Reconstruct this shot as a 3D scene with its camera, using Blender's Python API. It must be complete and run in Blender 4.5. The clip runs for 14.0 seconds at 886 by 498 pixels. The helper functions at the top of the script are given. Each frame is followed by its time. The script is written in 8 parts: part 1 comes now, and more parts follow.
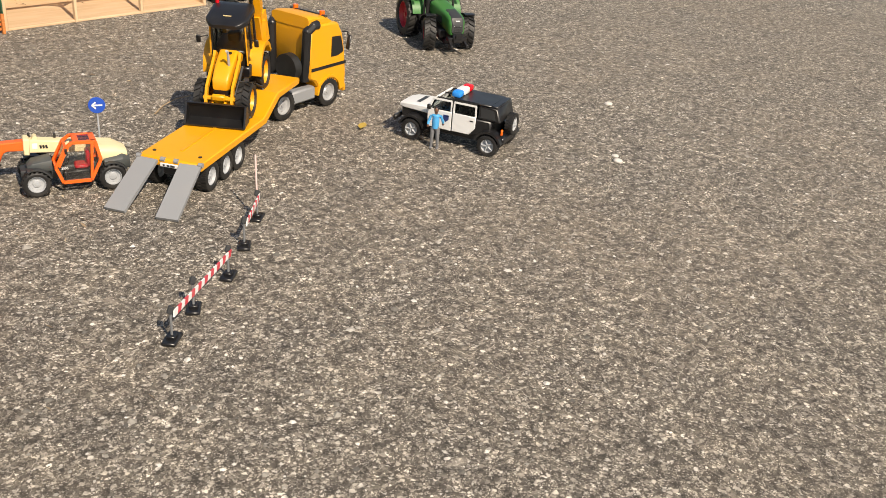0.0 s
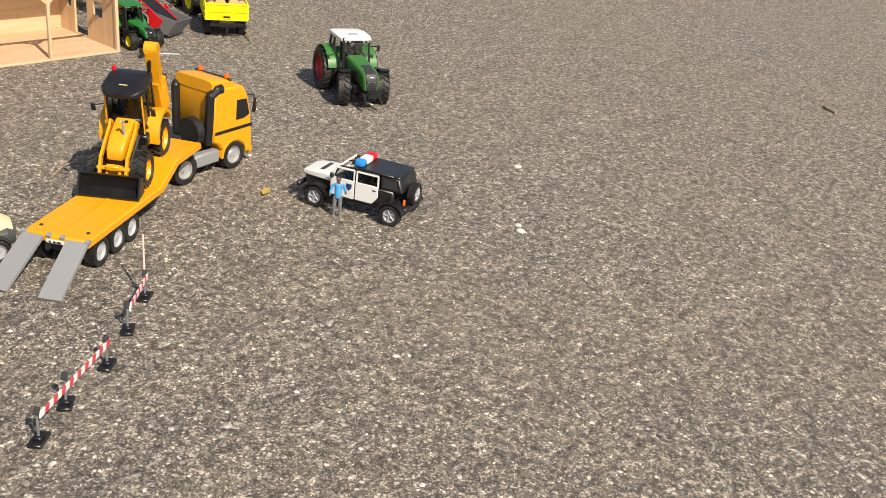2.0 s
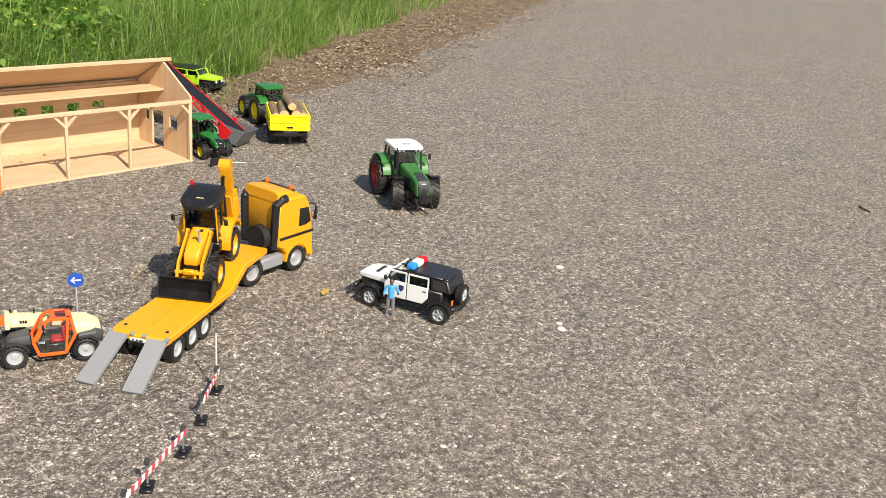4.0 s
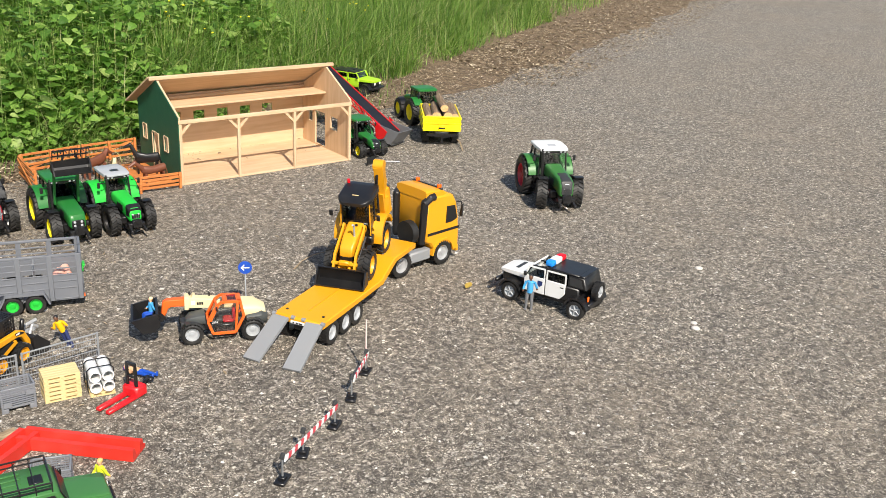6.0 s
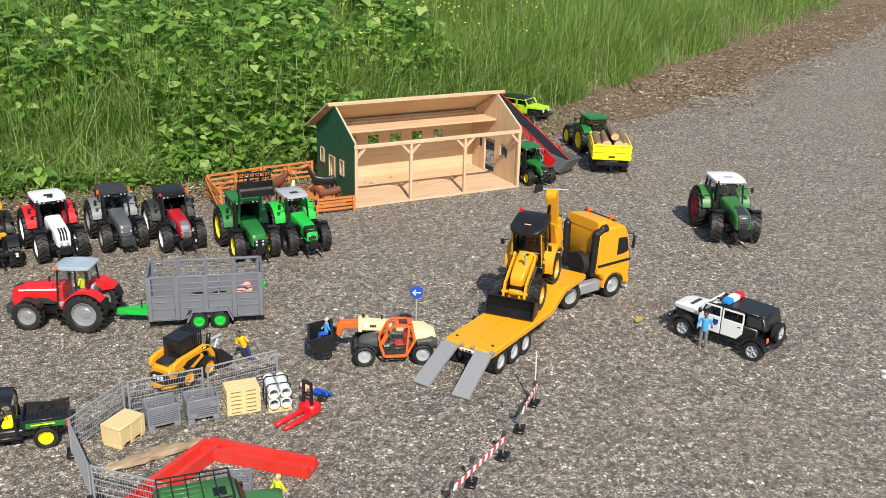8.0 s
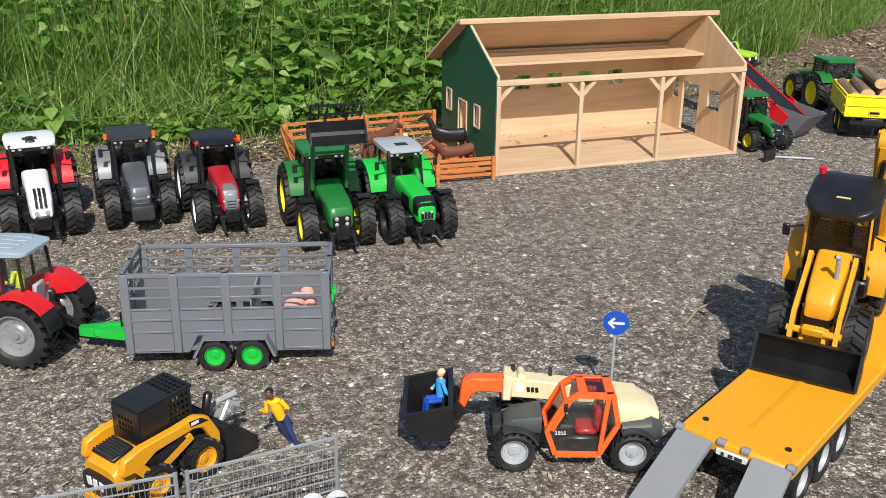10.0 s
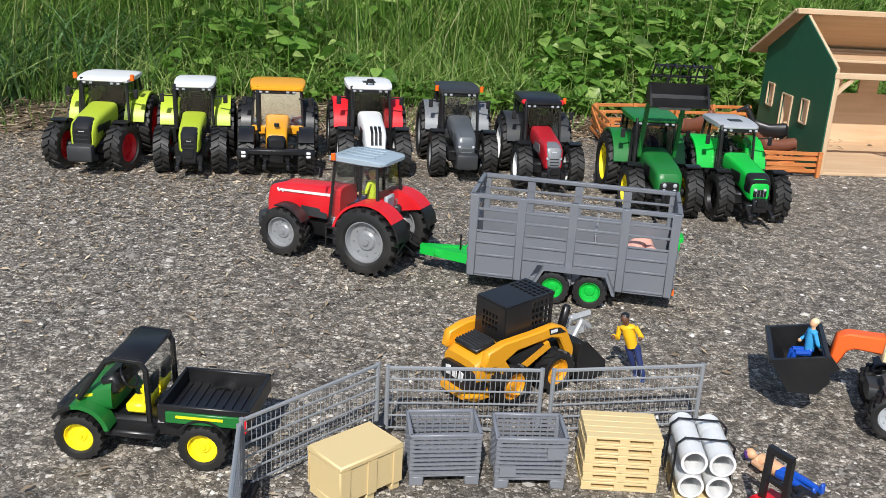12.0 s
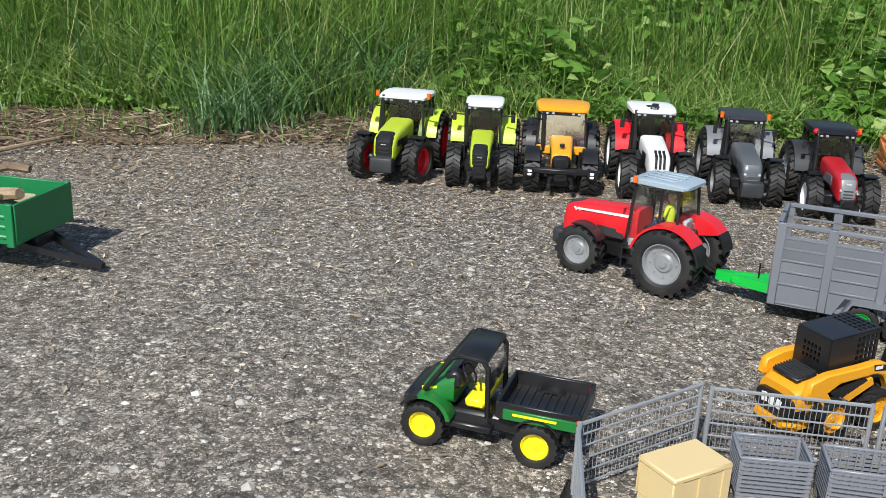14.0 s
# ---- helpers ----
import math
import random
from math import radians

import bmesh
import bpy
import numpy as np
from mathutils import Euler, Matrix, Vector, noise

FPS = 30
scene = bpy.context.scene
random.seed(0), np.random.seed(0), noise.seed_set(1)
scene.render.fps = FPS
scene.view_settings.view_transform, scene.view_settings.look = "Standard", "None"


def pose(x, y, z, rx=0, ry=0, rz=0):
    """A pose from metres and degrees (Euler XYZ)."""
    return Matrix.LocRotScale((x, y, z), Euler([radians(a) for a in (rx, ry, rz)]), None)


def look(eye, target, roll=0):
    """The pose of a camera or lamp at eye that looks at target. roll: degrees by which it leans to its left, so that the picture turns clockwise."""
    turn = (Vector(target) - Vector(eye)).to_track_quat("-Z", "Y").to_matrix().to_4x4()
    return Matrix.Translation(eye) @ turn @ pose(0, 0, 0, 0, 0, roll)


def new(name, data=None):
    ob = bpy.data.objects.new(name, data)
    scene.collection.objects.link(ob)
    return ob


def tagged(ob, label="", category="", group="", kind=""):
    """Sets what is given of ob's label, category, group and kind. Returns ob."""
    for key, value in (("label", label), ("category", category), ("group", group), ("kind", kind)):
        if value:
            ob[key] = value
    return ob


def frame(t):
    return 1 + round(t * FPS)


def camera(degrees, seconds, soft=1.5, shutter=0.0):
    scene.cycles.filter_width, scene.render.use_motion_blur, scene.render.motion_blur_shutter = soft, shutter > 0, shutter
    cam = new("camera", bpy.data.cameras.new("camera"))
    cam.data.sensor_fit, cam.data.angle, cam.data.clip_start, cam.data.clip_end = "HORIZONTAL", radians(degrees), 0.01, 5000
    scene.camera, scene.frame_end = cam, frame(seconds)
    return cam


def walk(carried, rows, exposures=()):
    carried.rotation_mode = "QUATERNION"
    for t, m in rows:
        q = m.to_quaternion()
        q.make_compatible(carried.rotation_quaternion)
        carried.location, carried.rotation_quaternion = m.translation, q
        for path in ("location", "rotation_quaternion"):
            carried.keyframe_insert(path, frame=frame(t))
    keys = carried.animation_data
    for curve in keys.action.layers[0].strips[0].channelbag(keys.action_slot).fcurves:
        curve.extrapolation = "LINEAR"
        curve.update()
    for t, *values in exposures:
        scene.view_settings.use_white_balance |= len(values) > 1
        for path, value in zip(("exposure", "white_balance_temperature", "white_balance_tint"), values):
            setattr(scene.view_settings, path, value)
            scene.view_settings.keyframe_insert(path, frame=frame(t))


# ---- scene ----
# ---- camera ----
cam = camera(50.0, 14.0, soft=0.75)
PATH = [
    (0, (-1.1042, -2.5894, 0.7168), (-0.0904, -1.7115, 0.0449), 4.66),
    (0.5, (-1.0218, -2.5193, 0.7420), (-0.0632, -1.5910, 0.0569), 4.67),
    (1, (-0.9478, -2.5307, 0.7676), (0.0283, -1.6183, 0.0859), 5.38),
    (1.5, (-0.9795, -2.5874, 0.7828), (0.0591, -1.7235, 0.1310), 5.84),
    (2, (-1.0099, -2.6149, 0.8204), (0.0690, -1.7918, 0.1812), 6.68),
    (2.5, (-1.0425, -2.6648, 0.8470), (0.0731, -1.8708, 0.2346), 6.74),
    (3, (-1.0662, -2.6887, 0.8706), (0.0590, -1.9008, 0.2678), 6.94),
    (3.5, (-1.1104, -2.6992, 0.8821), (0.0119, -1.8832, 0.3124), 6.60),
    (4, (-1.1078, -2.7118, 0.9007), (-0.0515, -1.7796, 0.3857), 5.02),
    (6.5, (-1.1822, -2.8313, 0.9527), (-0.3359, -1.7198, 0.4065), 2.62),
    (7, (-1.2022, -2.8456, 0.9628), (-0.4034, -1.6995, 0.4167), 2.13),
    (7.5, (-1.2329, -2.8656, 0.9681), (-0.4992, -1.6651, 0.4480), 1.65),
    (10, (-0.8216, -1.8670, 0.5904), (-0.3273, -0.5523, 0.0638), 0.67),
    (10.5, (-0.8621, -1.8027, 0.4676), (-0.4567, -0.4618, -0.0688), 0.25),
    (11, (-0.9122, -1.8169, 0.4509), (-0.6277, -0.4409, -0.0741), 1.42),
    (11.5, (-0.9392, -1.8255, 0.4534), (-0.7217, -0.4298, -0.0513), 2.36),
    (12, (-0.9698, -1.8465, 0.4619), (-0.8211, -0.4367, -0.0286), 3.21),
    (12.5, (-0.9893, -1.8598, 0.4640), (-0.9212, -0.4435, -0.0254), 3.07),
    (13, (-1.0076, -1.8719, 0.4684), (-1.0067, -0.4551, -0.0242), 2.84),
    (13.5, (-1.0431, -1.8807, 0.4653), (-1.1282, -0.4649, -0.0228), 2.90),
    (14, (-1.0753, -1.8928, 0.4677), (-1.2718, -0.4841, -0.0088), 2.44),
]
walk(cam, [(t, look(e, g, r)) for t, e, g, r in PATH],
     exposures=[(0.0, 0.29, 7700, 13), (3.0, 0.40, 7300, 13), (4.2, 0.50, 7150, 12), (7.5, 0.36, 6700, 10), (10.0, 0.12, 6450, 11), (12.5, 0.12, 6200, 10), (14.0, 0.22, 6200, 9)])

# ---- light ----
SUN_AZ, SUN_EL = -104.0, 44.0
world = bpy.data.worlds.new("sky")
scene.world = world
world.use_nodes = True
wn = world.node_tree.nodes
sky = wn.new("ShaderNodeTexSky")
sky.sky_type, sky.sun_disc = "NISHITA", False
sky.sun_elevation, sky.sun_rotation = radians(SUN_EL), radians(90 - SUN_AZ)
wn["Background"].inputs["Strength"].default_value = 0.11
world.node_tree.links.new(sky.outputs[0], wn["Background"].inputs[0])
sun = new("sun", bpy.data.lights.new("sun", "SUN"))
sun.data.energy, sun.data.angle, sun.data.color = 4.8, radians(0.55), (1.0, 0.95, 0.87)
_d = Vector((math.cos(radians(SUN_AZ)) * math.cos(radians(SUN_EL)), math.sin(radians(SUN_AZ)) * math.cos(radians(SUN_EL)), math.sin(radians(SUN_EL))))
sun.matrix_world = look(_d * 6, (0, 0, 0))


# ---- materials ----
def nodes(name):
    m = bpy.data.materials.new(name)
    m.use_nodes = True
    return m, m.node_tree.nodes, m.node_tree.links, m.node_tree.nodes["Principled BSDF"]


def plastic(name, col, rough=0.38, metal=0.0, dust=0.10, grain=0.04):
    """Moulded or painted toy surface: slight mottling, dusty film, fine relief."""
    m, n, l, b = nodes(name)
    tc = n.new("ShaderNodeTexCoord")
    big = n.new("ShaderNodeTexNoise"); big.inputs["Scale"].default_value = 28; big.inputs["Detail"].default_value = 5
    fine = n.new("ShaderNodeTexNoise"); fine.inputs["Scale"].default_value = 420; fine.inputs["Detail"].default_value = 2
    l.new(tc.outputs["Object"], big.inputs["Vector"]); l.new(tc.outputs["Object"], fine.inputs["Vector"])
    mix = n.new("ShaderNodeMix"); mix.data_type = "RGBA"
    mix.inputs[6].default_value = (*col, 1)
    g = 0.30
    mix.inputs[7].default_value = (col[0] * 0.6 + g * 0.4, col[1] * 0.6 + g * 0.37, col[2] * 0.6 + g * 0.32, 1)
    mr = n.new("ShaderNodeMapRange"); mr.inputs[1].default_value = 0.45; mr.inputs[2].default_value = 0.8; mr.inputs[4].default_value = dust * 3
    l.new(big.outputs[0], mr.inputs[0]); l.new(mr.outputs[0], mix.inputs[0])
    l.new(mix.outputs[2], b.inputs["Base Color"])
    rr = n.new("ShaderNodeMapRange"); rr.inputs[3].default_value = rough - 0.06; rr.inputs[4].default_value = rough + 0.18
    l.new(big.outputs[0], rr.inputs[0]); l.new(rr.outputs[0], b.inputs["Roughness"])
    b.inputs["Metallic"].default_value = metal
    bp = n.new("ShaderNodeBump"); bp.inputs["Strength"].default_value = grain; bp.inputs["Distance"].default_value = 0.0006
    l.new(fine.outputs[0], bp.inputs["Height"]); l.new(bp.outputs[0], b.inputs["Normal"])
    return m


def wood(name, c1, c2, scale=1.0, rough=0.62, axis="X"):
    m, n, l, b = nodes(name)
    tc = n.new("ShaderNodeTexCoord"); mp = n.new("ShaderNodeMapping")
    s = {"X": (6, 60, 60), "Y": (60, 6, 60), "Z": (60, 60, 6)}[axis]
    mp.inputs["Scale"].default_value = [v * scale for v in s]
    l.new(tc.outputs["Object"], mp.inputs["Vector"])
    no = n.new("ShaderNodeTexNoise"); no.inputs["Scale"].default_value = 1.6; no.inputs["Detail"].default_value = 8; no.inputs["Distortion"].default_value = 0.6
    l.new(mp.outputs[0], no.inputs["Vector"])
    big = n.new("ShaderNodeTexNoise"); big.inputs["Scale"].default_value = 9
    l.new(tc.outputs["Object"], big.inputs["Vector"])
    cr = n.new("ShaderNodeValToRGB")
    cr.color_ramp.elements[0].position, cr.color_ramp.elements[1].position = 0.32, 0.68
    cr.color_ramp.elements[0].color, cr.color_ramp.elements[1].color = (*c1, 1), (*c2, 1)
    add = n.new("ShaderNodeMath"); add.operation = "MULTIPLY_ADD"; add.inputs[1].default_value = 0.35
    l.new(big.outputs[0], add.inputs[0]); 
    sub = n.new("ShaderNodeMath"); sub.operation = "SUBTRACT"; sub.inputs[1].default_value = 0.175
    l.new(no.outputs[0], sub.inputs[0]); l.new(sub.outputs[0], add.inputs[2])
    l.new(add.outputs[0], cr.inputs[0]); l.new(cr.outputs[0], b.inputs["Base Color"])
    b.inputs["Roughness"].default_value = rough
    bp = n.new("ShaderNodeBump"); bp.inputs["Strength"].default_value = 0.12; bp.inputs["Distance"].default_value = 0.001
    l.new(no.outputs[0], bp.inputs["Height"]); l.new(bp.outputs[0], b.inputs["Normal"])
    return m


def glass(name, tint=(0.55, 0.58, 0.58), gloss=0.14):
    m, n, l, b = nodes(name)
    n.remove(b)
    t = n.new("ShaderNodeBsdfTransparent"); t.inputs[0].default_value = (*tint, 1)
    g = n.new("ShaderNodeBsdfGlossy"); g.inputs["Roughness"].default_value = 0.06
    lw = n.new("ShaderNodeLayerWeight"); lw.inputs[0].default_value = 0.5
    pw = n.new("ShaderNodeMath"); pw.operation = "POWER"; pw.inputs[1].default_value = 4.0
    ad = n.new("ShaderNodeMath"); ad.operation = "MULTIPLY_ADD"; ad.inputs[1].default_value = 0.6; ad.inputs[2].default_value = 0.03 + gloss * 0.4
    mx = n.new("ShaderNodeMixShader")
    l.new(lw.outputs["Facing"], pw.inputs[0]); l.new(pw.outputs[0], ad.inputs[0]); l.new(ad.outputs[0], mx.inputs[0]); l.new(t.outputs[0], mx.inputs[1]); l.new(g.outputs[0], mx.inputs[2])
    l.new(mx.outputs[0], n["Material Output"].inputs[0])
    return m


def asphalt(name):
    """Worn asphalt with exposed light aggregate, browner where dust has settled."""
    m, n, l, b = nodes(name)
    tc = n.new("ShaderNodeTexCoord")
    def noi(scale, det=4):
        v = n.new("ShaderNodeTexNoise"); v.inputs["Scale"].default_value = scale; v.inputs["Detail"].default_value = det
        l.new(tc.outputs["Object"], v.inputs["Vector"]); return v
    wob = n.new("ShaderNodeTexNoise"); wob.inputs["Scale"].default_value = 260; wob.inputs["Detail"].default_value = 2
    l.new(tc.outputs["Object"], wob.inputs["Vector"])
    off = n.new("ShaderNodeVectorMath"); off.operation = "MULTIPLY_ADD"; off.inputs[1].default_value = (0.0055, 0.0055, 0.0055)
    l.new(wob.outputs["Color"], off.inputs[0]); l.new(tc.outputs["Object"], off.inputs[2])
    def vor(scale):
        v = n.new("ShaderNodeTexVoronoi"); v.inputs["Scale"].default_value = scale
        l.new(off.outputs[0], v.inputs["Vector"]); return v
    def joint(scale):
        v = n.new("ShaderNodeTexVoronoi"); v.feature = "DISTANCE_TO_EDGE"; v.inputs["Scale"].default_value = scale
        l.new(off.outputs[0], v.inputs["Vector"]); return v.outputs["Distance"]
    v1, v2, v3 = vor(225), vor(420), vor(122)
    nb, nm, nf, nw = noi(1.1, 5), noi(9, 6), noi(700, 2), noi(16, 3)
    def ramp(src, stops):
        r = n.new("ShaderNodeValToRGB"); e = r.color_ramp.elements
        while len(e) < len(stops): e.new(0.5)
        for k, (p, c) in zip(e, stops): k.position, k.color = p, (*c, 1)
        l.new(src, r.inputs[0]); return r.outputs[0]
    def mixc(f, a, c2, mode="MIX"):
        x = n.new("ShaderNodeMix"); x.data_type = "RGBA"; x.blend_type = mode
        for s, i in ((f, 0), (a, 6), (c2, 7)):
            if isinstance(s, (int, float)): x.inputs[i].default_value = s
            elif isinstance(s, tuple): x.inputs[i].default_value = (*s, 1)
            else: l.new(s, x.inputs[i])
        return x.outputs[2]
    def sep(v):
        s = n.new("ShaderNodeSeparateColor"); l.new(v.outputs["Color"], s.inputs[0]); return s.outputs
    def stone_mask(v, edge, amount, lo, hi):
        """White on a stone: inside its cell, away from the joint, and only in some cells."""
        inside = ramp(edge, [(0.04, (0, 0, 0)), (0.15, (1, 1, 1))])
        kept = ramp(sep(v)[2], [(amount, (1, 1, 1)), (min(1.0, amount + 0.02), (0, 0, 0))])
        near = ramp(v.outputs["Distance"], [(lo, (1, 1, 1)), (hi, (0, 0, 0))])
        return mixc(1.0, mixc(1.0, inside, kept, "MULTIPLY"), near, "MULTIPLY")
    stops = [(0.0, (0.060, 0.055, 0.047)), (0.25, (0.135, 0.124, 0.107)), (0.55, (0.29, 0.268, 0.233)), (0.85, (0.47, 0.44, 0.386)), (1.0, (0.74, 0.715, 0.66))]
    # dark bitumen, with the shade in the gaps between stones painted into its colour
    shaded_binder = ramp(nf.outputs[0], [(0.3, (0.045, 0.040, 0.034)), (0.7, (0.115, 0.104, 0.088))])
    base = mixc(stone_mask(v2, joint(420), 0.80, 0.5, 0.7), shaded_binder, ramp(sep(v2)[1], stops))
    base = mixc(stone_mask(v1, joint(225), 0.66, 0.5, 0.68), base, ramp(sep(v1)[0], stops))
    base = mixc(stone_mask(v3, joint(122), 0.25, 0.42, 0.52), base, ramp(sep(v3)[1], stops[1:]))
    worn = ramp(nw.outputs[0], [(0.68, (0, 0, 0)), (0.76, (0.55, 0.55, 0.55))])
    base = mixc(worn, base, (0.42, 0.385, 0.33))
    brown = ramp(nb.outputs[0], [(0.38, (0.1, 0.1, 0.1)), (0.66, (0.7, 0.7, 0.7))])
    base = mixc(brown, base, mixc(0.5, base, (0.22, 0.185, 0.145)))
    patch = ramp(nm.outputs[0], [(0.3, (0.88, 0.88, 0.88)), (0.7, (1.14, 1.12, 1.08))])
    base = mixc(1.0, base, patch, "MULTIPLY")
    speck = ramp(noi(62, 3).outputs[0], [(0.36, (0.58, 0.572, 0.565)), (0.5, (0.96, 0.942, 0.927)), (0.66, (1.38, 1.352, 1.315))])
    clump = ramp(noi(26, 2).outputs[0], [(0.34, (0.86, 0.855, 0.85)), (0.5, (0.99, 0.985, 0.98)), (0.66, (1.15, 1.14, 1.13))])
    base = mixc(1.0, base, clump, "MULTIPLY")
    base = mixc(1.0, base, speck, "MULTIPLY")
    l.new(base, b.inputs["Base Color"])
    b.inputs["Roughness"].default_value = 0.78
    b.inputs["Specular IOR Level"].default_value = 0.35
    h = n.new("ShaderNodeMath"); h.operation = "MULTIPLY_ADD"; h.inputs[1].default_value = -1.0
    l.new(v1.outputs["Distance"], h.inputs[0]); l.new(nf.outputs[0], h.inputs[2])
    bp = n.new("ShaderNodeBump"); bp.inputs["Strength"].default_value = 0.6; bp.inputs["Distance"].default_value = 0.003
    l.new(h.outputs[0], bp.inputs["Height"]); l.new(bp.outputs[0], b.inputs["Normal"])
    return m


def island(name, stops, rough=0.7, trans=0.0, spec=0.4):
    """Colour that differs from piece to piece of a joined mesh."""
    m, n, l, b = nodes(name)
    g = n.new("ShaderNodeNewGeometry"); r = n.new("ShaderNodeValToRGB"); e = r.color_ramp.elements
    while len(e) < len(stops): e.new(0.5)
    for k, (p, c) in zip(e, stops): k.position, k.color = p, (*c, 1)
    l.new(g.outputs["Random Per Island"], r.inputs[0])
    tc = n.new("ShaderNodeTexCoord"); no = n.new("ShaderNodeTexNoise"); no.inputs["Scale"].default_value = 60
    l.new(tc.outputs["Object"], no.inputs["Vector"])
    mr = n.new("ShaderNodeMapRange"); mr.inputs[3].default_value = 0.75; mr.inputs[4].default_value = 1.25
    l.new(no.outputs[0], mr.inputs[0])
    x = n.new("ShaderNodeMix"); x.data_type = "RGBA"; x.blend_type = "MULTIPLY"; x.inputs[0].default_value = 1
    l.new(r.outputs[0], x.inputs[6]); l.new(mr.outputs[0], x.inputs[7])
    l.new(x.outputs[2], b.inputs["Base Color"])
    b.inputs["Roughness"].default_value = rough; b.inputs["Specular IOR Level"].default_value = spec
    if trans:
        t = n.new("ShaderNodeBsdfTranslucent"); l.new(x.outputs[2], t.inputs[0])
        mx = n.new("ShaderNodeMixShader"); mx.inputs[0].default_value = trans
        l.new(b.outputs[0], mx.inputs[1]); l.new(t.outputs[0], mx.inputs[2]); l.new(mx.outputs[0], n["Material Output"].inputs[0])
    return m


BLACK = plastic("black_plastic", (0.010, 0.010, 0.011), 0.30, dust=0.025)
DARK = plastic("dark_grey_plastic", (0.028, 0.030, 0.032), 0.40, dust=0.04)
RUBBER = plastic("rubber", (0.010, 0.0097, 0.0094), 0.50, dust=0.06, grain=0.15)
GREY = plastic("grey_plastic", (0.15, 0.155, 0.165), 0.42, dust=0.06)
CRATEGREY = plastic("crate_grey_plastic", (0.19, 0.20, 0.222), 0.36, dust=0.05)
LGREY = plastic("light_grey_plastic", (0.36, 0.38, 0.40), 0.4)
SILVER = plastic("silver_plastic", (0.42, 0.43, 0.44), 0.34, metal=0.35)
STEEL = plastic("steel_grey_plastic", (0.20, 0.21, 0.22), 0.36, metal=0.3)
WHITE = plastic("white_plastic", (0.70, 0.71, 0.70), 0.35, dust=0.04)
RED = plastic("red_plastic", (0.62, 0.012, 0.018), 0.3, dust=0.03)
DRED = plastic("dark_red_plastic", (0.40, 0.012, 0.02), 0.3, dust=0.03)
ORANGE = plastic("orange_plastic", (0.85, 0.12, 0.015), 0.34, dust=0.03)
YELLOW = plastic("machine_yellow_plastic", (0.70, 0.312, 0.010), 0.33, dust=0.03)
BRIGHT = plastic("bright_yellow_plastic", (0.90, 0.74, 0.01), 0.33, dust=0.03)
LIME = plastic("lime_plastic", (0.41, 0.52, 0.03), 0.33, dust=0.03)
LIMEY = plastic("neon_lime_plastic", (0.36, 0.62, 0.02), 0.33, dust=0.03)
GREEN = plastic("tractor_green_plastic", (0.012, 0.15, 0.025), 0.33, dust=0.03)
LEAFGREEN = plastic("leaf_green_plastic", (0.03, 0.155, 0.03), 0.33, dust=0.03)
NEON = plastic("bright_green_plastic", (0.010, 0.44, 0.045), 0.33, dust=0.03)
LRGREEN = plastic("country_green_plastic", (0.045, 0.165, 0.045), 0.33, dust=0.04)
CREAM = plastic("cream_plastic", (0.70, 0.60, 0.36), 0.4, dust=0.04)
TAN = plastic("tan_plastic", (0.66, 0.51, 0.255), 0.45, dust=0.04)
BLUE = plastic("blue_plastic", (0.008, 0.07, 0.42), 0.35, dust=0.02)
SKYBLUE = plastic("light_blue_plastic", (0.05, 0.32, 0.62), 0.4, dust=0.02)
NAVY = plastic("navy_plastic", (0.02, 0.035, 0.13), 0.45)
SKIN = plastic("skin_plastic", (0.70, 0.40, 0.22), 0.45, dust=0.02)
BROWN_SKIN = plastic("brown_plastic", (0.13, 0.06, 0.035), 0.45, dust=0.02)
PIGPINK = plastic("pink_plastic", (0.80, 0.42, 0.33), 0.5, dust=0.05)
HIDE = plastic("brown_hide_plastic", (0.16, 0.055, 0.03), 0.45, dust=0.04)
ROOFGREY = plastic("grey_blue_plastic", (0.30, 0.37, 0.42), 0.38, dust=0.05)
TRAILER = plastic("slate_plastic", (0.15, 0.16, 0.18), 0.34, dust=0.08)
FENCE = plastic("fence_grey_plastic", (0.30, 0.315, 0.33), 0.28, metal=0.25, dust=0.06)
REDTOY = plastic("worn_red_plastic", (0.60, 0.030, 0.018), 0.40, dust=0.07)
GREENTR = plastic("trailer_green_plastic", (0.008, 0.17, 0.05), 0.35, dust=0.03)
PAINTGREEN = plastic("dark_green_paint", (0.01, 0.085, 0.045), 0.5, dust=0.03, grain=0.15)
ORWOOD = wood("orange_stained_wood", (0.42, 0.13, 0.03), (0.60, 0.22, 0.06), 1.5)
PINE = wood("pine_board", (0.535, 0.365, 0.215), (0.63, 0.455, 0.29), 0.6)
PINEV = wood("pine_upright", (0.535, 0.365, 0.215), (0.63, 0.455, 0.29), 0.6, axis="Z")
PINEY = wood("pine_cross", (0.60, 0.36, 0.17), (0.74, 0.50, 0.27), 0.6, axis="Y")
BARK = wood("bark", (0.13, 0.085, 0.05), (0.30, 0.21, 0.13), 1.2, 0.85)
LOGWOOD = wood("cut_wood", (0.5, 0.3, 0.13), (0.66, 0.45, 0.22), 2, 0.8)
STRAW = wood("dry_stick", (0.24, 0.17, 0.10), (0.42, 0.32, 0.2), 2, 0.85)
GLASS = glass("tinted_glass", (0.62, 0.66, 0.66), 0.0)
CLEAR = glass("clear_glass", (0.93, 0.95, 0.945), 0.10)
SKYGLASS = glass("pale_glass", (0.80, 0.83, 0.85), 1.1)
ORGLASS = glass("orange_tinted_glass", (0.62, 0.26, 0.12))
RAMPGREY = plastic("ramp_grey_plastic", (0.23, 0.24, 0.25), 0.45)
HOUSING = plastic("housing_grey_plastic", (0.055, 0.062, 0.062), 0.45, dust=0.08)
HUB = plastic("hub_grey_plastic", (0.30, 0.31, 0.32), 0.34, metal=0.35)
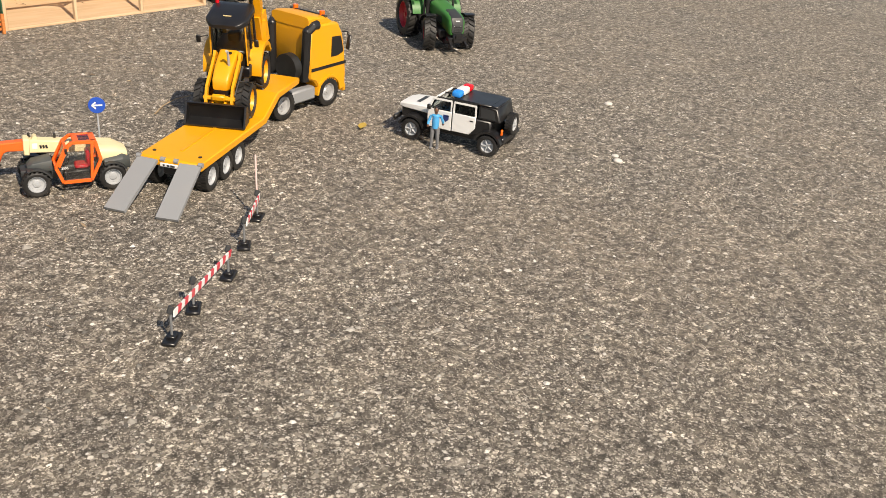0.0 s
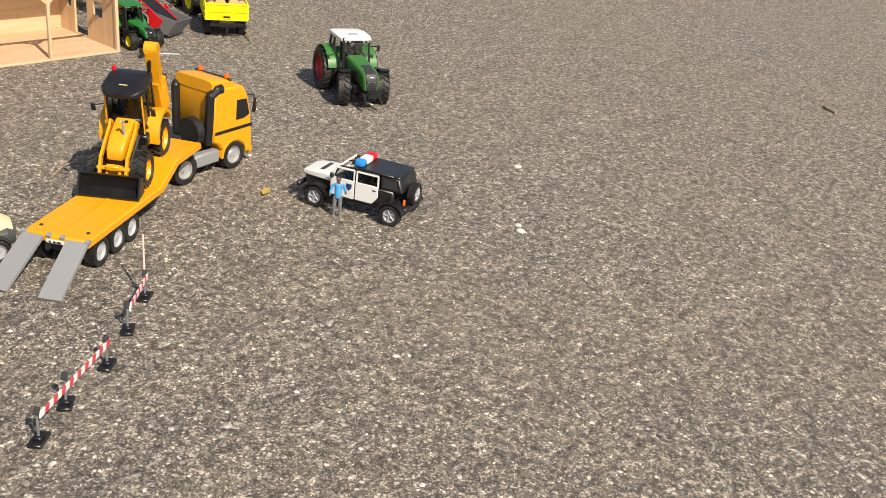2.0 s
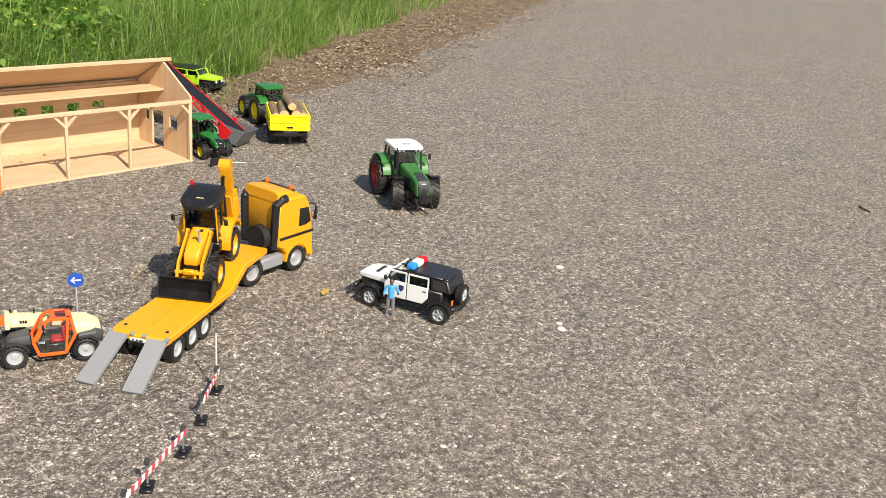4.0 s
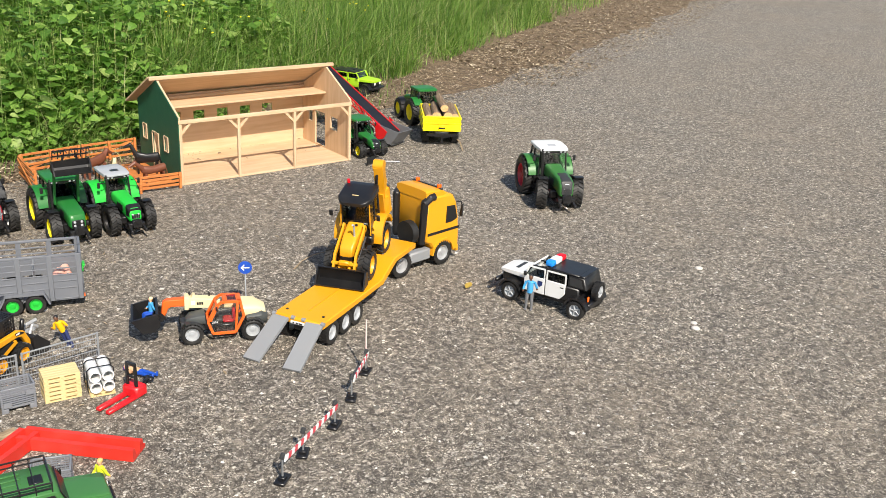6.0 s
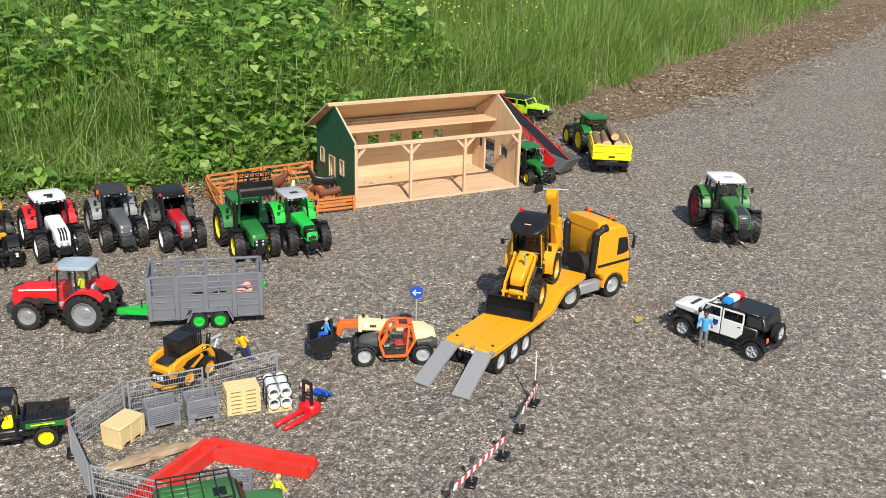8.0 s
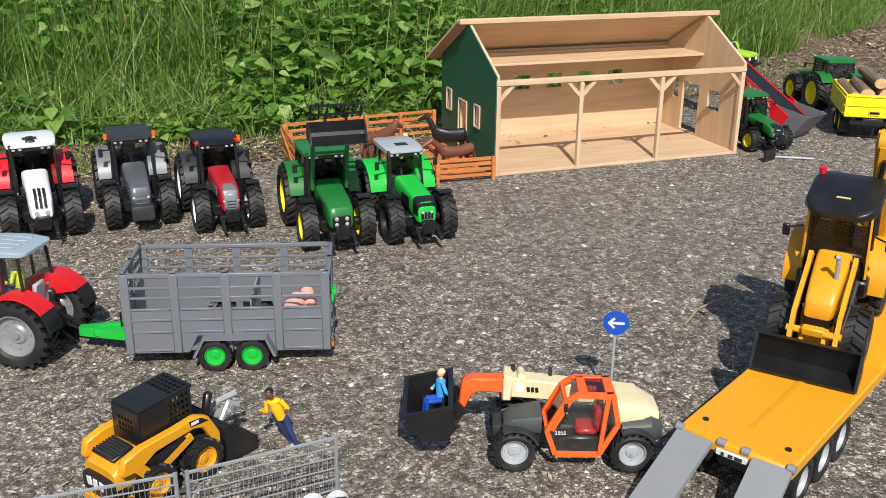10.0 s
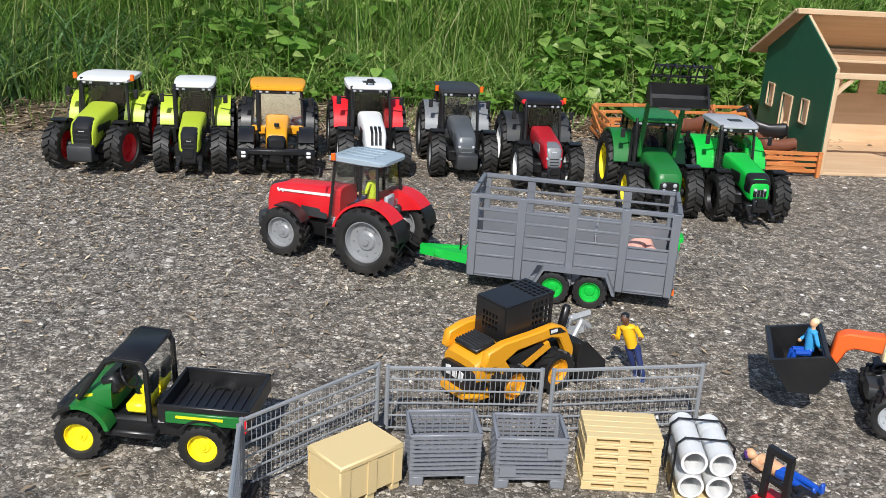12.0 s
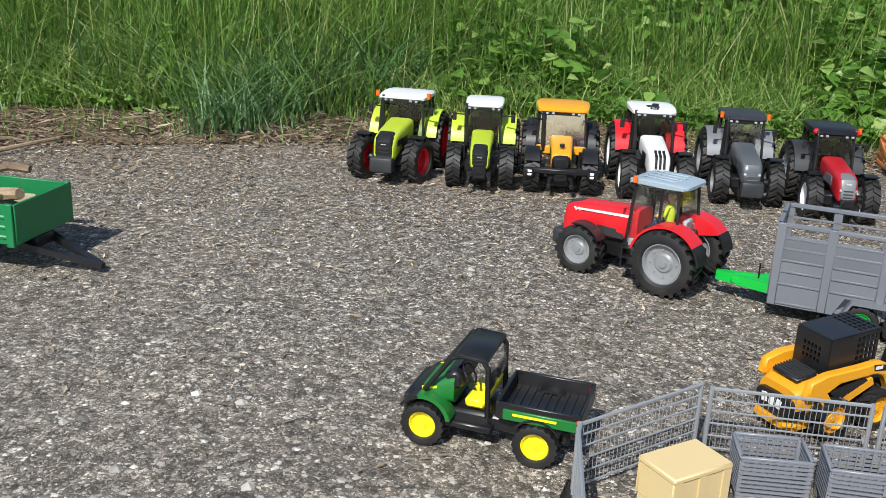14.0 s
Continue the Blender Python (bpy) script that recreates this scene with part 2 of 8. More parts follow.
STEELBLUE = plastic("gunmetal_plastic", (0.11, 0.12, 0.13), 0.33, metal=0.3)
LAMP = plastic("lamp_plastic", (0.75, 0.75, 0.72), 0.15, dust=0.0)
AMBER = plastic("amber_plastic", (0.85, 0.14, 0.01), 0.2, dust=0.0)
REDLAMP = plastic("red_lamp_plastic", (0.75, 0.01, 0.02), 0.2, dust=0.0)
BLUELAMP = plastic("blue_lamp_plastic", (0.01, 0.25, 0.75), 0.2, dust=0.0)


# ---- shape tools ----
def box(bm, size, loc=(0, 0, 0), rot=(0, 0, 0), bev=0.0, seg=1):
    m = pose(*loc, *rot) @ Matrix.Diagonal((*size, 1))
    r = bmesh.ops.create_cube(bm, size=1, matrix=m)
    if bev:
        ed = list({e for v in r["verts"] for e in v.link_edges})
        bmesh.ops.bevel(bm, geom=ed, offset=bev, segments=seg, affect="EDGES", profile=0.5)
    return bm


def cyl(bm, r, length, loc=(0, 0, 0), axis="Z", seg=16, r2=None, rot=None):
    rr = rot or {"Z": (0, 0, 0), "X": (0, 90, 0), "Y": (90, 0, 0)}[axis]
    bmesh.ops.create_cone(bm, cap_ends=True, segments=seg, radius1=r, radius2=r if r2 is None else r2, depth=length, matrix=pose(*loc, *rr))
    return bm


def ball(bm, r, loc=(0, 0, 0), sc=(1, 1, 1), seg=12, rot=(0, 0, 0)):
    bmesh.ops.create_uvsphere(bm, u_segments=seg, v_segments=max(6, seg // 2 + 1), radius=r, matrix=pose(*loc, *rot) @ Matrix.Diagonal((*sc, 1)))
    return bm


def rod(bm, a, b, r=0.0015, seg=6, r2=None):
    a, b = Vector(a), Vector(b)
    m = Matrix.Translation((a + b) / 2) @ (b - a).to_track_quat("Z", "Y").to_matrix().to_4x4()
    bmesh.ops.create_cone(bm, cap_ends=True, segments=seg, radius1=r, radius2=r if r2 is None else r2, depth=(b - a).length, matrix=m)
    return bm


def bar(bm, a, b, w, h):
    """Square bar from a to b."""
    a, b = Vector(a), Vector(b)
    m = Matrix.Translation((a + b) / 2) @ (b - a).to_track_quat("X", "Z").to_matrix().to_4x4() @ Matrix.Diagonal(((b - a).length, w, h, 1))
    bmesh.ops.create_cube(bm, size=1, matrix=m)
    return bm


def tube(bm, pts, r, seg=7):
    for a, b in zip(pts, pts[1:]):
        rod(bm, a, b, r, seg)
    for p in pts[1:-1]:
        ball(bm, r, p, seg=8)
    return bm


def loft(bm, secs, n=16, caps=True):
    """Rounded-box rings along x. Each section: x, half width, z low, z high, squareness (2 round to 8 square), y offset."""
    rings = []
    for s in secs:
        x, hw, z0, z1 = s[:4]; p = s[4] if len(s) > 4 else 5; y0 = s[5] if len(s) > 5 else 0
        ring = []
        for i in range(n):
            a = 2 * math.pi * (i + 0.5) / n
            c, t = math.cos(a), math.sin(a)
            ring.append(bm.verts.new((x, y0 + hw * math.copysign(abs(c) ** (2 / p), c), (z0 + z1) / 2 + (z1 - z0) / 2 * math.copysign(abs(t) ** (2 / p), t))))
        rings.append(ring)
    for a, b in zip(rings, rings[1:]):
        for i in range(n):
            bm.faces.new((a[i], a[(i + 1) % n], b[(i + 1) % n], b[i]))
    if caps:
        bm.faces.new(rings[0][::-1]); bm.faces.new(rings[-1])
    bmesh.ops.recalc_face_normals(bm, faces=bm.faces)
    return bm


def prism(bm, prof, y0, y1, bev=0.0):
    """Side profile (x, z) drawn out from y0 to y1."""
    a = [bm.verts.new((x, y0, z)) for x, z in prof]; b = [bm.verts.new((x, y1, z)) for x, z in prof]
    fs = [bm.faces.new(a), bm.faces.new(b[::-1])]
    k = len(prof)
    for i in range(k):
        fs.append(bm.faces.new((a[i], b[i], b[(i + 1) % k], a[(i + 1) % k])))
    bmesh.ops.recalc_face_normals(bm, faces=fs)
    if bev:
        ed = list({e for f in fs for e in f.edges})
        bmesh.ops.bevel(bm, geom=ed, offset=bev, segments=1, affect="EDGES")
    return bm


def arch(bm, r0, r1, a0, a1, y0, y1, cx=0, cz=0, n=10):
    """A curved band, such as a mudguard."""
    pts = [(cx + r1 * math.cos(radians(a0 + (a1 - a0) * i / n)), cz + r1 * math.sin(radians(a0 + (a1 - a0) * i / n))) for i in range(n + 1)]
    pts += [(cx + r0 * math.cos(radians(a1 + (a0 - a1) * i / n)), cz + r0 * math.sin(radians(a1 + (a0 - a1) * i / n))) for i in range(n + 1)]
    half = n + 1
    va = [bm.verts.new((x, y0, z)) for x, z in pts]; vb = [bm.verts.new((x, y1, z)) for x, z in pts]
    k = len(pts)
    for i in range(k):
        bm.faces.new((va[i], vb[i], vb[(i + 1) % k], va[(i + 1) % k]))
    for i in range(n):
        j = k - 1 - i
        bm.faces.new((va[i], va[i + 1], va[j - 1], va[j])); bm.faces.new((vb[i], vb[j], vb[j - 1], vb[i + 1]))
    bmesh.ops.recalc_face_normals(bm, faces=bm.faces)
    return bm


def B():
    return bmesh.new()


def to_mesh(name, bm, material, angle=38):
    me = bpy.data.meshes.new(name)
    bm.to_mesh(me); bm.free()
    me.materials.append(material)
    me.shade_smooth()
    me.set_sharp_from_angle(angle=radians(angle))
    return me


def part(name, bm, material, parent=None, label="", m=None):
    me = bm if isinstance(bm, bpy.types.Mesh) else to_mesh(name, bm, material)
    ob = new(name, me)
    ob.parent = parent
    if m is not None:
        ob.matrix_basis = m
    return tagged(ob, label) if label else ob


def thing(name, m, label, category, group="", kind=""):
    ob = new(name)
    ob.empty_display_size = 0.02
    ob.matrix_basis = m
    return tagged(ob, label, category, group, kind)


def solid(name, bm, material, m, label, category, group="", kind=""):
    ob = new(name, to_mesh(name, bm, material))
    ob.matrix_basis = m
    return tagged(ob, label, category, group, kind)


MESHES = {}


def tyre_mesh(r, w, lugs=0, road=False):
    """Tyre with moulded tread blocks growing out of the casing, set as a chevron."""
    key = ("tyre", r, w, lugs, road)
    if key in MESHES:
        return MESHES[key]
    bm = B()
    lugs = max(8, lugs if not road else int(lugs * 1.2))
    hw, seg = w / 2, lugs * 2
    deep = r * (0.905 if not road else 0.945)
    prof = [(-hw * 0.72, r * 0.60, 0), (-hw * 0.97, r * 0.67, 0), (-hw, r * 0.82, 0), (-hw * 0.90, deep, 0), (-hw * 0.02, deep * 1.01, 1), (hw * 0.02, deep * 1.01, 1), (hw * 0.90, deep, 0), (hw, r * 0.82, 0), (hw * 0.97, r * 0.67, 0), (hw * 0.72, r * 0.60, 0)]
    skew = (1.15 if not road else 0.25) * 2 * math.pi / seg
    def at(y, q, k, i):
        t = 2 * math.pi * i / seg + k * skew
        return (q * math.cos(t), y, q * math.sin(t))
    rings = [[bm.verts.new(at(y, q, k, i)) for y, q, k in prof] for i in range(seg)]
    for i in range(seg):
        p, q = rings[i], rings[(i + 1) % seg]
        for j in range(len(prof) - 1):
            quad = (p[j], q[j], q[j + 1], p[j + 1])
            if (j == 3 and i % 2 == 0) or (j == 5 and i % 2 == 1):
                mid = sum((v.co for v in quad), Vector()) / 4
                top = []
                for v in quad:
                    c = v.co.lerp(mid, 0.14); c.y = v.co.y * 0.97
                    f = r / math.hypot(c.x, c.z)
                    top.append(bm.verts.new((c.x * f, c.y, c.z * f)))
                bm.faces.new(top)
                for m in range(4):
                    bm.faces.new((quad[m], quad[(m + 1) % 4], top[(m + 1) % 4], top[m]))
            else:
                bm.faces.new(quad)
    bmesh.ops.recalc_face_normals(bm, faces=bm.faces)
    MESHES[key] = to_mesh("tyre", bm, RUBBER, 30)
    return MESHES[key]


def rim_mesh(r, w, material, style="dish"):
    key = ("rim", r, w, material.name, style)
    if key in MESHES:
        return MESHES[key]
    bm = B()
    hw, seg = w / 2, 24
    for s in (-1, 1):
        prof = [(hw * 0.74, r * 0.63), (hw * 0.78, r * 0.585), (hw * 0.34, r * 0.52), (hw * 0.28, r * 0.30), (hw * 0.46, r * 0.24), (hw * 0.48, 0.0008)]
        rings = [[bm.verts.new((q * math.cos(2 * math.pi * i / seg), s * y, q * math.sin(2 * math.pi * i / seg))) for y, q in prof] for i in range(seg)]
        for i in range(seg):
            p, q = rings[i], rings[(i + 1) % seg]
            for j in range(len(prof) - 1):
                bm.faces.new((p[j], q[j], q[j + 1], p[j + 1]) if s > 0 else (p[j + 1], q[j + 1], q[j], p[j]))
        nb = 8 if style == "dish" else 5
        for k in range(nb):
            a = 2 * math.pi * k / nb
            if style == "dish":
                cyl(bm, r * 0.035, hw * 0.10, (r * 0.41 * math.cos(a), s * hw * 0.36, r * 0.41 * math.sin(a)), "Y", 6)
            else:
                rod(bm, (r * 0.1 * math.cos(a), s * hw * 0.62, r * 0.1 * math.sin(a)), (r * 0.56 * math.cos(a), s * hw * 0.66, r * 0.56 * math.sin(a)), r * 0.075, 5)
        cyl(bm, r * 0.11, hw * 0.2, (0, s * hw * 0.52, 0), "Y", 10)
    bmesh.ops.recalc_face_normals(bm, faces=bm.faces)
    MESHES[key] = to_mesh("rim", bm, material, 35)
    return MESHES[key]


def wheel(parent, x, y, r, w, rim, lugs=16, road=False, steer=0, spin=0, style="dish", z=None):
    t = part("wheel", tyre_mesh(r, w, lugs, road), None, parent, m=pose(x, y, r if z is None else z, 0, spin, 0) if not steer else pose(x, y, r if z is None else z, 0, 0, steer))
    part("rim", rim_mesh(r, w, rim, style), None, t)
    return t


# ---- ground, verge and plants ----
def edge_y(x):
    """Where the asphalt ends and the leaf litter begins."""
    pts = ((-8, -1.6), (-3, -0.35), (-2.2, -0.05), (-1.7, 0.14), (-1.0, 0.22), (0, 0.34), (1.0, 0.62), (1.7, 0.74), (2.87, 1.24), (5.3, 2.45), (8, 3.95), (20, 10))
    for (x0, y0), (x1, y1) in zip(pts, pts[1:]):
        if x <= x1:
            return y0 + (y1 - y0) * (x - x0) / (x1 - x0)
    return pts[-1][1]


def grass_y(x):
    """Where the grass begins."""
    pts = ((-8, -1.1), (-3, 0.0), (-2.4, 0.24), (-1.9, 0.32), (-1.5, 0.44), (-1.0, 0.50), (-0.4, 0.48), (0.2, 0.55), (0.8, 0.86), (1.8, 1.22), (3.2, 2.05), (5.1, 3.05), (8, 4.8), (20, 12))
    for (x0, y0), (x1, y1) in zip(pts, pts[1:]):
        if x <= x1:
            return y0 + (y1 - y0) * (x - x0) / (x1 - x0)
    return pts[-1][1]


bm = B()
bmesh.ops.create_grid(bm, x_segments=2, y_segments=2, size=60)
solid("ground", bm, asphalt("asphalt"), pose(0, 0, 0), "worn grey-brown asphalt with exposed pale aggregate", "ground", kind="structure")


def litter_soil(name):
    m, n, l, b = nodes(name)
    tc = n.new("ShaderNodeTexCoord")
    a = n.new("ShaderNodeTexNoise"); a.inputs["Scale"].default_value = 34; a.inputs["Detail"].default_value = 9; a.inputs["Roughness"].default_value = 0.75
    v = n.new("ShaderNodeTexVoronoi"); v.inputs["Scale"].default_value = 90
    l.new(tc.outputs["Object"], a.inputs["Vector"]); l.new(tc.outputs["Object"], v.inputs["Vector"])
    r = n.new("ShaderNodeValToRGB"); e = r.color_ramp.elements
    e[0].position, e[0].color, e[1].position, e[1].color = 0.3, (0.045, 0.032, 0.02, 1), 0.72, (0.30, 0.21, 0.125, 1)
    l.new(a.outputs[0], r.inputs[0]); l.new(r.outputs[0], b.inputs["Base Color"])
    b.inputs["Roughness"].default_value = 0.9
    bp = n.new("ShaderNodeBump"); bp.inputs["Distance"].default_value = 0.01
    l.new(v.outputs["Distance"], bp.inputs["Height"]); l.new(bp.outputs[0], b.inputs["Normal"])
    return m


def verge():
    bm = B()
    xs = [-12 + i * 0.06 for i in range(540)]
    rows = []
    for x in xs:
        far = 1 + max(0, min(1.6, x - 1.0))
        wob = far * (0.06 * noise.noise(Vector((x * 2.2, 0, 0))) + 0.03 * noise.noise(Vector((x * 9, 3, 0))))
        y0 = edge_y(x) + wob
        col = []
        for k, d in enumerate((0, 0.05, 0.2, 0.45, 0.8, 1.3, 2.2, 4, 8, 16, 40)):
            g = grass_y(x) - edge_y(x)
            h = 0.002 + min(d, 0.2) * 0.05 + max(0, d - g) * 0.16 * (1 if d < 6 else 6 / d)
            if k:
                h += 0.012 * noise.noise(Vector((x * 5, d * 5, 0)))
            col.append(bm.verts.new((x - d * 0.1, y0 + d, max(h, 0.0015 if k == 0 else 0.006))))
        rows.append(col)
    for a, b in zip(rows, rows[1:]):
        for j in range(len(a) - 1):
            bm.faces.new((a[j], b[j], b[j + 1], a[j + 1]))
    bmesh.ops.recalc_face_normals(bm, faces=bm.faces)
    return solid("verge", bm, litter_soil("leaf_litter_soil"), pose(0, 0, 0), "brown soil bank covered in dry leaf litter", "verge", kind="structure")


verge()


def bank_z(x, y):
    d = y - edge_y(x); g = grass_y(x) - edge_y(x)
    return 0.002 + min(max(d, 0), 0.2) * 0.05 + max(0, d - g) * 0.16


def strips(name, blades, material, label, category):
    """Many tapering strips joined: each blade is base, lean direction, height, width, bend."""
    rng = np.random.default_rng(4)
    k = len(blades)
    b = np.array(blades)
    base, az, hgt, wid, bend = b[:, :3], b[:, 3], b[:, 4], b[:, 5], b[:, 6]
    d = np.stack([np.cos(az), np.sin(az), 0 * az], 1)
    tw = az + np.pi / 2 + rng.normal(0, 0.7, k)
    s = np.stack([np.cos(tw), np.sin(tw), 0 * az], 1)
    V = []
    lv = (0, 0.35, 0.7, 1.0)
    for t in lv:
        c = base + d * (hgt * bend * t * t)[:, None] + np.array([0, 0, 1.0]) * (hgt * (t - 0.35 * bend * t * t))[:, None]
        w = wid * (1 - t) ** 0.6 * (1 if t else 0.8)
        if t < 1:
            V += [c - s * w[:, None], c + s * w[:, None]]
        else:
            V += [c]
    verts = np.stack(V, 1).reshape(-1, 3)
    o = np.arange(k) * 7
    q = np.stack([o, o + 1, o + 3, o + 2], 1).tolist() + np.stack([o + 2, o + 3, o + 5, o + 4], 1).tolist()
    tri = np.stack([o + 4, o + 5, o + 6], 1).tolist()
    me = bpy.data.meshes.new(name)
    me.from_pydata(verts.tolist(), [], q + tri)
    me.materials.append(material)
    me.shade_smooth()
    return tagged(new(name, me), label, category, kind="stuff")


GRASS = island("grass_blade", [(0, (0.06, 0.135, 0.020)), (0.35, (0.125, 0.255, 0.036)), (0.7, (0.22, 0.37, 0.07)), (0.92, (0.36, 0.46, 0.13)), (1, (0.50, 0.47, 0.22))], 0.5, 0.4)
LEAF = island("broad_leaf", [(0, (0.075, 0.18, 0.028)), (0.45, (0.17, 0.34, 0.055)), (0.8, (0.29, 0.47, 0.10)), (1, (0.44, 0.57, 0.18))], 0.38, 0.5)
DRY = island("dry_leaf", [(0, (0.08, 0.06, 0.04)), (0.45, (0.21, 0.155, 0.10)), (0.8, (0.38, 0.30, 0.20)), (1, (0.58, 0.50, 0.37))], 0.8)


def grasses():
    rng = random.Random(11)
    out = []
    n_all = 0
    while n_all < 105000:
        x = rng.uniform(-3.4, 4.2) if rng.random() < 0.86 else rng.uniform(4.2, 9.5)
        g = grass_y(x)
        d = rng.random() ** 1.25 * (1.9 if x < 4 else 3.0) - 0.02
        clump = noise.noise(Vector((x * 3.2, d * 3.2, 1)))
        if d < 0.22 and rng.random() > 0.30 + d * 2.2 + clump * 0.8:
            continue
        y = g + d
        tall = 0.10 + 0.20 * min(1, max(0, d) / 0.35) + 0.10 * clump
        if x < -1.25:
            tall *= 1.35
        if x > 0.9:
            tall *= 1.05
        h = max(0.03, rng.gauss(tall, 0.06)) * (0.5 if -1.1 < x < 0.5 and d < 0.25 else 1)
        out.append((x, y, bank_z(x, y) - 0.005, rng.uniform(0, 6.283), h, rng.uniform(0.0010, 0.0032) * (1.3 if d > 1 else 1), abs(rng.gauss(0.62, 0.48))))
        n_all += 1
    for _ in range(1500):
        x = rng.uniform(-2.6, 1.6); y = edge_y(x) + rng.random() * max(0.05, grass_y(x) - edge_y(x))
        out.append((x, y, bank_z(x, y) - 0.003, rng.uniform(0, 6.28), rng.uniform(0.02, 0.09), 0.0015, rng.uniform(0.2, 0.9)))
    # a coarse tussock of broad blades beside the bare corner
    coarse = []
    for cx, cd, k, sp in ((-1.78, 0.10, 120, 0.05), (-1.66, 0.16, 160, 0.07), (-1.95, 0.14, 120, 0.06), (-1.50, 0.22, 110, 0.06), (-2.2, 0.2, 150, 0.09), (-1.62, 0.5, 150, 0.12), (-2.0, 0.6, 150, 0.14), (-2.6, 0.3, 160, 0.14), (-1.1, 0.75, 70, 0.12), (-0.45, 0.7, 70, 0.12)):
        for _ in range(k):
            x = cx + rng.gauss(0, sp); y = grass_y(cx) + cd + rng.gauss(0, sp)
            coarse.append((x, y, bank_z(x, y) - 0.004, rng.uniform(0, 6.28), rng.uniform(0.10, 0.30), rng.uniform(0.0025, 0.0055), rng.uniform(0.5, 1.3)))
    for _ in range(420):
        x = rng.gauss(-1.86, 0.055); y = rng.uniform(edge_y(x) + 0.03, grass_y(x) + 0.12)
        coarse.append((x, y, bank_z(x, y) - 0.004, rng.uniform(0, 6.28), rng.uniform(0.07, 0.24), rng.uniform(0.0014, 0.0042), rng.uniform(0.4, 1.3)))
    strips("coarse_grass", coarse, island("coarse_blade", [(0, (0.06, 0.14, 0.04)), (0.5, (0.12, 0.24, 0.08)), (1, (0.24, 0.36, 0.17))], 0.45, 0.3), "coarse blue-green grass tussocks bending over the verge", "grass")
    pale = []
    for _ in range(9000):
        x = rng.uniform(-1.7, 0.9) if rng.random() < 0.7 else rng.uniform(-2.8, 3.5)
        y = grass_y(x) + rng.random() ** 1.3 * 0.7
        pale.append((x, y, bank_z(x, y) - 0.003, rng.uniform(0, 6.28), rng.uniform(0.05, 0.20) + 0.12 * (y - grass_y(x)), rng.uniform(0.0012, 0.0026), rng.uniform(0.5, 1.5)))
    for _ in range(8500):
        x = rng.uniform(-3.3, -1.75); y = grass_y(x) + rng.random() * 0.8 - 0.03
        pale.append((x, y, bank_z(x, y) - 0.003, rng.uniform(0, 6.28), rng.uniform(0.05, 0.24), rng.uniform(0.0015, 0.003), rng.uniform(0.4, 1.4)))
    strips("young_grass", pale, island("pale_blade", [(0, (0.16, 0.29, 0.06)), (0.6, (0.30, 0.44, 0.11)), (1, (0.48, 0.56, 0.22))], 0.5, 0.4), "pale young grass leaning out along the bank's foot", "grass")
    strips("grass", out, GRASS, "tall uncut green meadow grass on the bank", "grass")
    dry = []
    for _ in range(1000):
        x = rng.uniform(-3, 5); d = rng.random() * 1.2
        dry.append((x, grass_y(x) + d, bank_z(x, grass_y(x) + d), rng.uniform(0, 6.28), rng.uniform(0.2, 0.5), 0.0012, rng.uniform(0.05, 0.7)))
    strips("grass_stalks", dry, island("stalk", [(0, (0.22, 0.28, 0.09)), (1, (0.42, 0.42, 0.20))], 0.7, 0.2), "thin flowering grass stalks on the bank", "grass")


grasses()


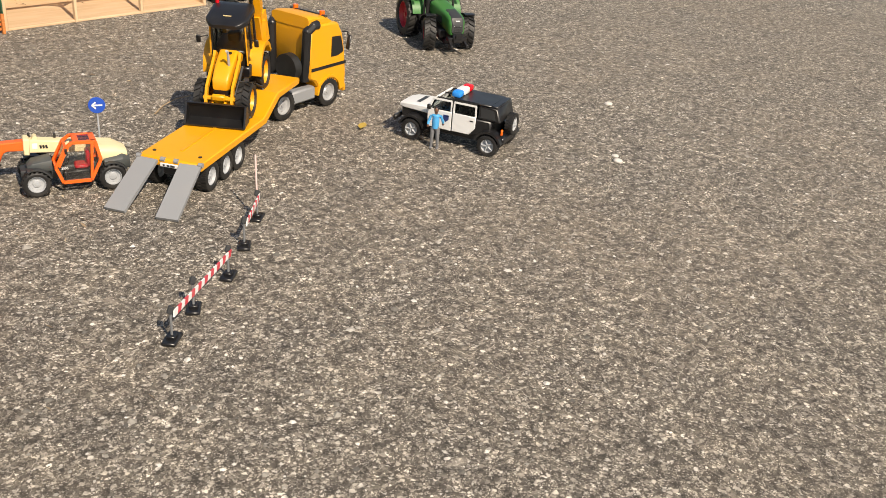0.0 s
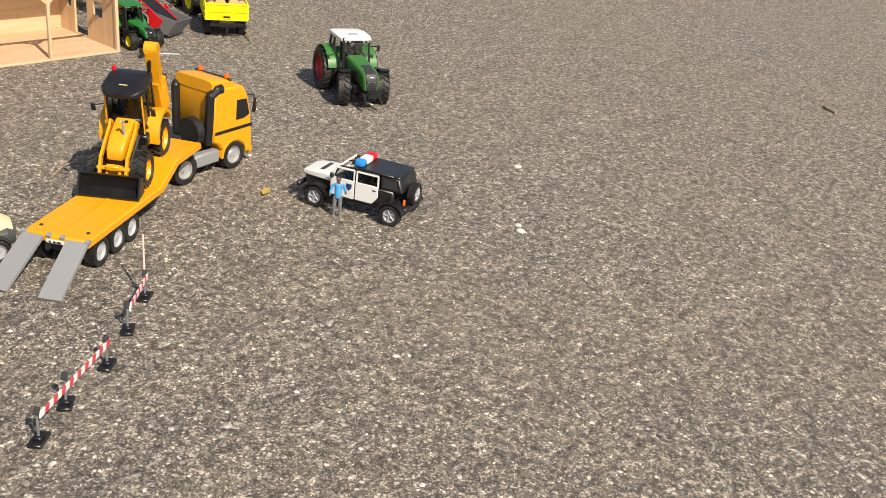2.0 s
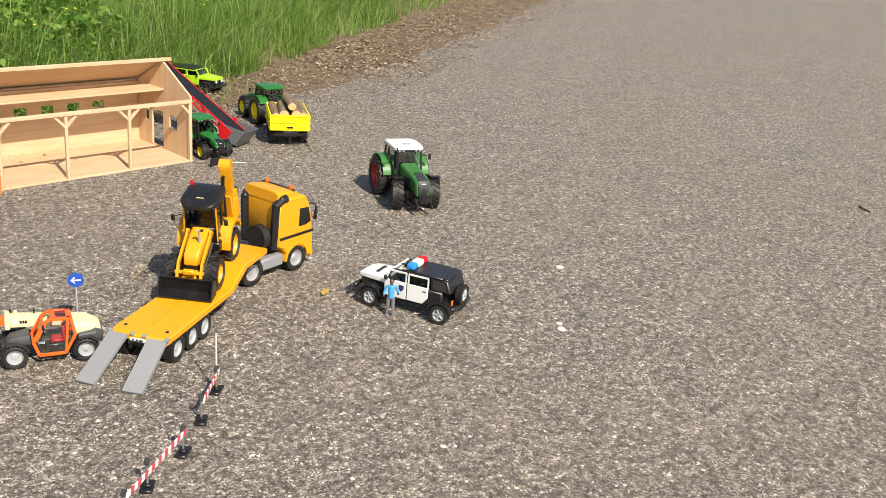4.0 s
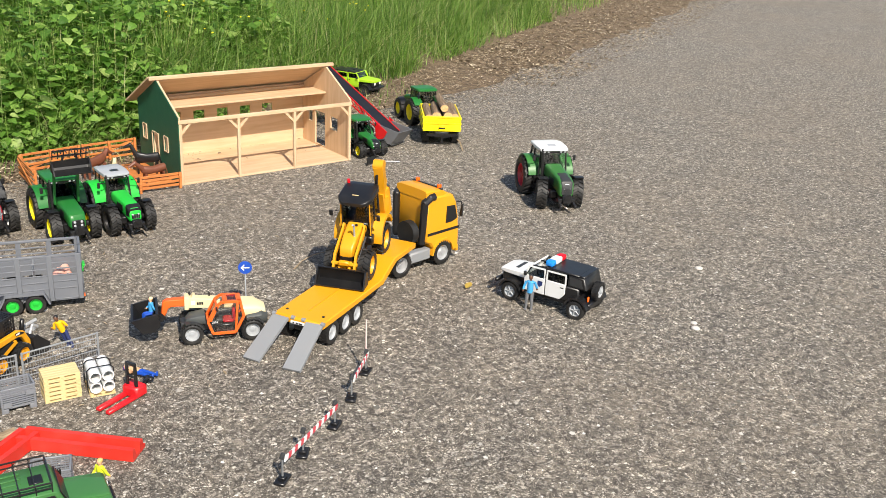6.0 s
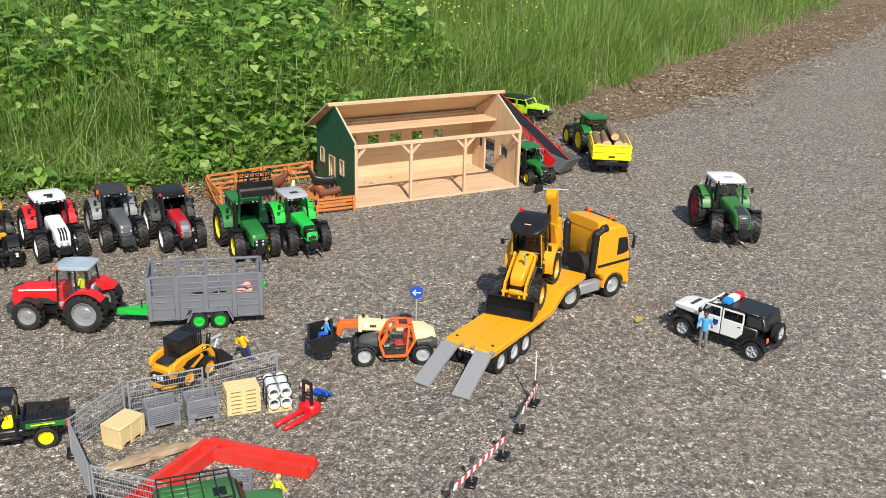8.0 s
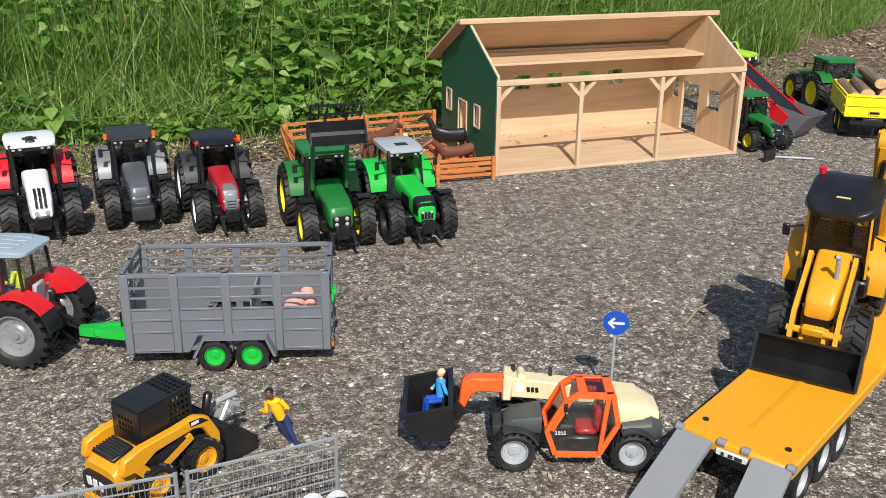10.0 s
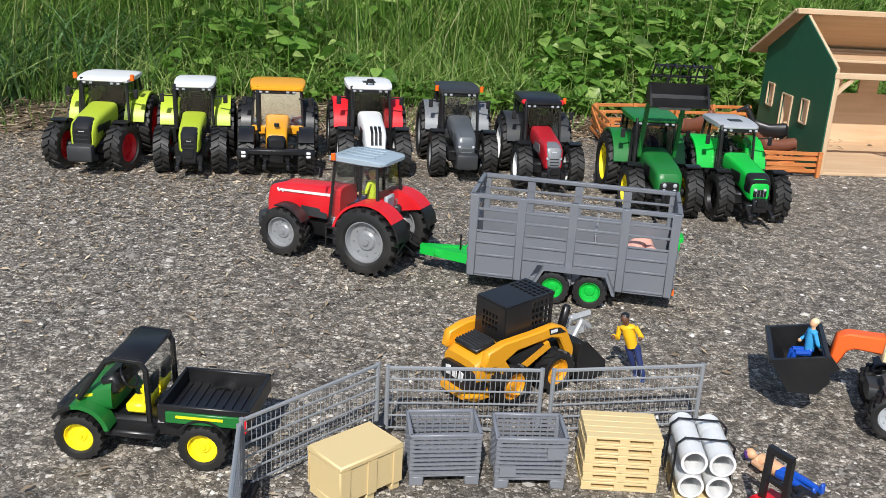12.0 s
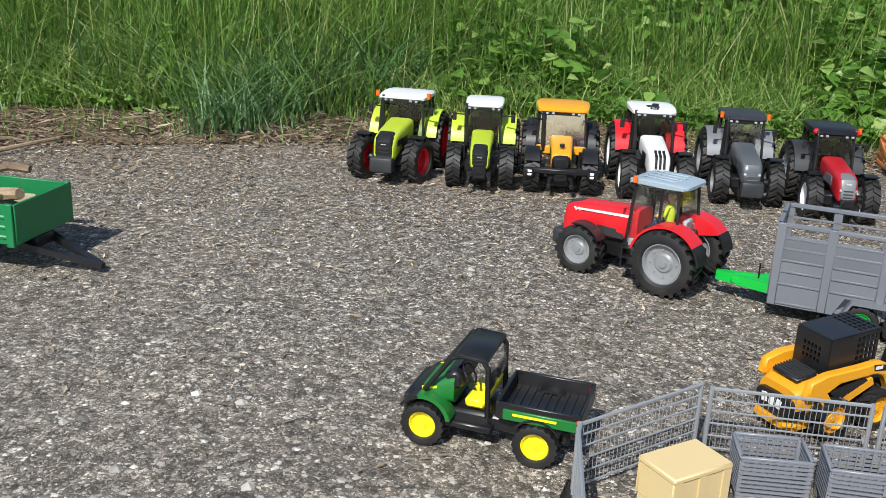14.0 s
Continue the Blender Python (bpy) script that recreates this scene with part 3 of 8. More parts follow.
def leaves():
    """Broad-leaved weeds: stems with heart-shaped leaves folded along the midrib."""
    rng = np.random.default_rng(8)
    pr = random.Random(5)
    V, F = [], []
    shape = [(0, 0), (0.16, 0.30), (0.42, 0.40), (0.72, 0.24), (1.0, 0.0), (0.72, -0.24), (0.42, -0.40), (0.16, -0.30)]
    def leaf(p, az, pitch, size):
        m = Matrix.Translation(p) @ Matrix.Rotation(az, 4, "Z") @ Matrix.Rotation(-pitch, 4, "Y") @ Matrix.Rotation(pr.gauss(0, 0.35), 4, "X")
        o = len(V)
        for u, v in shape:
            V.append(tuple(m @ Vector((u * size, v * size * 1.05, abs(v) * size * 0.20 - u * u * size * 0.30))))
        V.append(tuple(m @ Vector((0.5 * size, 0, -0.05 * size))))
        c = o + 8
        for i in range(8):
            F.append((o + i, o + (i + 1) % 8, c))
    stems = []
    k = 0
    while k < 2500:
        x = pr.uniform(-1.45, 1.1) if pr.random() < 0.93 else pr.uniform(-3.2, -1.45)
        d = pr.random() ** 1.1 * 1.7
        if noise.noise(Vector((x * 2.1, d * 2.1, 5))) < -0.12 + (0.2 if x < -1.45 else 0) - (0.2 if d > 0.9 else 0):
            continue
        if -1.45 < x < -0.35 and pr.random() > 0.22 + 0.6 * (x + 1.45) / 1.1:
            continue
        if x > 0.5 and d < 0.25:
            continue
        y = grass_y(x) + 0.03 + d
        z0 = bank_z(x, y)
        h = pr.uniform(0.06, 0.20) + 0.20 * min(1, d / 0.5)
        stems.append((x, y, z0, pr.uniform(0, 6.28), h, 0.002, pr.uniform(0, 0.25)))
        for j in range(pr.randint(4, 8)):
            az = pr.uniform(0, 6.28)
            zz = z0 + h * (0.35 + 0.65 * j / 7)
            leaf((x + 0.012 * math.cos(az), y + 0.012 * math.sin(az), zz), az, pr.uniform(-0.5, 0.5), pr.choice((0.5, 0.7, 0.9, 1.0)) * pr.uniform(0.034, 0.070) * (1.2 if d > 0.5 else 0.95))
        k += 1
    # low seedlings along the foot of the bank
    for k in range(700):
        x = pr.uniform(-1.3, 0.9) if k < 480 else pr.uniform(-2.5, -1.85)
        y = grass_y(x) - 0.03 + abs(pr.gauss(0, 0.09 if k < 480 else 0.14))
        z0 = bank_z(x, y)
        for j in range(pr.randint(2, 4)):
            leaf((x, y, z0 + pr.uniform(0.012, 0.06)), pr.uniform(0, 6.28), pr.uniform(-0.1, 0.5), pr.uniform(0.014, 0.032))
    me = bpy.data.meshes.new("weed_leaves")
    me.from_pydata(V, [], F)
    me.materials.append(LEAF)
    tagged(new("weed_leaves", me), "broad bright green weed leaves crowding the bank", "weeds", kind="stuff")
    strips("weed_stems", stems, GRASS, "thin green weed stems", "weeds")
    # small yellow flowers
    bm = B()
    for _ in range(70):
        x = pr.uniform(0.4, 2.0); d = pr.uniform(0.3, 1.0)
        y = grass_y(x) + d
        ball(bm, pr.uniform(0.004, 0.007), (x, y, bank_z(x, y) + pr.uniform(0.2, 0.36)), (1, 1, 0.6), 6)
    solid("flowers", bm, plastic("petal_yellow", (0.85, 0.72, 0.02), 0.6), pose(0, 0, 0), "small yellow meadow flowers among the grass", "flowers", kind="stuff")


leaves()


def litter():
    pr = random.Random(21)
    V, F = [], []
    def chip(x, y, z, s, asp):
        az, tx, ty = pr.uniform(0, 6.28), pr.gauss(0, 0.25), pr.gauss(0, 0.25)
        m = Matrix.Translation((x, y, z)) @ Euler((tx, ty, az)).to_matrix().to_4x4()
        o = len(V)
        for u, v, w in ((-1, 0, 0), (0, -asp, 0.12), (1, 0, 0.05), (0, asp, 0.12)):
            V.append(tuple(m @ Vector((u * s, v * s, w * s))))
        F.append((o, o + 1, o + 2)); F.append((o, o + 2, o + 3))
    for _ in range(60000):
        x = pr.uniform(-3.2, 3.0) if pr.random() < 0.6 else pr.uniform(2.6, 8.5)
        g = grass_y(x) - edge_y(x)
        d = pr.gauss(g * 0.5, g * (0.45 if x < 1 else 0.55))
        if d < -0.35:
            continue
        y = edge_y(x) + d
        chip(x, y, bank_z(x, y) + 0.004 + pr.random() * 0.006, (1.5 if x > 2.2 else 1) * pr.choice((0.6, 0.8, 1.0)) * pr.uniform(0.004, 0.014), pr.uniform(0.07, 0.42))
    # straws and twigs on the bare soil
    for _ in range(1100):
        x = pr.uniform(-3.0, -0.9); y = edge_y(x) + pr.uniform(-0.06, 1.1) * (grass_y(x) - edge_y(x))
        chip(x, y, bank_z(x, y) + 0.012, pr.uniform(0.015, 0.05), pr.uniform(0.025, 0.06))
    # sparse bits blown onto the asphalt
    for _ in range(9000):
        x = pr.uniform(-2.6, 2.4) if pr.random() < 0.35 else pr.uniform(-2.5, -0.4); y = edge_y(x) - abs(pr.gauss(0, 0.6))
        chip(x, y, 0.003, pr.uniform(0.0025, 0.008), pr.uniform(0.08, 0.4))
    for _ in range(15000):
        x = pr.uniform(-2.4, -0.5); y = edge_y(x) - abs(pr.gauss(0, 0.45))
        chip(x, y, 0.002, pr.uniform(0.0012, 0.0035), pr.uniform(0.25, 0.7))
    for _ in range(7500):
        x = pr.uniform(-2.5, -0.8); y = edge_y(x) - abs(pr.gauss(0, 0.38))
        if noise.noise(Vector((x * 4, y * 4, 2))) > -0.15:
            chip(x, y, 0.003, pr.uniform(0.0025, 0.0082), pr.uniform(0.08, 0.4))
    me = bpy.data.meshes.new("leaf_litter")
    me.from_pydata(V, [], F)
    me.materials.append(DRY)
    tagged(new("leaf_litter", me), "dry brown leaves and bark bits along the verge", "leaf litter", kind="stuff")
    # loose aggregate
    V, F = [], []
    for _ in range(15000):
        x, y = pr.uniform(-1.9, 1.5), pr.uniform(-2.1, 0.1)
        s = min(0.0085, 0.0022 * math.exp(abs(pr.gauss(0, 0.45))))
        o = len(V); az = pr.uniform(0, 6.28)
        for i in range(5):
            a = az + 2 * math.pi * i / 5; q = s * pr.uniform(0.7, 1.2)
            V.append((x + q * math.cos(a), y + q * math.sin(a), -0.0005))
        V.append((x + pr.gauss(0, s * 0.3), y + pr.gauss(0, s * 0.3), s * pr.uniform(0.25, 0.6)))
        for i in range(5):
            F.append((o + i, o + (i + 1) % 5, o + 5))
    me = bpy.data.meshes.new("gravel")
    me.from_pydata(V, [], F)
    me.materials.append(island("stone_chip", [(0, (0.09, 0.085, 0.075)), (0.5, (0.22, 0.205, 0.18)), (0.85, (0.38, 0.36, 0.32)), (1, (0.66, 0.64, 0.6))], 0.75))
    tagged(new("gravel", me), "loose pale and dark stone chips on asphalt", "gravel", kind="stuff")


litter()

# loose stones, a fallen leaf and sticks on the asphalt
def pebble(x, y, s, seed):
    bm = B()
    bmesh.ops.create_icosphere(bm, subdivisions=2, radius=s)
    for v in bm.verts:
        v.co *= 1 + 0.25 * noise.noise(v.co * 60 + Vector((seed, 0, 0)))
        v.co.z *= 0.45
    solid("pebble", bm, plastic("pale_stone", (0.55, 0.53, 0.49), 0.8), pose(x, y, s * 0.2), "pale angular pebble lying on the asphalt", "stone", "loose stones")


for i, (x, y, s) in enumerate(((0.576, -1.607, 0.011), (0.60, -1.585, 0.008), (0.90, -1.364, 0.010), (0.128, -0.568, 0.006))):
    pebble(x, y, s, i * 7.3)
bm = B()
bmesh.ops.create_grid(bm, x_segments=6, y_segments=3, size=1, matrix=Matrix.Diagonal((0.02, 0.009, 1, 1)))
for v in bm.verts:
    v.co.y *= 1 - (abs(v.co.x) / 0.021) ** 2 * 0.9
    v.co.z = 0.004 + 0.3 * abs(v.co.y) + 4 * v.co.x ** 2
solid("fallen_leaf", bm, plastic("yellowed_leaf", (0.42, 0.29, 0.05), 0.7), pose(0.2735, -1.132, 0, 0, 0, 35), "yellowed leaf lying on the asphalt", "leaf")


def stick(pts, r, label):
    bm = B()
    for i, (a, b) in enumerate(zip(pts, pts[1:])):
        rod(bm, a, b, r * (1 - 0.5 * i / len(pts)), 7, r * (1 - 0.5 * (i + 1) / len(pts)))
    return solid("stick", bm, STRAW, pose(0, 0, 0), label, "stick")


stick([(-0.043, -0.807, 0.003), (-0.003, -0.777, 0.006), (0.042, -0.757, 0.008), (0.09, -0.746, 0.004)], 0.0018, "thin crooked dry stick on the asphalt")
stick([(2.28, -1.70, 0.004), (2.30, -1.66, 0.006), (2.33, -1.64, 0.004)], 0.006, "short dark twig on the asphalt")
stick([(-2.29, -0.30, 0.01), (-2.225, -0.158, 0.012), (-2.194, -0.085, 0.014), (-2.165, 0.005, 0.012)], 0.0055, "grey fallen branch lying in the litter")
stick([(1.14, 0.006, 0.02), (1.12, -0.04, 0.018), (1.09, -0.095, 0.004)], 0.0035, "mossy twig beside the tipping trailer")


# ---- wooden barn ----
BW, BD, WZ, RZ = 0.644, 0.335, 0.222, 0.3126


def gable(bm, x0, x1, holes):
    """Gable wall in the y-z plane, made of strips round its openings."""
    ys = sorted({0, BD / 2, BD, *[h[0] for h in holes], *[h[1] for h in holes]})
    top = lambda y: WZ + (RZ - WZ) * (1 - abs(y - BD / 2) / (BD / 2))
    for a, b in zip(ys, ys[1:]):
        cuts = sorted([(h[2], h[3]) for h in holes if h[0] <= a + 1e-6 and h[1] >= b - 1e-6])
        z = 0.0
        spans = []
        for lo, hi in cuts:
            if lo > z: spans.append((z, z, lo, lo))
            z = hi
        spans.append((z, z, top(a), top(b)))
        for z0a, z0b, z1a, z1b in spans:
            vs = [bm.verts.new(c) for c in ((x0, a, z0a), (x0, b, z0b), (x0, b, z1b), (x0, a, z1a), (x1, a, z0a), (x1, b, z0b), (x1, b, z1b), (x1, a, z1a))]
            for f in ((0, 1, 2, 3), (7, 6, 5, 4), (0, 4, 5, 1), (1, 5, 6, 2), (2, 6, 7, 3), (3, 7, 4, 0)):
                bm.faces.new([vs[i] for i in f])
    bmesh.ops.remove_doubles(bm, verts=bm.verts, dist=1e-5)
    bmesh.ops.recalc_face_normals(bm, faces=bm.faces)
    return bm


def barn():
    o = thing("toy_barn", pose(0, 0, 0), "open-fronted pine toy barn with dark green gable and no front roof", "barn")
    bm = B(); box(bm, (BW, BD, 0.007), (BW / 2, BD / 2, 0.0036), bev=0.001)
    part("floor_board", bm, PINE, o)
    left = [(0.084, 0.116, 0.090, 0.140), (0.163, 0.214, 0.012, 0.135), (0.262, 0.294, 0.096, 0.146)]
    bm = gable(B(), 0.0, 0.007, left)
    part("gable_wall", bm, PINEV, o)
    bm = gable(B(), -0.0022, 0.0006, left); bmesh.ops.translate(bm, verts=bm.verts, vec=(0, -0.0009, 0))
    part("gable_cladding", bm, PAINTGREEN, o, "dark green painted gable face")
    right = [(0.080, 0.130, 0.087, 0.136), (0.167, 0.240, 0.012, 0.138), (0.258, 0.286, 0.090, 0.138)]
    bm = gable(B(), BW - 0.007, BW, right)
    part("gable_wall", bm, PINEV, o)
    for y0, y1, z0, z1 in left:
        bm = B()
        for a, b in (((-0.004, y0, z0), (-0.004, y0, z1)), ((-0.004, y1, z0), (-0.004, y1, z1)), ((-0.004, y0, z1), (-0.004, y1, z1)), ((-0.004, y0, z0), (-0.004, y1, z0))):
            bar(bm, a, b, 0.003, 0.003)
        part("opening_frame", bm, PINEV, o)
    # back wall with a row of small square windows under the eaves
    bm = B()
    wins = [(0.104 + i * 0.090, 0.146 + i * 0.090) for i in range(5)]
    xs = [0.007] + [v for w in wins for v in w] + [BW - 0.007]
    for i, (a, b) in enumerate(zip(xs, xs[1:])):
        if i % 2 == 0:
            box(bm, (b - a, 0.006, WZ + 0.003), ((a + b) / 2, BD - 0.003, (WZ + 0.003) / 2))
        else:
            box(bm, (b - a, 0.006, 0.122), ((a + b) / 2, BD - 0.003, 0.061))
            box(bm, (b - a, 0.006, WZ + 0.003 - 0.159), ((a + b) / 2, BD - 0.003, (WZ + 0.162) / 2))
    bmesh.ops.remove_doubles(bm, verts=bm.verts, dist=1e-5)
    part("back_wall", bm, PINE, o)
    # rear half of the roof with a ridge lip
    bm = B()
    s = (RZ - WZ) / (BD / 2)
    ln = math.hypot(BD / 2 + 0.046, s * (BD / 2 + 0.046))
    m = pose(BW / 2, BD / 2 + 0.007 + (BD / 2 + 0.046) / 2, RZ + 0.007 - s * (BD / 2 + 0.046) / 2, -math.degrees(math.atan(s)), 0, 0) @ Matrix.Diagonal((BW + 0.05, ln, 0.006, 1))
    bmesh.ops.create_cube(bm, size=1, matrix=m)
    part("roof_panel", bm, PINE, o)
    bm = B(); box(bm, (BW + 0.05, 0.012, 0.012), (BW / 2, BD / 2 - 0.002, RZ + 0.006), bev=0.0015)
    part("ridge_beam", bm, PINE, o)
    bm = B(); box(bm, (BW - 0.014, 0.105, 0.006), (BW / 2, BD / 2 + 0.046, 0.217), bev=0.001)
    part("loft_plank", bm, PINE, o)
    for y in (BD - 0.012,):
        bm = B(); box(bm, (BW - 0.014, 0.01, 0.01), (BW / 2, y, WZ - 0.008), bev=0.001)
        part("wall_plate", bm, PINE, o)
    bm = B(); box(bm, (BW + 0.002, 0.011, 0.012), (BW / 2, 0.0035, 0.207), bev=0.001)
    part("front_beam", bm, PINE, o)
    px = (0.006, 0.208, 0.417, BW - 0.006)
    for i, x in enumerate(px):
        bm = B(); box(bm, (0.0095, 0.011, 0.20), (x, 0.0043, 0.10), bev=0.001)
        part("post", bm, PINEV, o)
        for sgn in ((1,) if i == 0 else (-1,) if i == 3 else (-1, 1)):
            bm = B(); bar(bm, (x, 0.0055, 0.166), (x + sgn * 0.036, 0.0055, 0.203), 0.008, 0.008)
            part("brace", bm, PINE, o)


barn()


# orange corral beside the barn
def corral(x0, y0, x1, y1, h=0.072, posts=3):
    L = math.hypot(x1 - x0, y1 - y0)
    o = thing("toy_fence", pose(x0, y0, 0, 0, 0, math.degrees(math.atan2(y1 - y0, x1 - x0))), "orange-stained wooden toy paddock fence", "fence", "paddock fence")
    for i in range(posts):
        x = 0.004 + (L - 0.008) * i / (posts - 1)
        bm = B(); box(bm, (0.008, 0.008, h + 0.004), (x, 0, (h + 0.004) / 2), bev=0.0008)
        part("post", bm, ORWOOD, o)
    for z in (0.018, 0.036, 0.054, 0.070):
        bm = B(); box(bm, (L, 0.004, 0.0075), (L / 2, 0.006, z * h / 0.072), bev=0.0006)
        part("rail", bm, ORWOOD, o)
    bm = B(); bar(bm, (0.01, 0.009, 0.016), (L - 0.01, 0.009, h * 0.9), 0.003, 0.007)
    part("diagonal_rail", bm, ORWOOD, o)


corral(-0.40, 0.33, -0.20, 0.36); corral(-0.195, 0.36, -0.005, 0.37); corral(-0.41, 0.13, -0.402, 0.325)
corral(-0.145, -0.018, -0.008, -0.022, 0.05, 2); corral(-0.30, -0.01, -0.152, -0.018, 0.05, 2)
bm = B(); box(bm, (0.19, 0.30, 0.003), (-0.10, 0.16, 0.002))
solid("paddock_board", bm, ORWOOD, pose(0, 0, 0), "orange-stained wooden base board of the paddock", "board")


def quadruped(name, m, L, H, material, label, neck, head, thick=0.26, tail=True):
    """One plain figure: body, neck, head, four legs."""
    bm = B()
    loft(bm, [(-L * 0.48, L * 0.05, H * 0.62, H * 0.86, 2.4), (-L * 0.42, L * thick * 0.44, H * 0.55, H * 0.98, 2.2), (-L * 0.25, L * thick * 0.46, H * 0.50, H * 0.95, 2.2), (-L * 0.02, L * thick * 0.44, H * 0.50, H * 0.90, 2.2), (L * 0.2, L * thick * 0.42, H * 0.47, H * 0.95, 2.2), (L * 0.36, L * thick * 0.32, H * 0.52, H * 1.0, 2.2), (L * 0.44, L * thick * 0.2, H * 0.62, H * 0.96, 2.2)], 14)
    rod(bm, (L * 0.33, 0, H * 0.75), neck, L * 0.10, 9, L * 0.065)
    rod(bm, neck, head, L * 0.075, 9, L * 0.04)
    ball(bm, L * 0.075, neck, seg=10)
    for x in (-0.36, 0.30):
        for y in (-1, 1):
            rod(bm, (L * x, y * L * thick * 0.3, H * 0.55), (L * x + L * 0.02, y * L * thick * 0.3, 0), L * 0.055, 8, L * 0.03)
    for y in (-1, 1):
        ball(bm, L * 0.03, (neck[0], y * L * 0.05, neck[2] + L * 0.06), (0.6, 0.5, 1.3), 6)
    if tail:
        rod(bm, (-L * 0.46, 0, H * 0.8), (-L * 0.54, 0, H * 0.35), L * 0.02, 6)
    return solid(name, bm, material, m, label, "toy figure")


quadruped("toy_horse", pose(-0.045, 0.17, 0.004, 0, 0, 155), 0.088, 0.075, BLACK, "black plastic toy horse standing in the paddock", (0.050, 0, 0.098), (0.072, 0, 0.088), 0.21)
quadruped("toy_cow", pose(-0.062, 0.075, 0.004, 0, 0, 186), 0.092, 0.058, HIDE, "brown plastic toy cow standing in the paddock", (0.062, 0, 0.072), (0.085, 0, 0.06), 0.3)
quadruped("toy_calf", pose(-0.17, 0.14, 0.004, 0, 0, 60), 0.08, 0.055, CREAM, "pale plastic toy calf in the paddock", (0.04, 0, 0.06), (0.055, 0, 0.052), 0.3)
quadruped("toy_cow", pose(-0.20, 0.22, 0.004, 0, 0, 30), 0.11, 0.07, HIDE, "brown and white plastic toy cow in the paddock", (0.058, 0, 0.072), (0.08, 0, 0.06), 0.3)


# ---- tractors ----
def face(parent, front, nose, hw, hz, grille, hood):
    """Front of a bonnet: the different grilles of the tractors."""
    long = front == "long"
    front = "full" if long else front
    if front == "full":
        bm = B(); loft(bm, [(nose + 0.0026, hw * 0.66, 0.056, hz - 0.028, 5), (nose - 0.005, hw * 0.80, 0.052, hz - 0.0132, 6), (nose - 0.016, hw * 0.80, 0.054, hz - 0.0086, 6), (nose - (0.055 if long else 0.030), hw * (0.70 if long else 0.62), 0.06, hz - (0.0015 if long else 0.0062), 6)], 16)
        g = part("grille", bm, grille, parent)
        for z in (0.060, 0.066, 0.072):
            bm = B(); box(bm, (0.0016, hw * 0.9, 0.0016), (nose + 0.0028, 0, z))
            part("grille_bar", bm, DARK if grille is not DARK else BLACK, g)
        bm = B(); box(bm, (0.0012, hw * 0.5, 0.003), (nose - 0.0012, 0, hz - 0.021), (0, -35, 0))
        part("badge", bm, LGREY, g)
    elif front == "shield":
        bm = B(); loft(bm, [(nose + 0.0042, hw * 0.66, 0.056, hz - 0.021, 4.5), (nose - 0.006, hw * 0.80, 0.052, hz - 0.0106, 5), (nose - 0.024, hw * 0.74, 0.054, hz - 0.0046, 6), (nose - 0.030, hw * 0.62, 0.058, hz - 0.0060, 6)], 16)
        g = part("grille", bm, grille, parent)
        for z in (0.060, 0.068, 0.076):
            bm = B(); box(bm, (0.0016, hw * 0.9, 0.0014), (nose + 0.0044, 0, z))
            part("grille_bar", bm, DARK, g)
        bm = B(); box(bm, (0.0012, hw * 0.42, 0.0022), (nose + 0.0036, 0, hz - 0.026), (0, -30, 0))
        part("badge", bm, LGREY, g)
        for s in (-1, 1):
            bm = B(); box(bm, (0.030, 0.0016, 0.012), (nose - 0.030, s * (hw * 0.995), hz - 0.026), (0, 0, 0), bev=0.0006)
            part("side_vent", bm, BLACK, parent)
    elif front == "low":
        bm = B(); loft(bm, [(nose + 0.003, hw * 0.74, 0.050, hz - 0.036, 4), (nose - 0.004, hw * 0.90, 0.046, hz - 0.028, 5)], 16)
        g = part("grille", bm, grille, parent)
        for z in (0.054, 0.060):
            bm = B(); box(bm, (0.0016, hw * 1.0, 0.0014), (nose + 0.0035, 0, z))
            part("grille_bar", bm, STEEL, g)
    elif front == "slots":
        for q in (-0.36, 0.0, 0.36):
            bm = B(); bar(bm, (nose - 0.026, q * hw, hz - 0.0066), (nose - 0.0055, q * hw, hz - 0.0135), 0.0048, 0.0044)
            bar(bm, (nose - 0.0055, q * hw, hz - 0.0135), (nose + 0.0006, q * hw, hz - 0.034), 0.0048, 0.0044)
            part("grille_slot", bm, BLACK, parent)
        for s in (-1, 1):
            bm = B(); cyl(bm, 0.0042, 0.003, (nose + 0.0002, s * hw * 0.42, hz - 0.044), "X", 12)
            part("headlight", bm, LGREY, parent)
    elif front == "band":
        bm = B(); loft(bm, [(nose - 0.002, hw * 0.94, 0.060, hz - 0.0175, 5), (nose - 0.014, hw * 1.0, 0.058, hz - 0.0088, 6), (nose - 0.022, hw * 1.01, 0.058, hz - 0.0070, 6)], 16)
        part("vent_band", bm, BLACK, parent)
        bm = B(); box(bm, (0.003, hw * 1.15, 0.013), (nose + 0.0005, 0, 0.064), bev=0.001)
        g = part("grille", bm, BLACK, parent)
        for q in (-0.3, 0, 0.3):
            bm = B(); box(bm, (0.002, 0.0012, 0.012), (nose + 0.002, q * hw, 0.064))
            part("grille_bar", bm, STEEL, g)
    elif front == "lamps":
        bm = B(); loft(bm, [(nose + 0.002, hw * 0.66, 0.050, 0.072, 5), (nose - 0.004, hw * 0.84, 0.048, 0.078, 5)], 14)
        part("grille", bm, grille, parent)
        for s in (-1, 1):
            for z in (0.058, 0.068):
                bm = B(); ball(bm, 0.0042, (nose + 0.0015, s * hw * 0.38, z), (0.5, 1, 1), 8)
                part("headlight", bm, LGREY, parent)


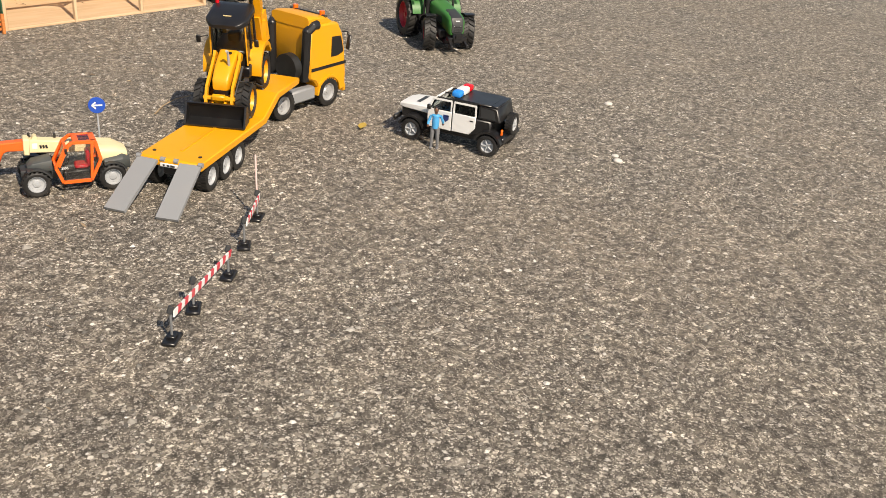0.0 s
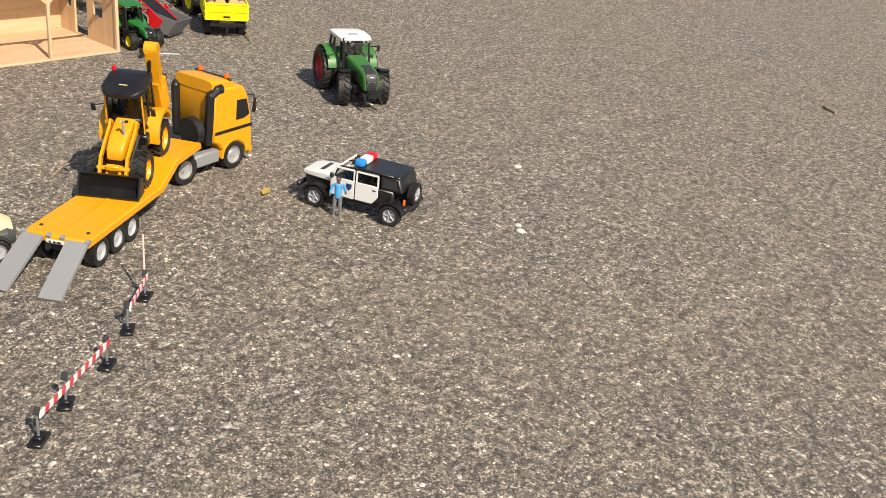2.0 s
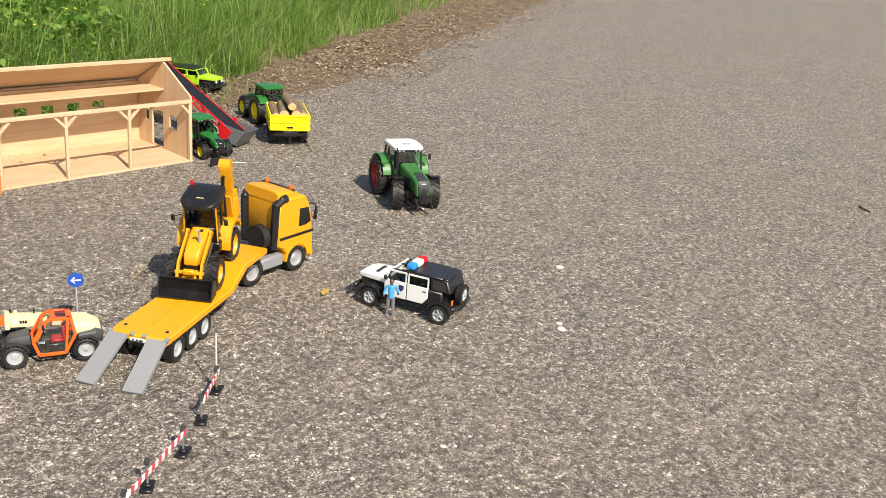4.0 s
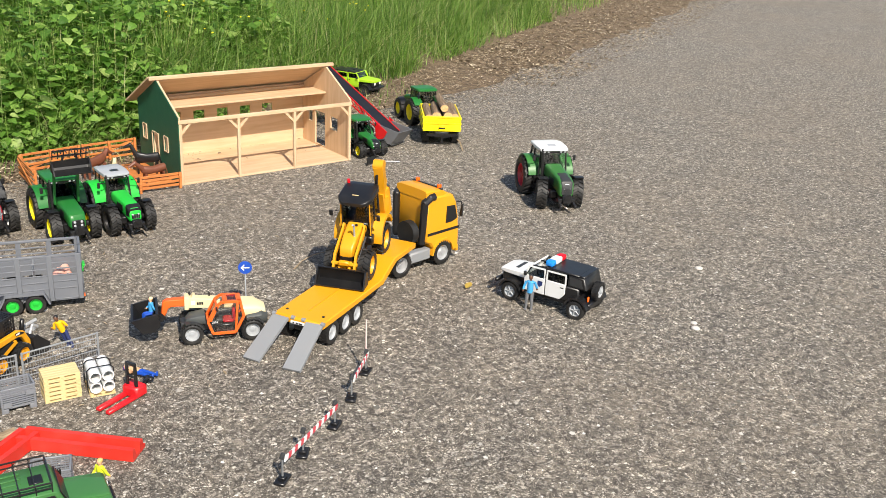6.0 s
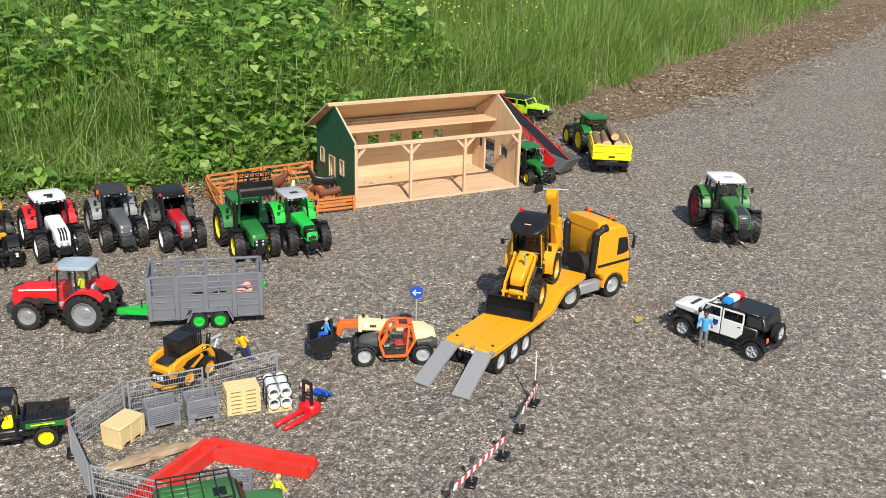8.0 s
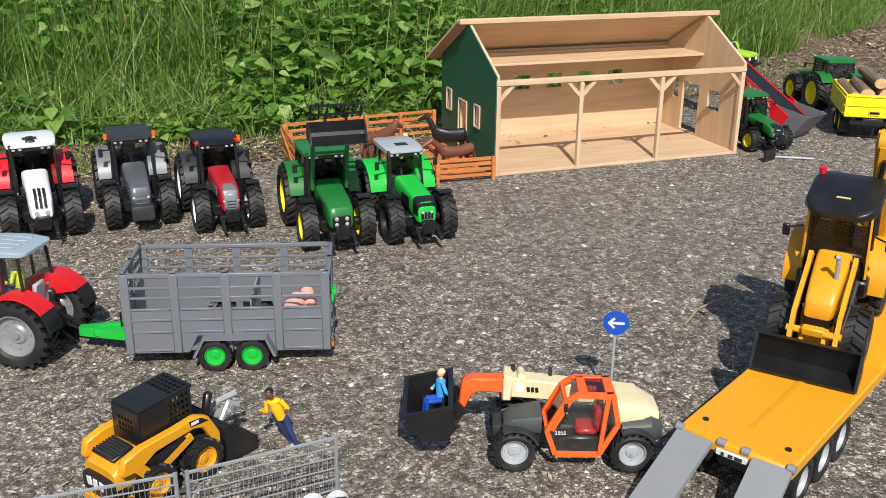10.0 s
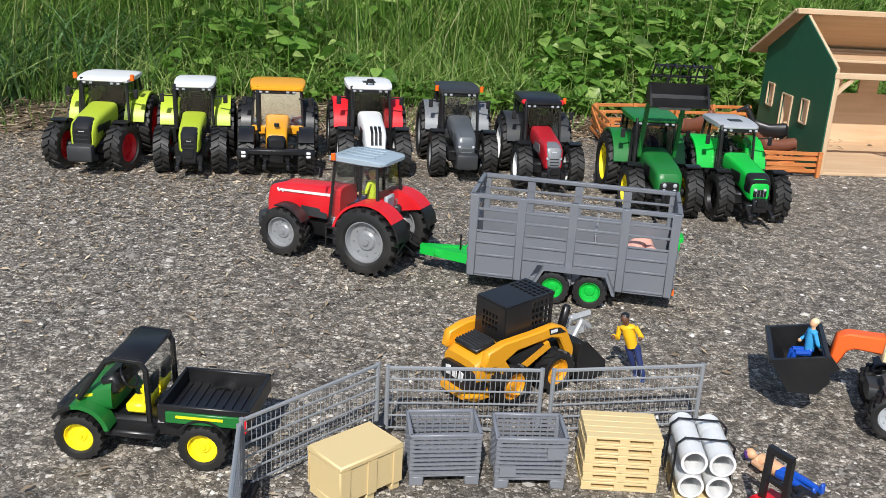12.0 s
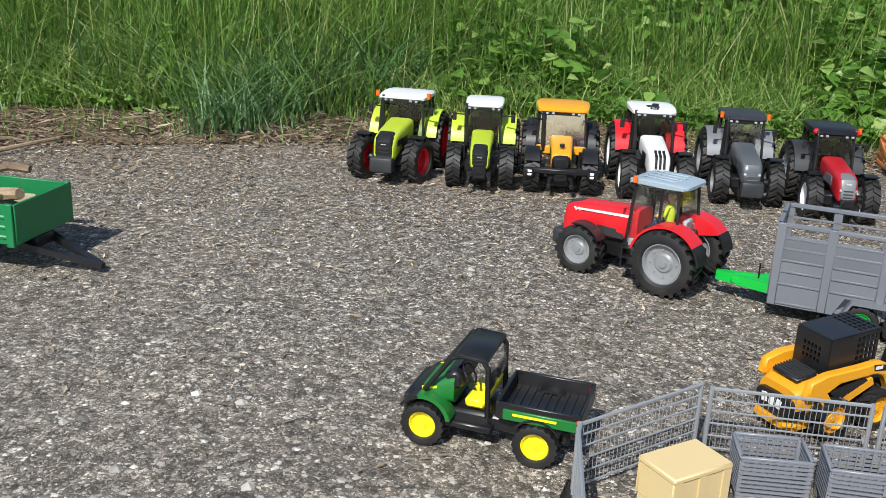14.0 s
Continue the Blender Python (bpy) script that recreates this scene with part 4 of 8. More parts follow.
def tractor(m, label, hood, roof, fender, rim, grille=BLACK, chassis=BLACK, hoodw=0.024, nose=0.052, hz=0.105, roof_t=0.012, beacons=0, weight="block", cabglass=GLASS,
            inner=DARK, snorkel=False, rear_r=0.058, front_r=0.044, wb=0.150, steer=0, roofmark=None, name="toy_tractor", driver=None, rear_light=False, sidemark=None, guard=75, front="full", fa=0.0, cowl=False, cw=1.0, zt=0.150, cx=0.0):
    o = thing(name, m, label, "tractor", "toy tractors")
    ft, rt, fw, rw = 0.0560, 0.060, 0.033, 0.042
    for s in (-1, 1):
        wheel(o, fa, s * ft, front_r, fw, rim, 17, steer=steer, spin=7 * s)
        wheel(o, -wb, s * rt, rear_r, rw, rim, 20, spin=5)
    # chassis and axles
    bm = B()
    loft(bm, [(nose - 0.012, 0.013, 0.034, 0.07), (0.0, 0.015, 0.03, 0.075), (-0.06, 0.017, 0.03, 0.085), (-wb - 0.02, 0.02, 0.04, 0.09), (-wb - 0.04, 0.018, 0.045, 0.08)], 12)
    part("chassis", bm, chassis, o)
    bm = B(); cyl(bm, 0.009, ft * 2 - fw * 0.6, (fa, 0, front_r), "Y", 10); box(bm, (0.034, 0.070, 0.024), (fa, 0, front_r), bev=0.004); box(bm, (0.05, 0.040, 0.016), (fa, 0, front_r - 0.018), bev=0.004)
    part("front_axle", bm, chassis, o)
    bm = B(); cyl(bm, 0.013, rt * 2 - rw * 0.5, (-wb, 0, rear_r), "Y", 12)
    part("rear_axle", bm, chassis, o)
    # bonnet
    bm = B()
    hw = hoodw
    loft(bm, [(nose, hw * 0.80, 0.050, hz - 0.026, 4), (nose - 0.005, hw * 0.92, 0.048, hz - 0.015, 5), (nose - 0.014, hw * 0.97, 0.050, hz - 0.0105, 6), (nose - 0.034, hw, 0.056, hz - 0.006, 6), (-0.03, hw * 1.05, 0.066, hz, 5), (-0.075, hw * 1.12, 0.074, hz + 0.004, 5)], 20)
    hood_ob = part("bonnet", bm, hood, o)
    face(hood_ob, front, nose, hw, hz, grille, hood)
    for s in (-1, 1):
        if front != "slots":
            bm = B(); box(bm, (0.004, hw * 0.30, 0.0055), (nose + 0.0004, s * hw * (0.66 if front in ("full", "low") else 0.42), hz - 0.033), (0, -20, s * 10), bev=0.0015)
            part("headlight", bm, LGREY, hood_ob)
        bm = B(); box(bm, (0.055, 0.0015, 0.018), (-0.02, s * (hw * 1.02), 0.079), bev=0.0006)
        part("side_grille", bm, grille, hood_ob)
        if sidemark:
            bm = B(); prism(bm, [(nose - 0.025, hz - 0.020), (-0.06, hz - 0.014), (-0.06, hz - 0.009), (nose - 0.032, hz - 0.016)], s * (hw * 1.075) - 0.0006, s * (hw * 1.075) + 0.0006)
            part("side_stripe", bm, sidemark, hood_ob)
    # cab
    x0, x1, zb, wb2, wt = -0.074 + cx, -0.172 + cx, 0.072, 0.044 * cw, 0.040 * cw
    bm = B(); loft(bm, [(x0, 0.034, 0.06, 0.078, 6), (x1 + 0.02, 0.03, 0.06, 0.082, 6)], 12)
    cab = part("cab_floor", bm, inner, o)
    corners = [((x0 - 0.002, s * wb2, zb), (x0 - 0.010, s * wt, zt)) for s in (-1, 1)] + [((x1, s * wb2, zb + 0.03), (x1 + 0.006, s * wt, zt)) for s in (-1, 1)] + [((x0 - 0.062, s * wb2 * 1.02, zb + 0.005), (x0 - 0.062, s * wt * 1.01, zt)) for s in (-1, 1)]
    for a, b in corners:
        bm = B(); rod(bm, a, b, 0.0028, 6)
        part("pillar", bm, BLACK, cab)
    def pane(pts):
        bm = B(); vs = [bm.verts.new(p) for p in pts]; f = bm.faces.new(vs)
        f.normal_update(); n = f.normal.copy()
        ex = bmesh.ops.extrude_face_region(bm, geom=[f])
        bmesh.ops.translate(bm, verts=[v for v in ex["geom"] if isinstance(v, bmesh.types.BMVert)], vec=Vector(n) * 0.0008)
        bmesh.ops.recalc_face_normals(bm, faces=bm.faces)
        w = part("window", bm, cabglass, cab); w.visible_shadow = False
    pane([(x0 - 0.002, -wb2, zb), (x0 - 0.002, wb2, zb), (x0 - 0.010, wt, zt), (x0 - 0.010, -wt, zt)])
    pane([(x1, -wb2, zb + 0.03), (x1, wb2, zb + 0.03), (x1 + 0.006, wt, zt), (x1 + 0.006, -wt, zt)])
    for s in (-1, 1):
        pane([(x0 - 0.002, s * wb2, zb), (x0 - 0.062, s * wb2 * 1.02, zb + 0.005), (x0 - 0.062, s * wt * 1.01, zt), (x0 - 0.010, s * wt, zt)])
        pane([(x0 - 0.062, s * wb2 * 1.02, zb + 0.03), (x1, s * wb2, zb + 0.03), (x1 + 0.006, s * wt, zt), (x0 - 0.062, s * wt * 1.01, zt)])
    bm = B(); box(bm, (0.026, 0.03, 0.008), (-0.14, 0, 0.092), bev=0.003); box(bm, (0.008, 0.03, 0.036), (-0.155, 0, 0.11), (0, -8, 0), bev=0.003)
    part("seat", bm, inner, cab)
    bm = B(); box(bm, (0.014, 0.03, 0.026), (-0.084, 0, 0.088), (0, -14, 0), bev=0.003)
    part("dashboard", bm, BLACK, cab)
    bm = B(); box(bm, (0.004, wb2 * 1.7, 0.05), (x1 + 0.004, 0, 0.088), bev=0.001)
    part("rear_panel", bm, BLACK if cabglass is GLASS else inner, cab)
    if cowl:
        bm = B(); box(bm, (0.014, wb2 * 2 + 0.004, 0.018), (x0 + 0.002, 0, 0.072), bev=0.003)
        part("cowl", bm, hood, cab)
    for s in (-1, 1):
        bm = B(); box(bm, (0.045, 0.012, 0.03), (-0.142, s * 0.031, 0.088), bev=0.004)
        part("side_console", bm, BLACK, cab)
    bm = B(); rod(bm, (-0.09, 0, 0.08), (-0.104, 0, 0.112), 0.003, 7)
    for i in range(10):
        a, b = 2 * math.pi * i / 10, 2 * math.pi * (i + 1) / 10
        rod(bm, (-0.105 + 0.006 * math.cos(a), 0.013 * math.sin(a), 0.113 + 0.010 * math.cos(a)), (-0.105 + 0.006 * math.cos(b), 0.013 * math.sin(b), 0.113 + 0.010 * math.cos(b)), 0.0012, 5)
    part("steering_wheel", bm, BLACK, cab)
    # roof
    bm = B()
    t = roof_t
    loft(bm, [(x0 + 0.006, 0.036 * cw, zt + 0.003, zt + t * 0.45, 5), (x0 - 0.001, 0.044 * cw, zt - 0.001, zt + t * 0.72, 6), (x0 - 0.022, 0.047 * cw, zt - 0.001, zt + t * 0.92, 7), (x0 - 0.05, 0.048 * cw, zt - 0.001, zt + t, 7), (x1 + 0.03, 0.048 * cw, zt - 0.001, zt + t, 7), (x1 - 0.002, 0.045 * cw, zt, zt + t * 0.85, 5), (x1 - 0.008, 0.036 * cw, zt + 0.002, zt + t * 0.6, 4)], 20)
    rf = part("roof", bm, roof, o)
    bm = B(); box(bm, (0.004, 0.07, 0.006), (x0 + 0.001, 0, zt - 0.002), bev=0.001)
    part("visor", bm, BLACK, rf)
    for s in (-1, 1):
        for q in (0.020, 0.032):
            bm = B(); box(bm, (0.003, 0.006, 0.004), (x0 + 0.0045, s * q, zt - 0.001), bev=0.0008)
            part("work_light", bm, LGREY, rf)
    if roofmark:
        bm = B(); box(bm, (0.018, 0.026, 0.0012), (x0 - 0.03, 0, zt + t - 0.0002), bev=0.0004)
        part("hatch", bm, roofmark, rf)
    for k in range(beacons):
        bm = B(); cyl(bm, 0.0042, 0.011, ((x0 - 0.012), (1 if k == 0 else -1) * 0.05 * cw, zt + 0.009), "Z", 10)
        part("beacon", bm, AMBER, rf)
    # mudguards, steps, exhaust, mirrors
    for s in (-1, 1):
        bm = B(); arch(bm, rear_r + 0.003, rear_r + 0.0072, 14, 142, s * (rt - 0.026), s * (rt + 0.012), -wb, rear_r, 18)
        part("mudguard", bm, fender, o)
        q = rear_r + 0.005
        bm = B(); prism(bm, [(-wb + q * math.cos(radians(a)), rear_r + q * math.sin(radians(a))) for a in range(14, 143, 16)], s * (rt - 0.027), s * (rt - 0.0245))
        part("mudguard_side", bm, fender, o)
        if guard:
            bm = B(); arch(bm, front_r + 0.003, front_r + 0.0055, guard, 150, s * (ft - 0.014), s * (ft + 0.014), fa, front_r, 8)
            part("front_mudguard", bm, BLACK, o)
        bm = B()
        for z in (0.03, 0.048, 0.066):
            box(bm, (0.026, 0.018, 0.003), (-0.075, s * 0.046, z), bev=0.0006)
        box(bm, (0.003, 0.018, 0.045), (-0.062, s * 0.046, 0.05)); box(bm, (0.003, 0.018, 0.045), (-0.088, s * 0.046, 0.05))
        part("step", bm, BLACK, o)
        bm = B(); tube(bm, [(x0 - 0.004, s * 0.042, zt - 0.016), (x0 + 0.004, s * 0.062, zt - 0.014)], 0.0014, 6); box(bm, (0.003, 0.009, 0.017), (x0 + 0.004, s * 0.064, zt - 0.019), bev=0.0012)
        part("mirror", bm, BLACK, o)
    bm = B(); rod(bm, (-0.068, -0.036, 0.07), (-0.070, -0.038, 0.148), 0.0048, 9); rod(bm, (-0.070, -0.038, 0.148), (-0.074, -0.038, 0.158), 0.003, 8)
    part("exhaust", bm, BLACK, o)
    if weight == "block":
        bm = B(); box(bm, (0.022, 0.046, 0.030), (nose + 0.012, 0, 0.045), bev=0.005, seg=2)
        part("front_weight", bm, DARK, o)
    elif weight == "plate":
        bm = B(); box(bm, (0.014, 0.03, 0.024), (nose + 0.006, 0, 0.044), bev=0.003); box(bm, (0.003, 0.018, 0.012), (nose + 0.014, 0, 0.05))
        box(bm, (0.020, 0.052, 0.012), (nose - 0.002, 0, 0.040), bev=0.002)
        for s in (-1, 1):
            bar(bm, (nose - 0.004, s * 0.020, 0.038), (nose + 0.022, s * 0.022, 0.026), 0.006, 0.007)
            box(bm, (0.008, 0.008, 0.010), (nose + 0.022, s * 0.022, 0.026), bev=0.0015)
        part("front_hitch", bm, BLACK, o)
    bm = B()
    for s in (-1, 1):
        bar(bm, (-wb - 0.035, s * 0.012, 0.05), (-wb - 0.068, s * 0.02, 0.036), 0.004, 0.005)
    bar(bm, (-wb - 0.03, 0, 0.075), (-wb - 0.066, 0, 0.06), 0.004, 0.004)
    part("rear_linkage", bm, BLACK, o)
    for s in (-1, 1):
        bm = B(); box(bm, (0.004, 0.014, 0.008), (-wb - rear_r * 0.75, s * rt, rear_r + rear_r * 0.72), bev=0.001)
        part("tail_light", bm, REDLAMP, o)
    return o


def row(x, y, rz=-90):
    return pose(x, y, 0, 0, 0, rz)


tractor(row(-1.4345, -0.112, -94) @ Matrix.Diagonal((0.97, 0.97, 0.97, 1)), "lime green toy tractor with white roof and red wheels", LIME, WHITE, LIME, RED, hz=0.109, beacons=2, steer=-14, roof_t=0.010, cw=1.08, front="shield")
tractor(row(-1.258, -0.115, -86) @ Matrix.Diagonal((0.95, 0.90, 0.94, 1)), "older lime green toy tractor with white roof and red wheels", LIME, WHITE, LIME, RED, guard=0, hz=0.100, hoodw=0.022, weight="plate", roof_t=0.012, cw=0.88, front="shield")
jt = tractor(row(-1.105, -0.112, -87) @ Matrix.Diagonal((0.94, 0.96, 0.94, 1)), "amber yellow toy tractor with dark chassis and clear cab", YELLOW, YELLOW, BLACK, BLACK, hz=0.099, hoodw=0.021, nose=0.03, cabglass=SKYGLASS, inner=LGREY, weight="plate", roof_t=0.015, guard=35, front="low", cowl=True, cw=1.14)
bm = B(); box(bm, (0.010, 0.146, 0.012), (0.044, 0, 0.054), bev=0.003)
bumper = part("front_bumper", bm, BLACK, jt)
for q in (-1, 1):
    bm = B(); box(bm, (0.012, 0.022, 0.018), (0.046, q * 0.062, 0.050), bev=0.003)
    part("lamp_housing", bm, BLACK, bumper)
    for z in (0.054, 0.047):
        bm = B(); box(bm, (0.002, 0.008, 0.005), (0.0525, q * 0.060, z), bev=0.0008)
        part("headlight", bm, LAMP, bumper)
bm = B(); cyl(bm, 0.005, 0.006, (0.006, 0, 0.099), "Z", 12)
part("intake_cap", bm, BLACK, jt)
bm = B(); loft(bm, [(0.036, 0.014, 0.058, 0.076, 3), (0.030, 0.018, 0.054, 0.082, 3.4), (0.020, 0.019, 0.054, 0.084, 4)], 14)
part("nose_grille", bm, BLACK, jt)
tractor(row(-0.928, -0.101, -85) @ Matrix.Diagonal((0.98, 0.94, 0.98, 1)), "white and red toy tractor with white bonnet and roof", WHITE, WHITE, RED, WHITE, hz=0.105, weight="plate", roofmark=BLACK, hoodw=0.022, front="slots")
tractor(row(-0.758, -0.087, -88) @ Matrix.Diagonal((0.96, 0.88, 0.96, 1)), "dark grey metallic toy tractor with silver mudguards", STEELBLUE, DARK, STEEL, STEEL, hz=0.103, hoodw=0.022, beacons=2, cabglass=CLEAR, front="low", grille=HOUSING)
tractor(row(-0.6075, -0.160, -88) @ Matrix.Diagonal((0.94, 0.86, 0.94, 1)), "dark red toy tractor with black roof and grey grille", DRED, BLACK, DARK, WHITE, hz=0.105, grille=STEEL, weight="plate", roof_t=0.015, beacons=1, hoodw=0.021)
lt = tractor(row(-0.4405, -0.314, -92) @ Matrix.Diagonal((0.97, 0.90, 0.97, 1)), "green toy tractor with yellow rims and raised front loader", GREEN, GREEN, GREEN, BRIGHT, hz=0.102, weight="plate", front="lamps", hoodw=0.026)
tractor(row(-0.2925, -0.330, -90) @ Matrix.Diagonal((0.95, 0.88, 0.95, 1)), "bright green toy tractor with silver roof panel", NEON, LGREY, NEON, BLACK, hz=0.103, roofmark=BLACK, weight="plate", cabglass=CLEAR, front="band", hoodw=0.022, cw=0.88)


def front_loader(o):
    """Arms, shovel and grapple of the loader tractor."""
    up = pose(-0.012, 0, 0.026)
    for s in (-1, 1):
        bm = B(); bar(bm, (-0.05, s * 0.034, 0.095), (-0.03, s * 0.034, 0.190), 0.006, 0.010); bar(bm, (-0.03, s * 0.034, 0.190), (0.024, s * 0.034, 0.200), 0.006, 0.009)
        part("loader_arm", bm, GREEN, o)
    bm = B()
    prism(bm, [(0.032, 0.184), (0.030, 0.192), (0.034, 0.211), (0.041, 0.213), (0.036, 0.193), (0.040, 0.187), (0.066, 0.180), (0.065, 0.176)], -0.053, 0.053)
    for y in (-0.053, 0.053):
        prism(bm, [(0.032, 0.184), (0.030, 0.192), (0.035, 0.212), (0.046, 0.208), (0.066, 0.178)], y - 0.002, y + 0.002)
    part("shovel", bm, BLACK, o, m=up)
    bm = B()
    for i in range(7):
        y = -0.048 + 0.016 * i
        tube(bm, [(0.033, y, 0.216), (0.040, y, 0.236), (0.056, y, 0.246), (0.068, y, 0.240)], 0.0017, 5)
    rod(bm, (0.036, -0.052, 0.224), (0.036, 0.052, 0.224), 0.0022); rod(bm, (0.052, -0.052, 0.243), (0.052, 0.052, 0.243), 0.0022); rod(bm, (0.034, -0.02, 0.205), (0.036, -0.02, 0.224), 0.003); rod(bm, (0.034, 0.02, 0.205), (0.036, 0.02, 0.224), 0.003)
    part("grapple", bm, BLACK, o, m=up)
    bm = B(); box(bm, (0.012, 0.06, 0.007), (0.030, 0, 0.170), bev=0.002); box(bm, (0.01, 0.006, 0.02), (0.030, -0.024, 0.178)); box(bm, (0.01, 0.006, 0.02), (0.030, 0.024, 0.178))
    part("loader_frame", bm, LGREY, o, m=up)


front_loader(lt)
for ob in bpy.data.objects:
    if ob.name.startswith("toy_tractor") and tuple(round(v, 3) for v in ob.matrix_basis.translation[:2]) == (-0.928, -0.101):
        bm = B(); tube(bm, [(-0.082, -0.007, 0.160), (-0.078, -0.005, 0.170), (-0.078, 0.005, 0.170), (-0.082, 0.007, 0.160)], 0.0018); box(bm, (0.006, 0.010, 0.007), (-0.076, 0, 0.167), bev=0.0015)
        part("roof_lamp", bm, BLACK, ob)
    if ob.name.startswith("toy_tractor") and tuple(round(v, 3) for v in ob.matrix_basis.translation[:2]) == (-0.608, -0.160):
        for q in (-1, 1):
            bm = B(); box(bm, (0.012, 0.013, 0.010), (-0.079, q * 0.041, 0.156), bev=0.003)
            part("roof_corner", bm, RED, ob)
tractor(row(0.937, -0.774, -115) @ Matrix.Diagonal((1.06, 1.06, 1.08, 1)), "green toy tractor with white roof and red rims", LEAFGREEN, WHITE, LEAFGREEN, DRED, grille=DARK, hz=0.108, hoodw=0.024, roofmark=LGREY, weight="plate", nose=0.06, cabglass=CLEAR, front="long", steer=-17)
tractor(row(0.737, 0.008, -93) @ Matrix.Diagonal((0.8, 0.8, 0.8, 1)), "small green toy tractor with yellow rims beside the barn", GREEN, GREEN, GREEN, BRIGHT, hz=0.095, rear_r=0.05, front_r=0.035, weight="plate")
tractor(row(1.255, 0.467, 77) @ Matrix.Diagonal((0.95, 0.95, 0.95, 1)), "green toy tractor with yellow rims hitched to tipping trailer", GREEN, GREEN, GREEN, BRIGHT)


# ---- red tractor and cattle trailer ----
red = tractor(row(-1.0221, -0.5255, 150) @ Matrix.Diagonal((0.79, 0.79, 0.79, 1)), "red toy tractor with grey-blue roof pulling the cattle trailer", RED, ROOFGREY, RED, HUB, sidemark=WHITE, nose=0.082, hoodw=0.026, weight="block", inner=LGREY, beacons=1, cabglass=CLEAR, rear_r=0.060, front_r=0.045, fa=0.023, hz=0.128, grille=DARK, zt=0.184, cx=0.014)


for q in (-0.026, -0.009, 0.009, 0.026):
    bm = B(); box(bm, (0.066, 0.004, 0.0016), (-0.108, q, 0.1962), bev=0.0006)
    part("roof_rib", bm, ROOFGREY, red)
for s in (-1, 1):
    for q in (0.045, 0.053):
        bm = B(); prism(bm, [(q, 0.106), (q + 0.003, 0.106), (q + 0.006, 0.112), (q + 0.003, 0.112)], s * 0.0262 - 0.0012, s * 0.0262 + 0.0012)
        part("side_slash", bm, WHITE, red)
    bm = B(); arch(bm, 0.063, 0.0668, 142, 172, s * 0.036, s * 0.074, -0.15, 0.060, 6)
    part("mudguard_flap", bm, BLACK, red)


def doll(m, label, shirt, trousers, skin=SKIN, h=0.1, arms=((0.02, 0.35), (-0.02, 0.35)), hat=None, sit=False, legs=0.0):
    """Small plastic figure as one plain mesh with its few moulded colours."""
    bm = B()
    mats = [shirt, trousers, skin, hat or BLACK]
    def tag(k, f0):
        for f in bm.faces:
            if f.material_index == 0:
                f.material_index = k + 1
    n0 = 0
    for s in (-1, 1):
        y = s * h * 0.058
        if sit:
            rod(bm, (0, y, h * 0.45), (h * 0.24, y, h * 0.45), h * 0.05, 8); rod(bm, (h * 0.24, y, h * 0.45), (h * 0.26, y, h * 0.22), h * 0.042, 8)
        else:
            knee = (s * legs * h * 0.5 + h * 0.012, y * 1.15, h * 0.26)
            rod(bm, (0, y, h * 0.49), knee, h * 0.056, 9, h * 0.043); ball(bm, h * 0.043, knee, seg=8)
            rod(bm, knee, (s * legs * h, y * 1.3, h * 0.03), h * 0.042, 9, h * 0.032)
            box(bm, (h * 0.13, h * 0.062, h * 0.04), (s * legs * h + h * 0.03, y * 1.3, h * 0.02), bev=h * 0.012)
    ball(bm, h * 0.085, (0, 0, h * 0.49), (0.8, 1.15, 0.7), 10)
    tag(1, n0); n0 = len(bm.faces)
    rod(bm, (0, 0, h * 0.49), (0, 0, h * 0.66), h * 0.078, 12, h * 0.086); rod(bm, (0, 0, h * 0.66), (0, 0, h * 0.79), h * 0.086, 12, h * 0.080)
    ball(bm, h * 0.085, (0, 0, h * 0.79), (0.8, 1.35, 0.5), 12)
    for s, (ax, az) in zip((-1, 1), arms):
        elbow = (ax * h * 1.6 - h * 0.015, s * h * 0.165, h * 0.64)
        rod(bm, (0, s * h * 0.112, h * 0.79), elbow, h * 0.037, 8, h * 0.032); ball(bm, h * 0.032, elbow, seg=7)
        rod(bm, elbow, (ax * h * 5, s * h * 0.16, h * (0.48 + az * 0.3)), h * 0.032, 8, h * 0.025)
    tag(0, n0); n0 = len(bm.faces)
    for s, (ax, az) in zip((-1, 1), arms):
        ball(bm, h * 0.032, (ax * h * 5.3, s * h * 0.162, h * (0.46 + az * 0.3)), seg=7)
    rod(bm, (0, 0, h * 0.8), (0, 0, h * 0.88), h * 0.036, 8)
    ball(bm, h * 0.066, (0.004 * h, 0, h * 0.925), (1, 0.85, 1.15), 10)
    tag(2, n0); n0 = len(bm.faces)
    ball(bm, h * 0.069, (-0.012 * h, 0, h * 0.952), (1, 0.92, 0.8), 10)
    tag(3, n0)
    for f in bm.faces:
        f.material_index -= 1
    ob = solid("toy_figure", bm, mats[0], m, label, "toy figure", "toy figures")
    for k in mats[1:]:
        ob.data.materials.append(k)
    return ob


YSHIRT = plastic("neon_yellow_plastic", (0.62, 0.72, 0.03), 0.45)
AMBERSHIRT = plastic("amber_shirt_plastic", (0.85, 0.48, 0.01), 0.45)
HAIR = plastic("fair_hair_plastic", (0.62, 0.42, 0.14), 0.5)
PURPLE = plastic("purple_plastic", (0.09, 0.03, 0.22), 0.45)
CAB_AT = row(-1.0221, -0.5255, 150) @ Matrix.Diagonal((0.79, 0.79, 0.79, 1))
doll(CAB_AT @ pose(-0.122, 0, 0.062), "plastic driver figure in yellow shirt inside the cab", YSHIRT, NAVY, SKIN, 0.105, sit=True, arms=((0.03, 0.5), (0.03, 0.5)), hat=HAIR)


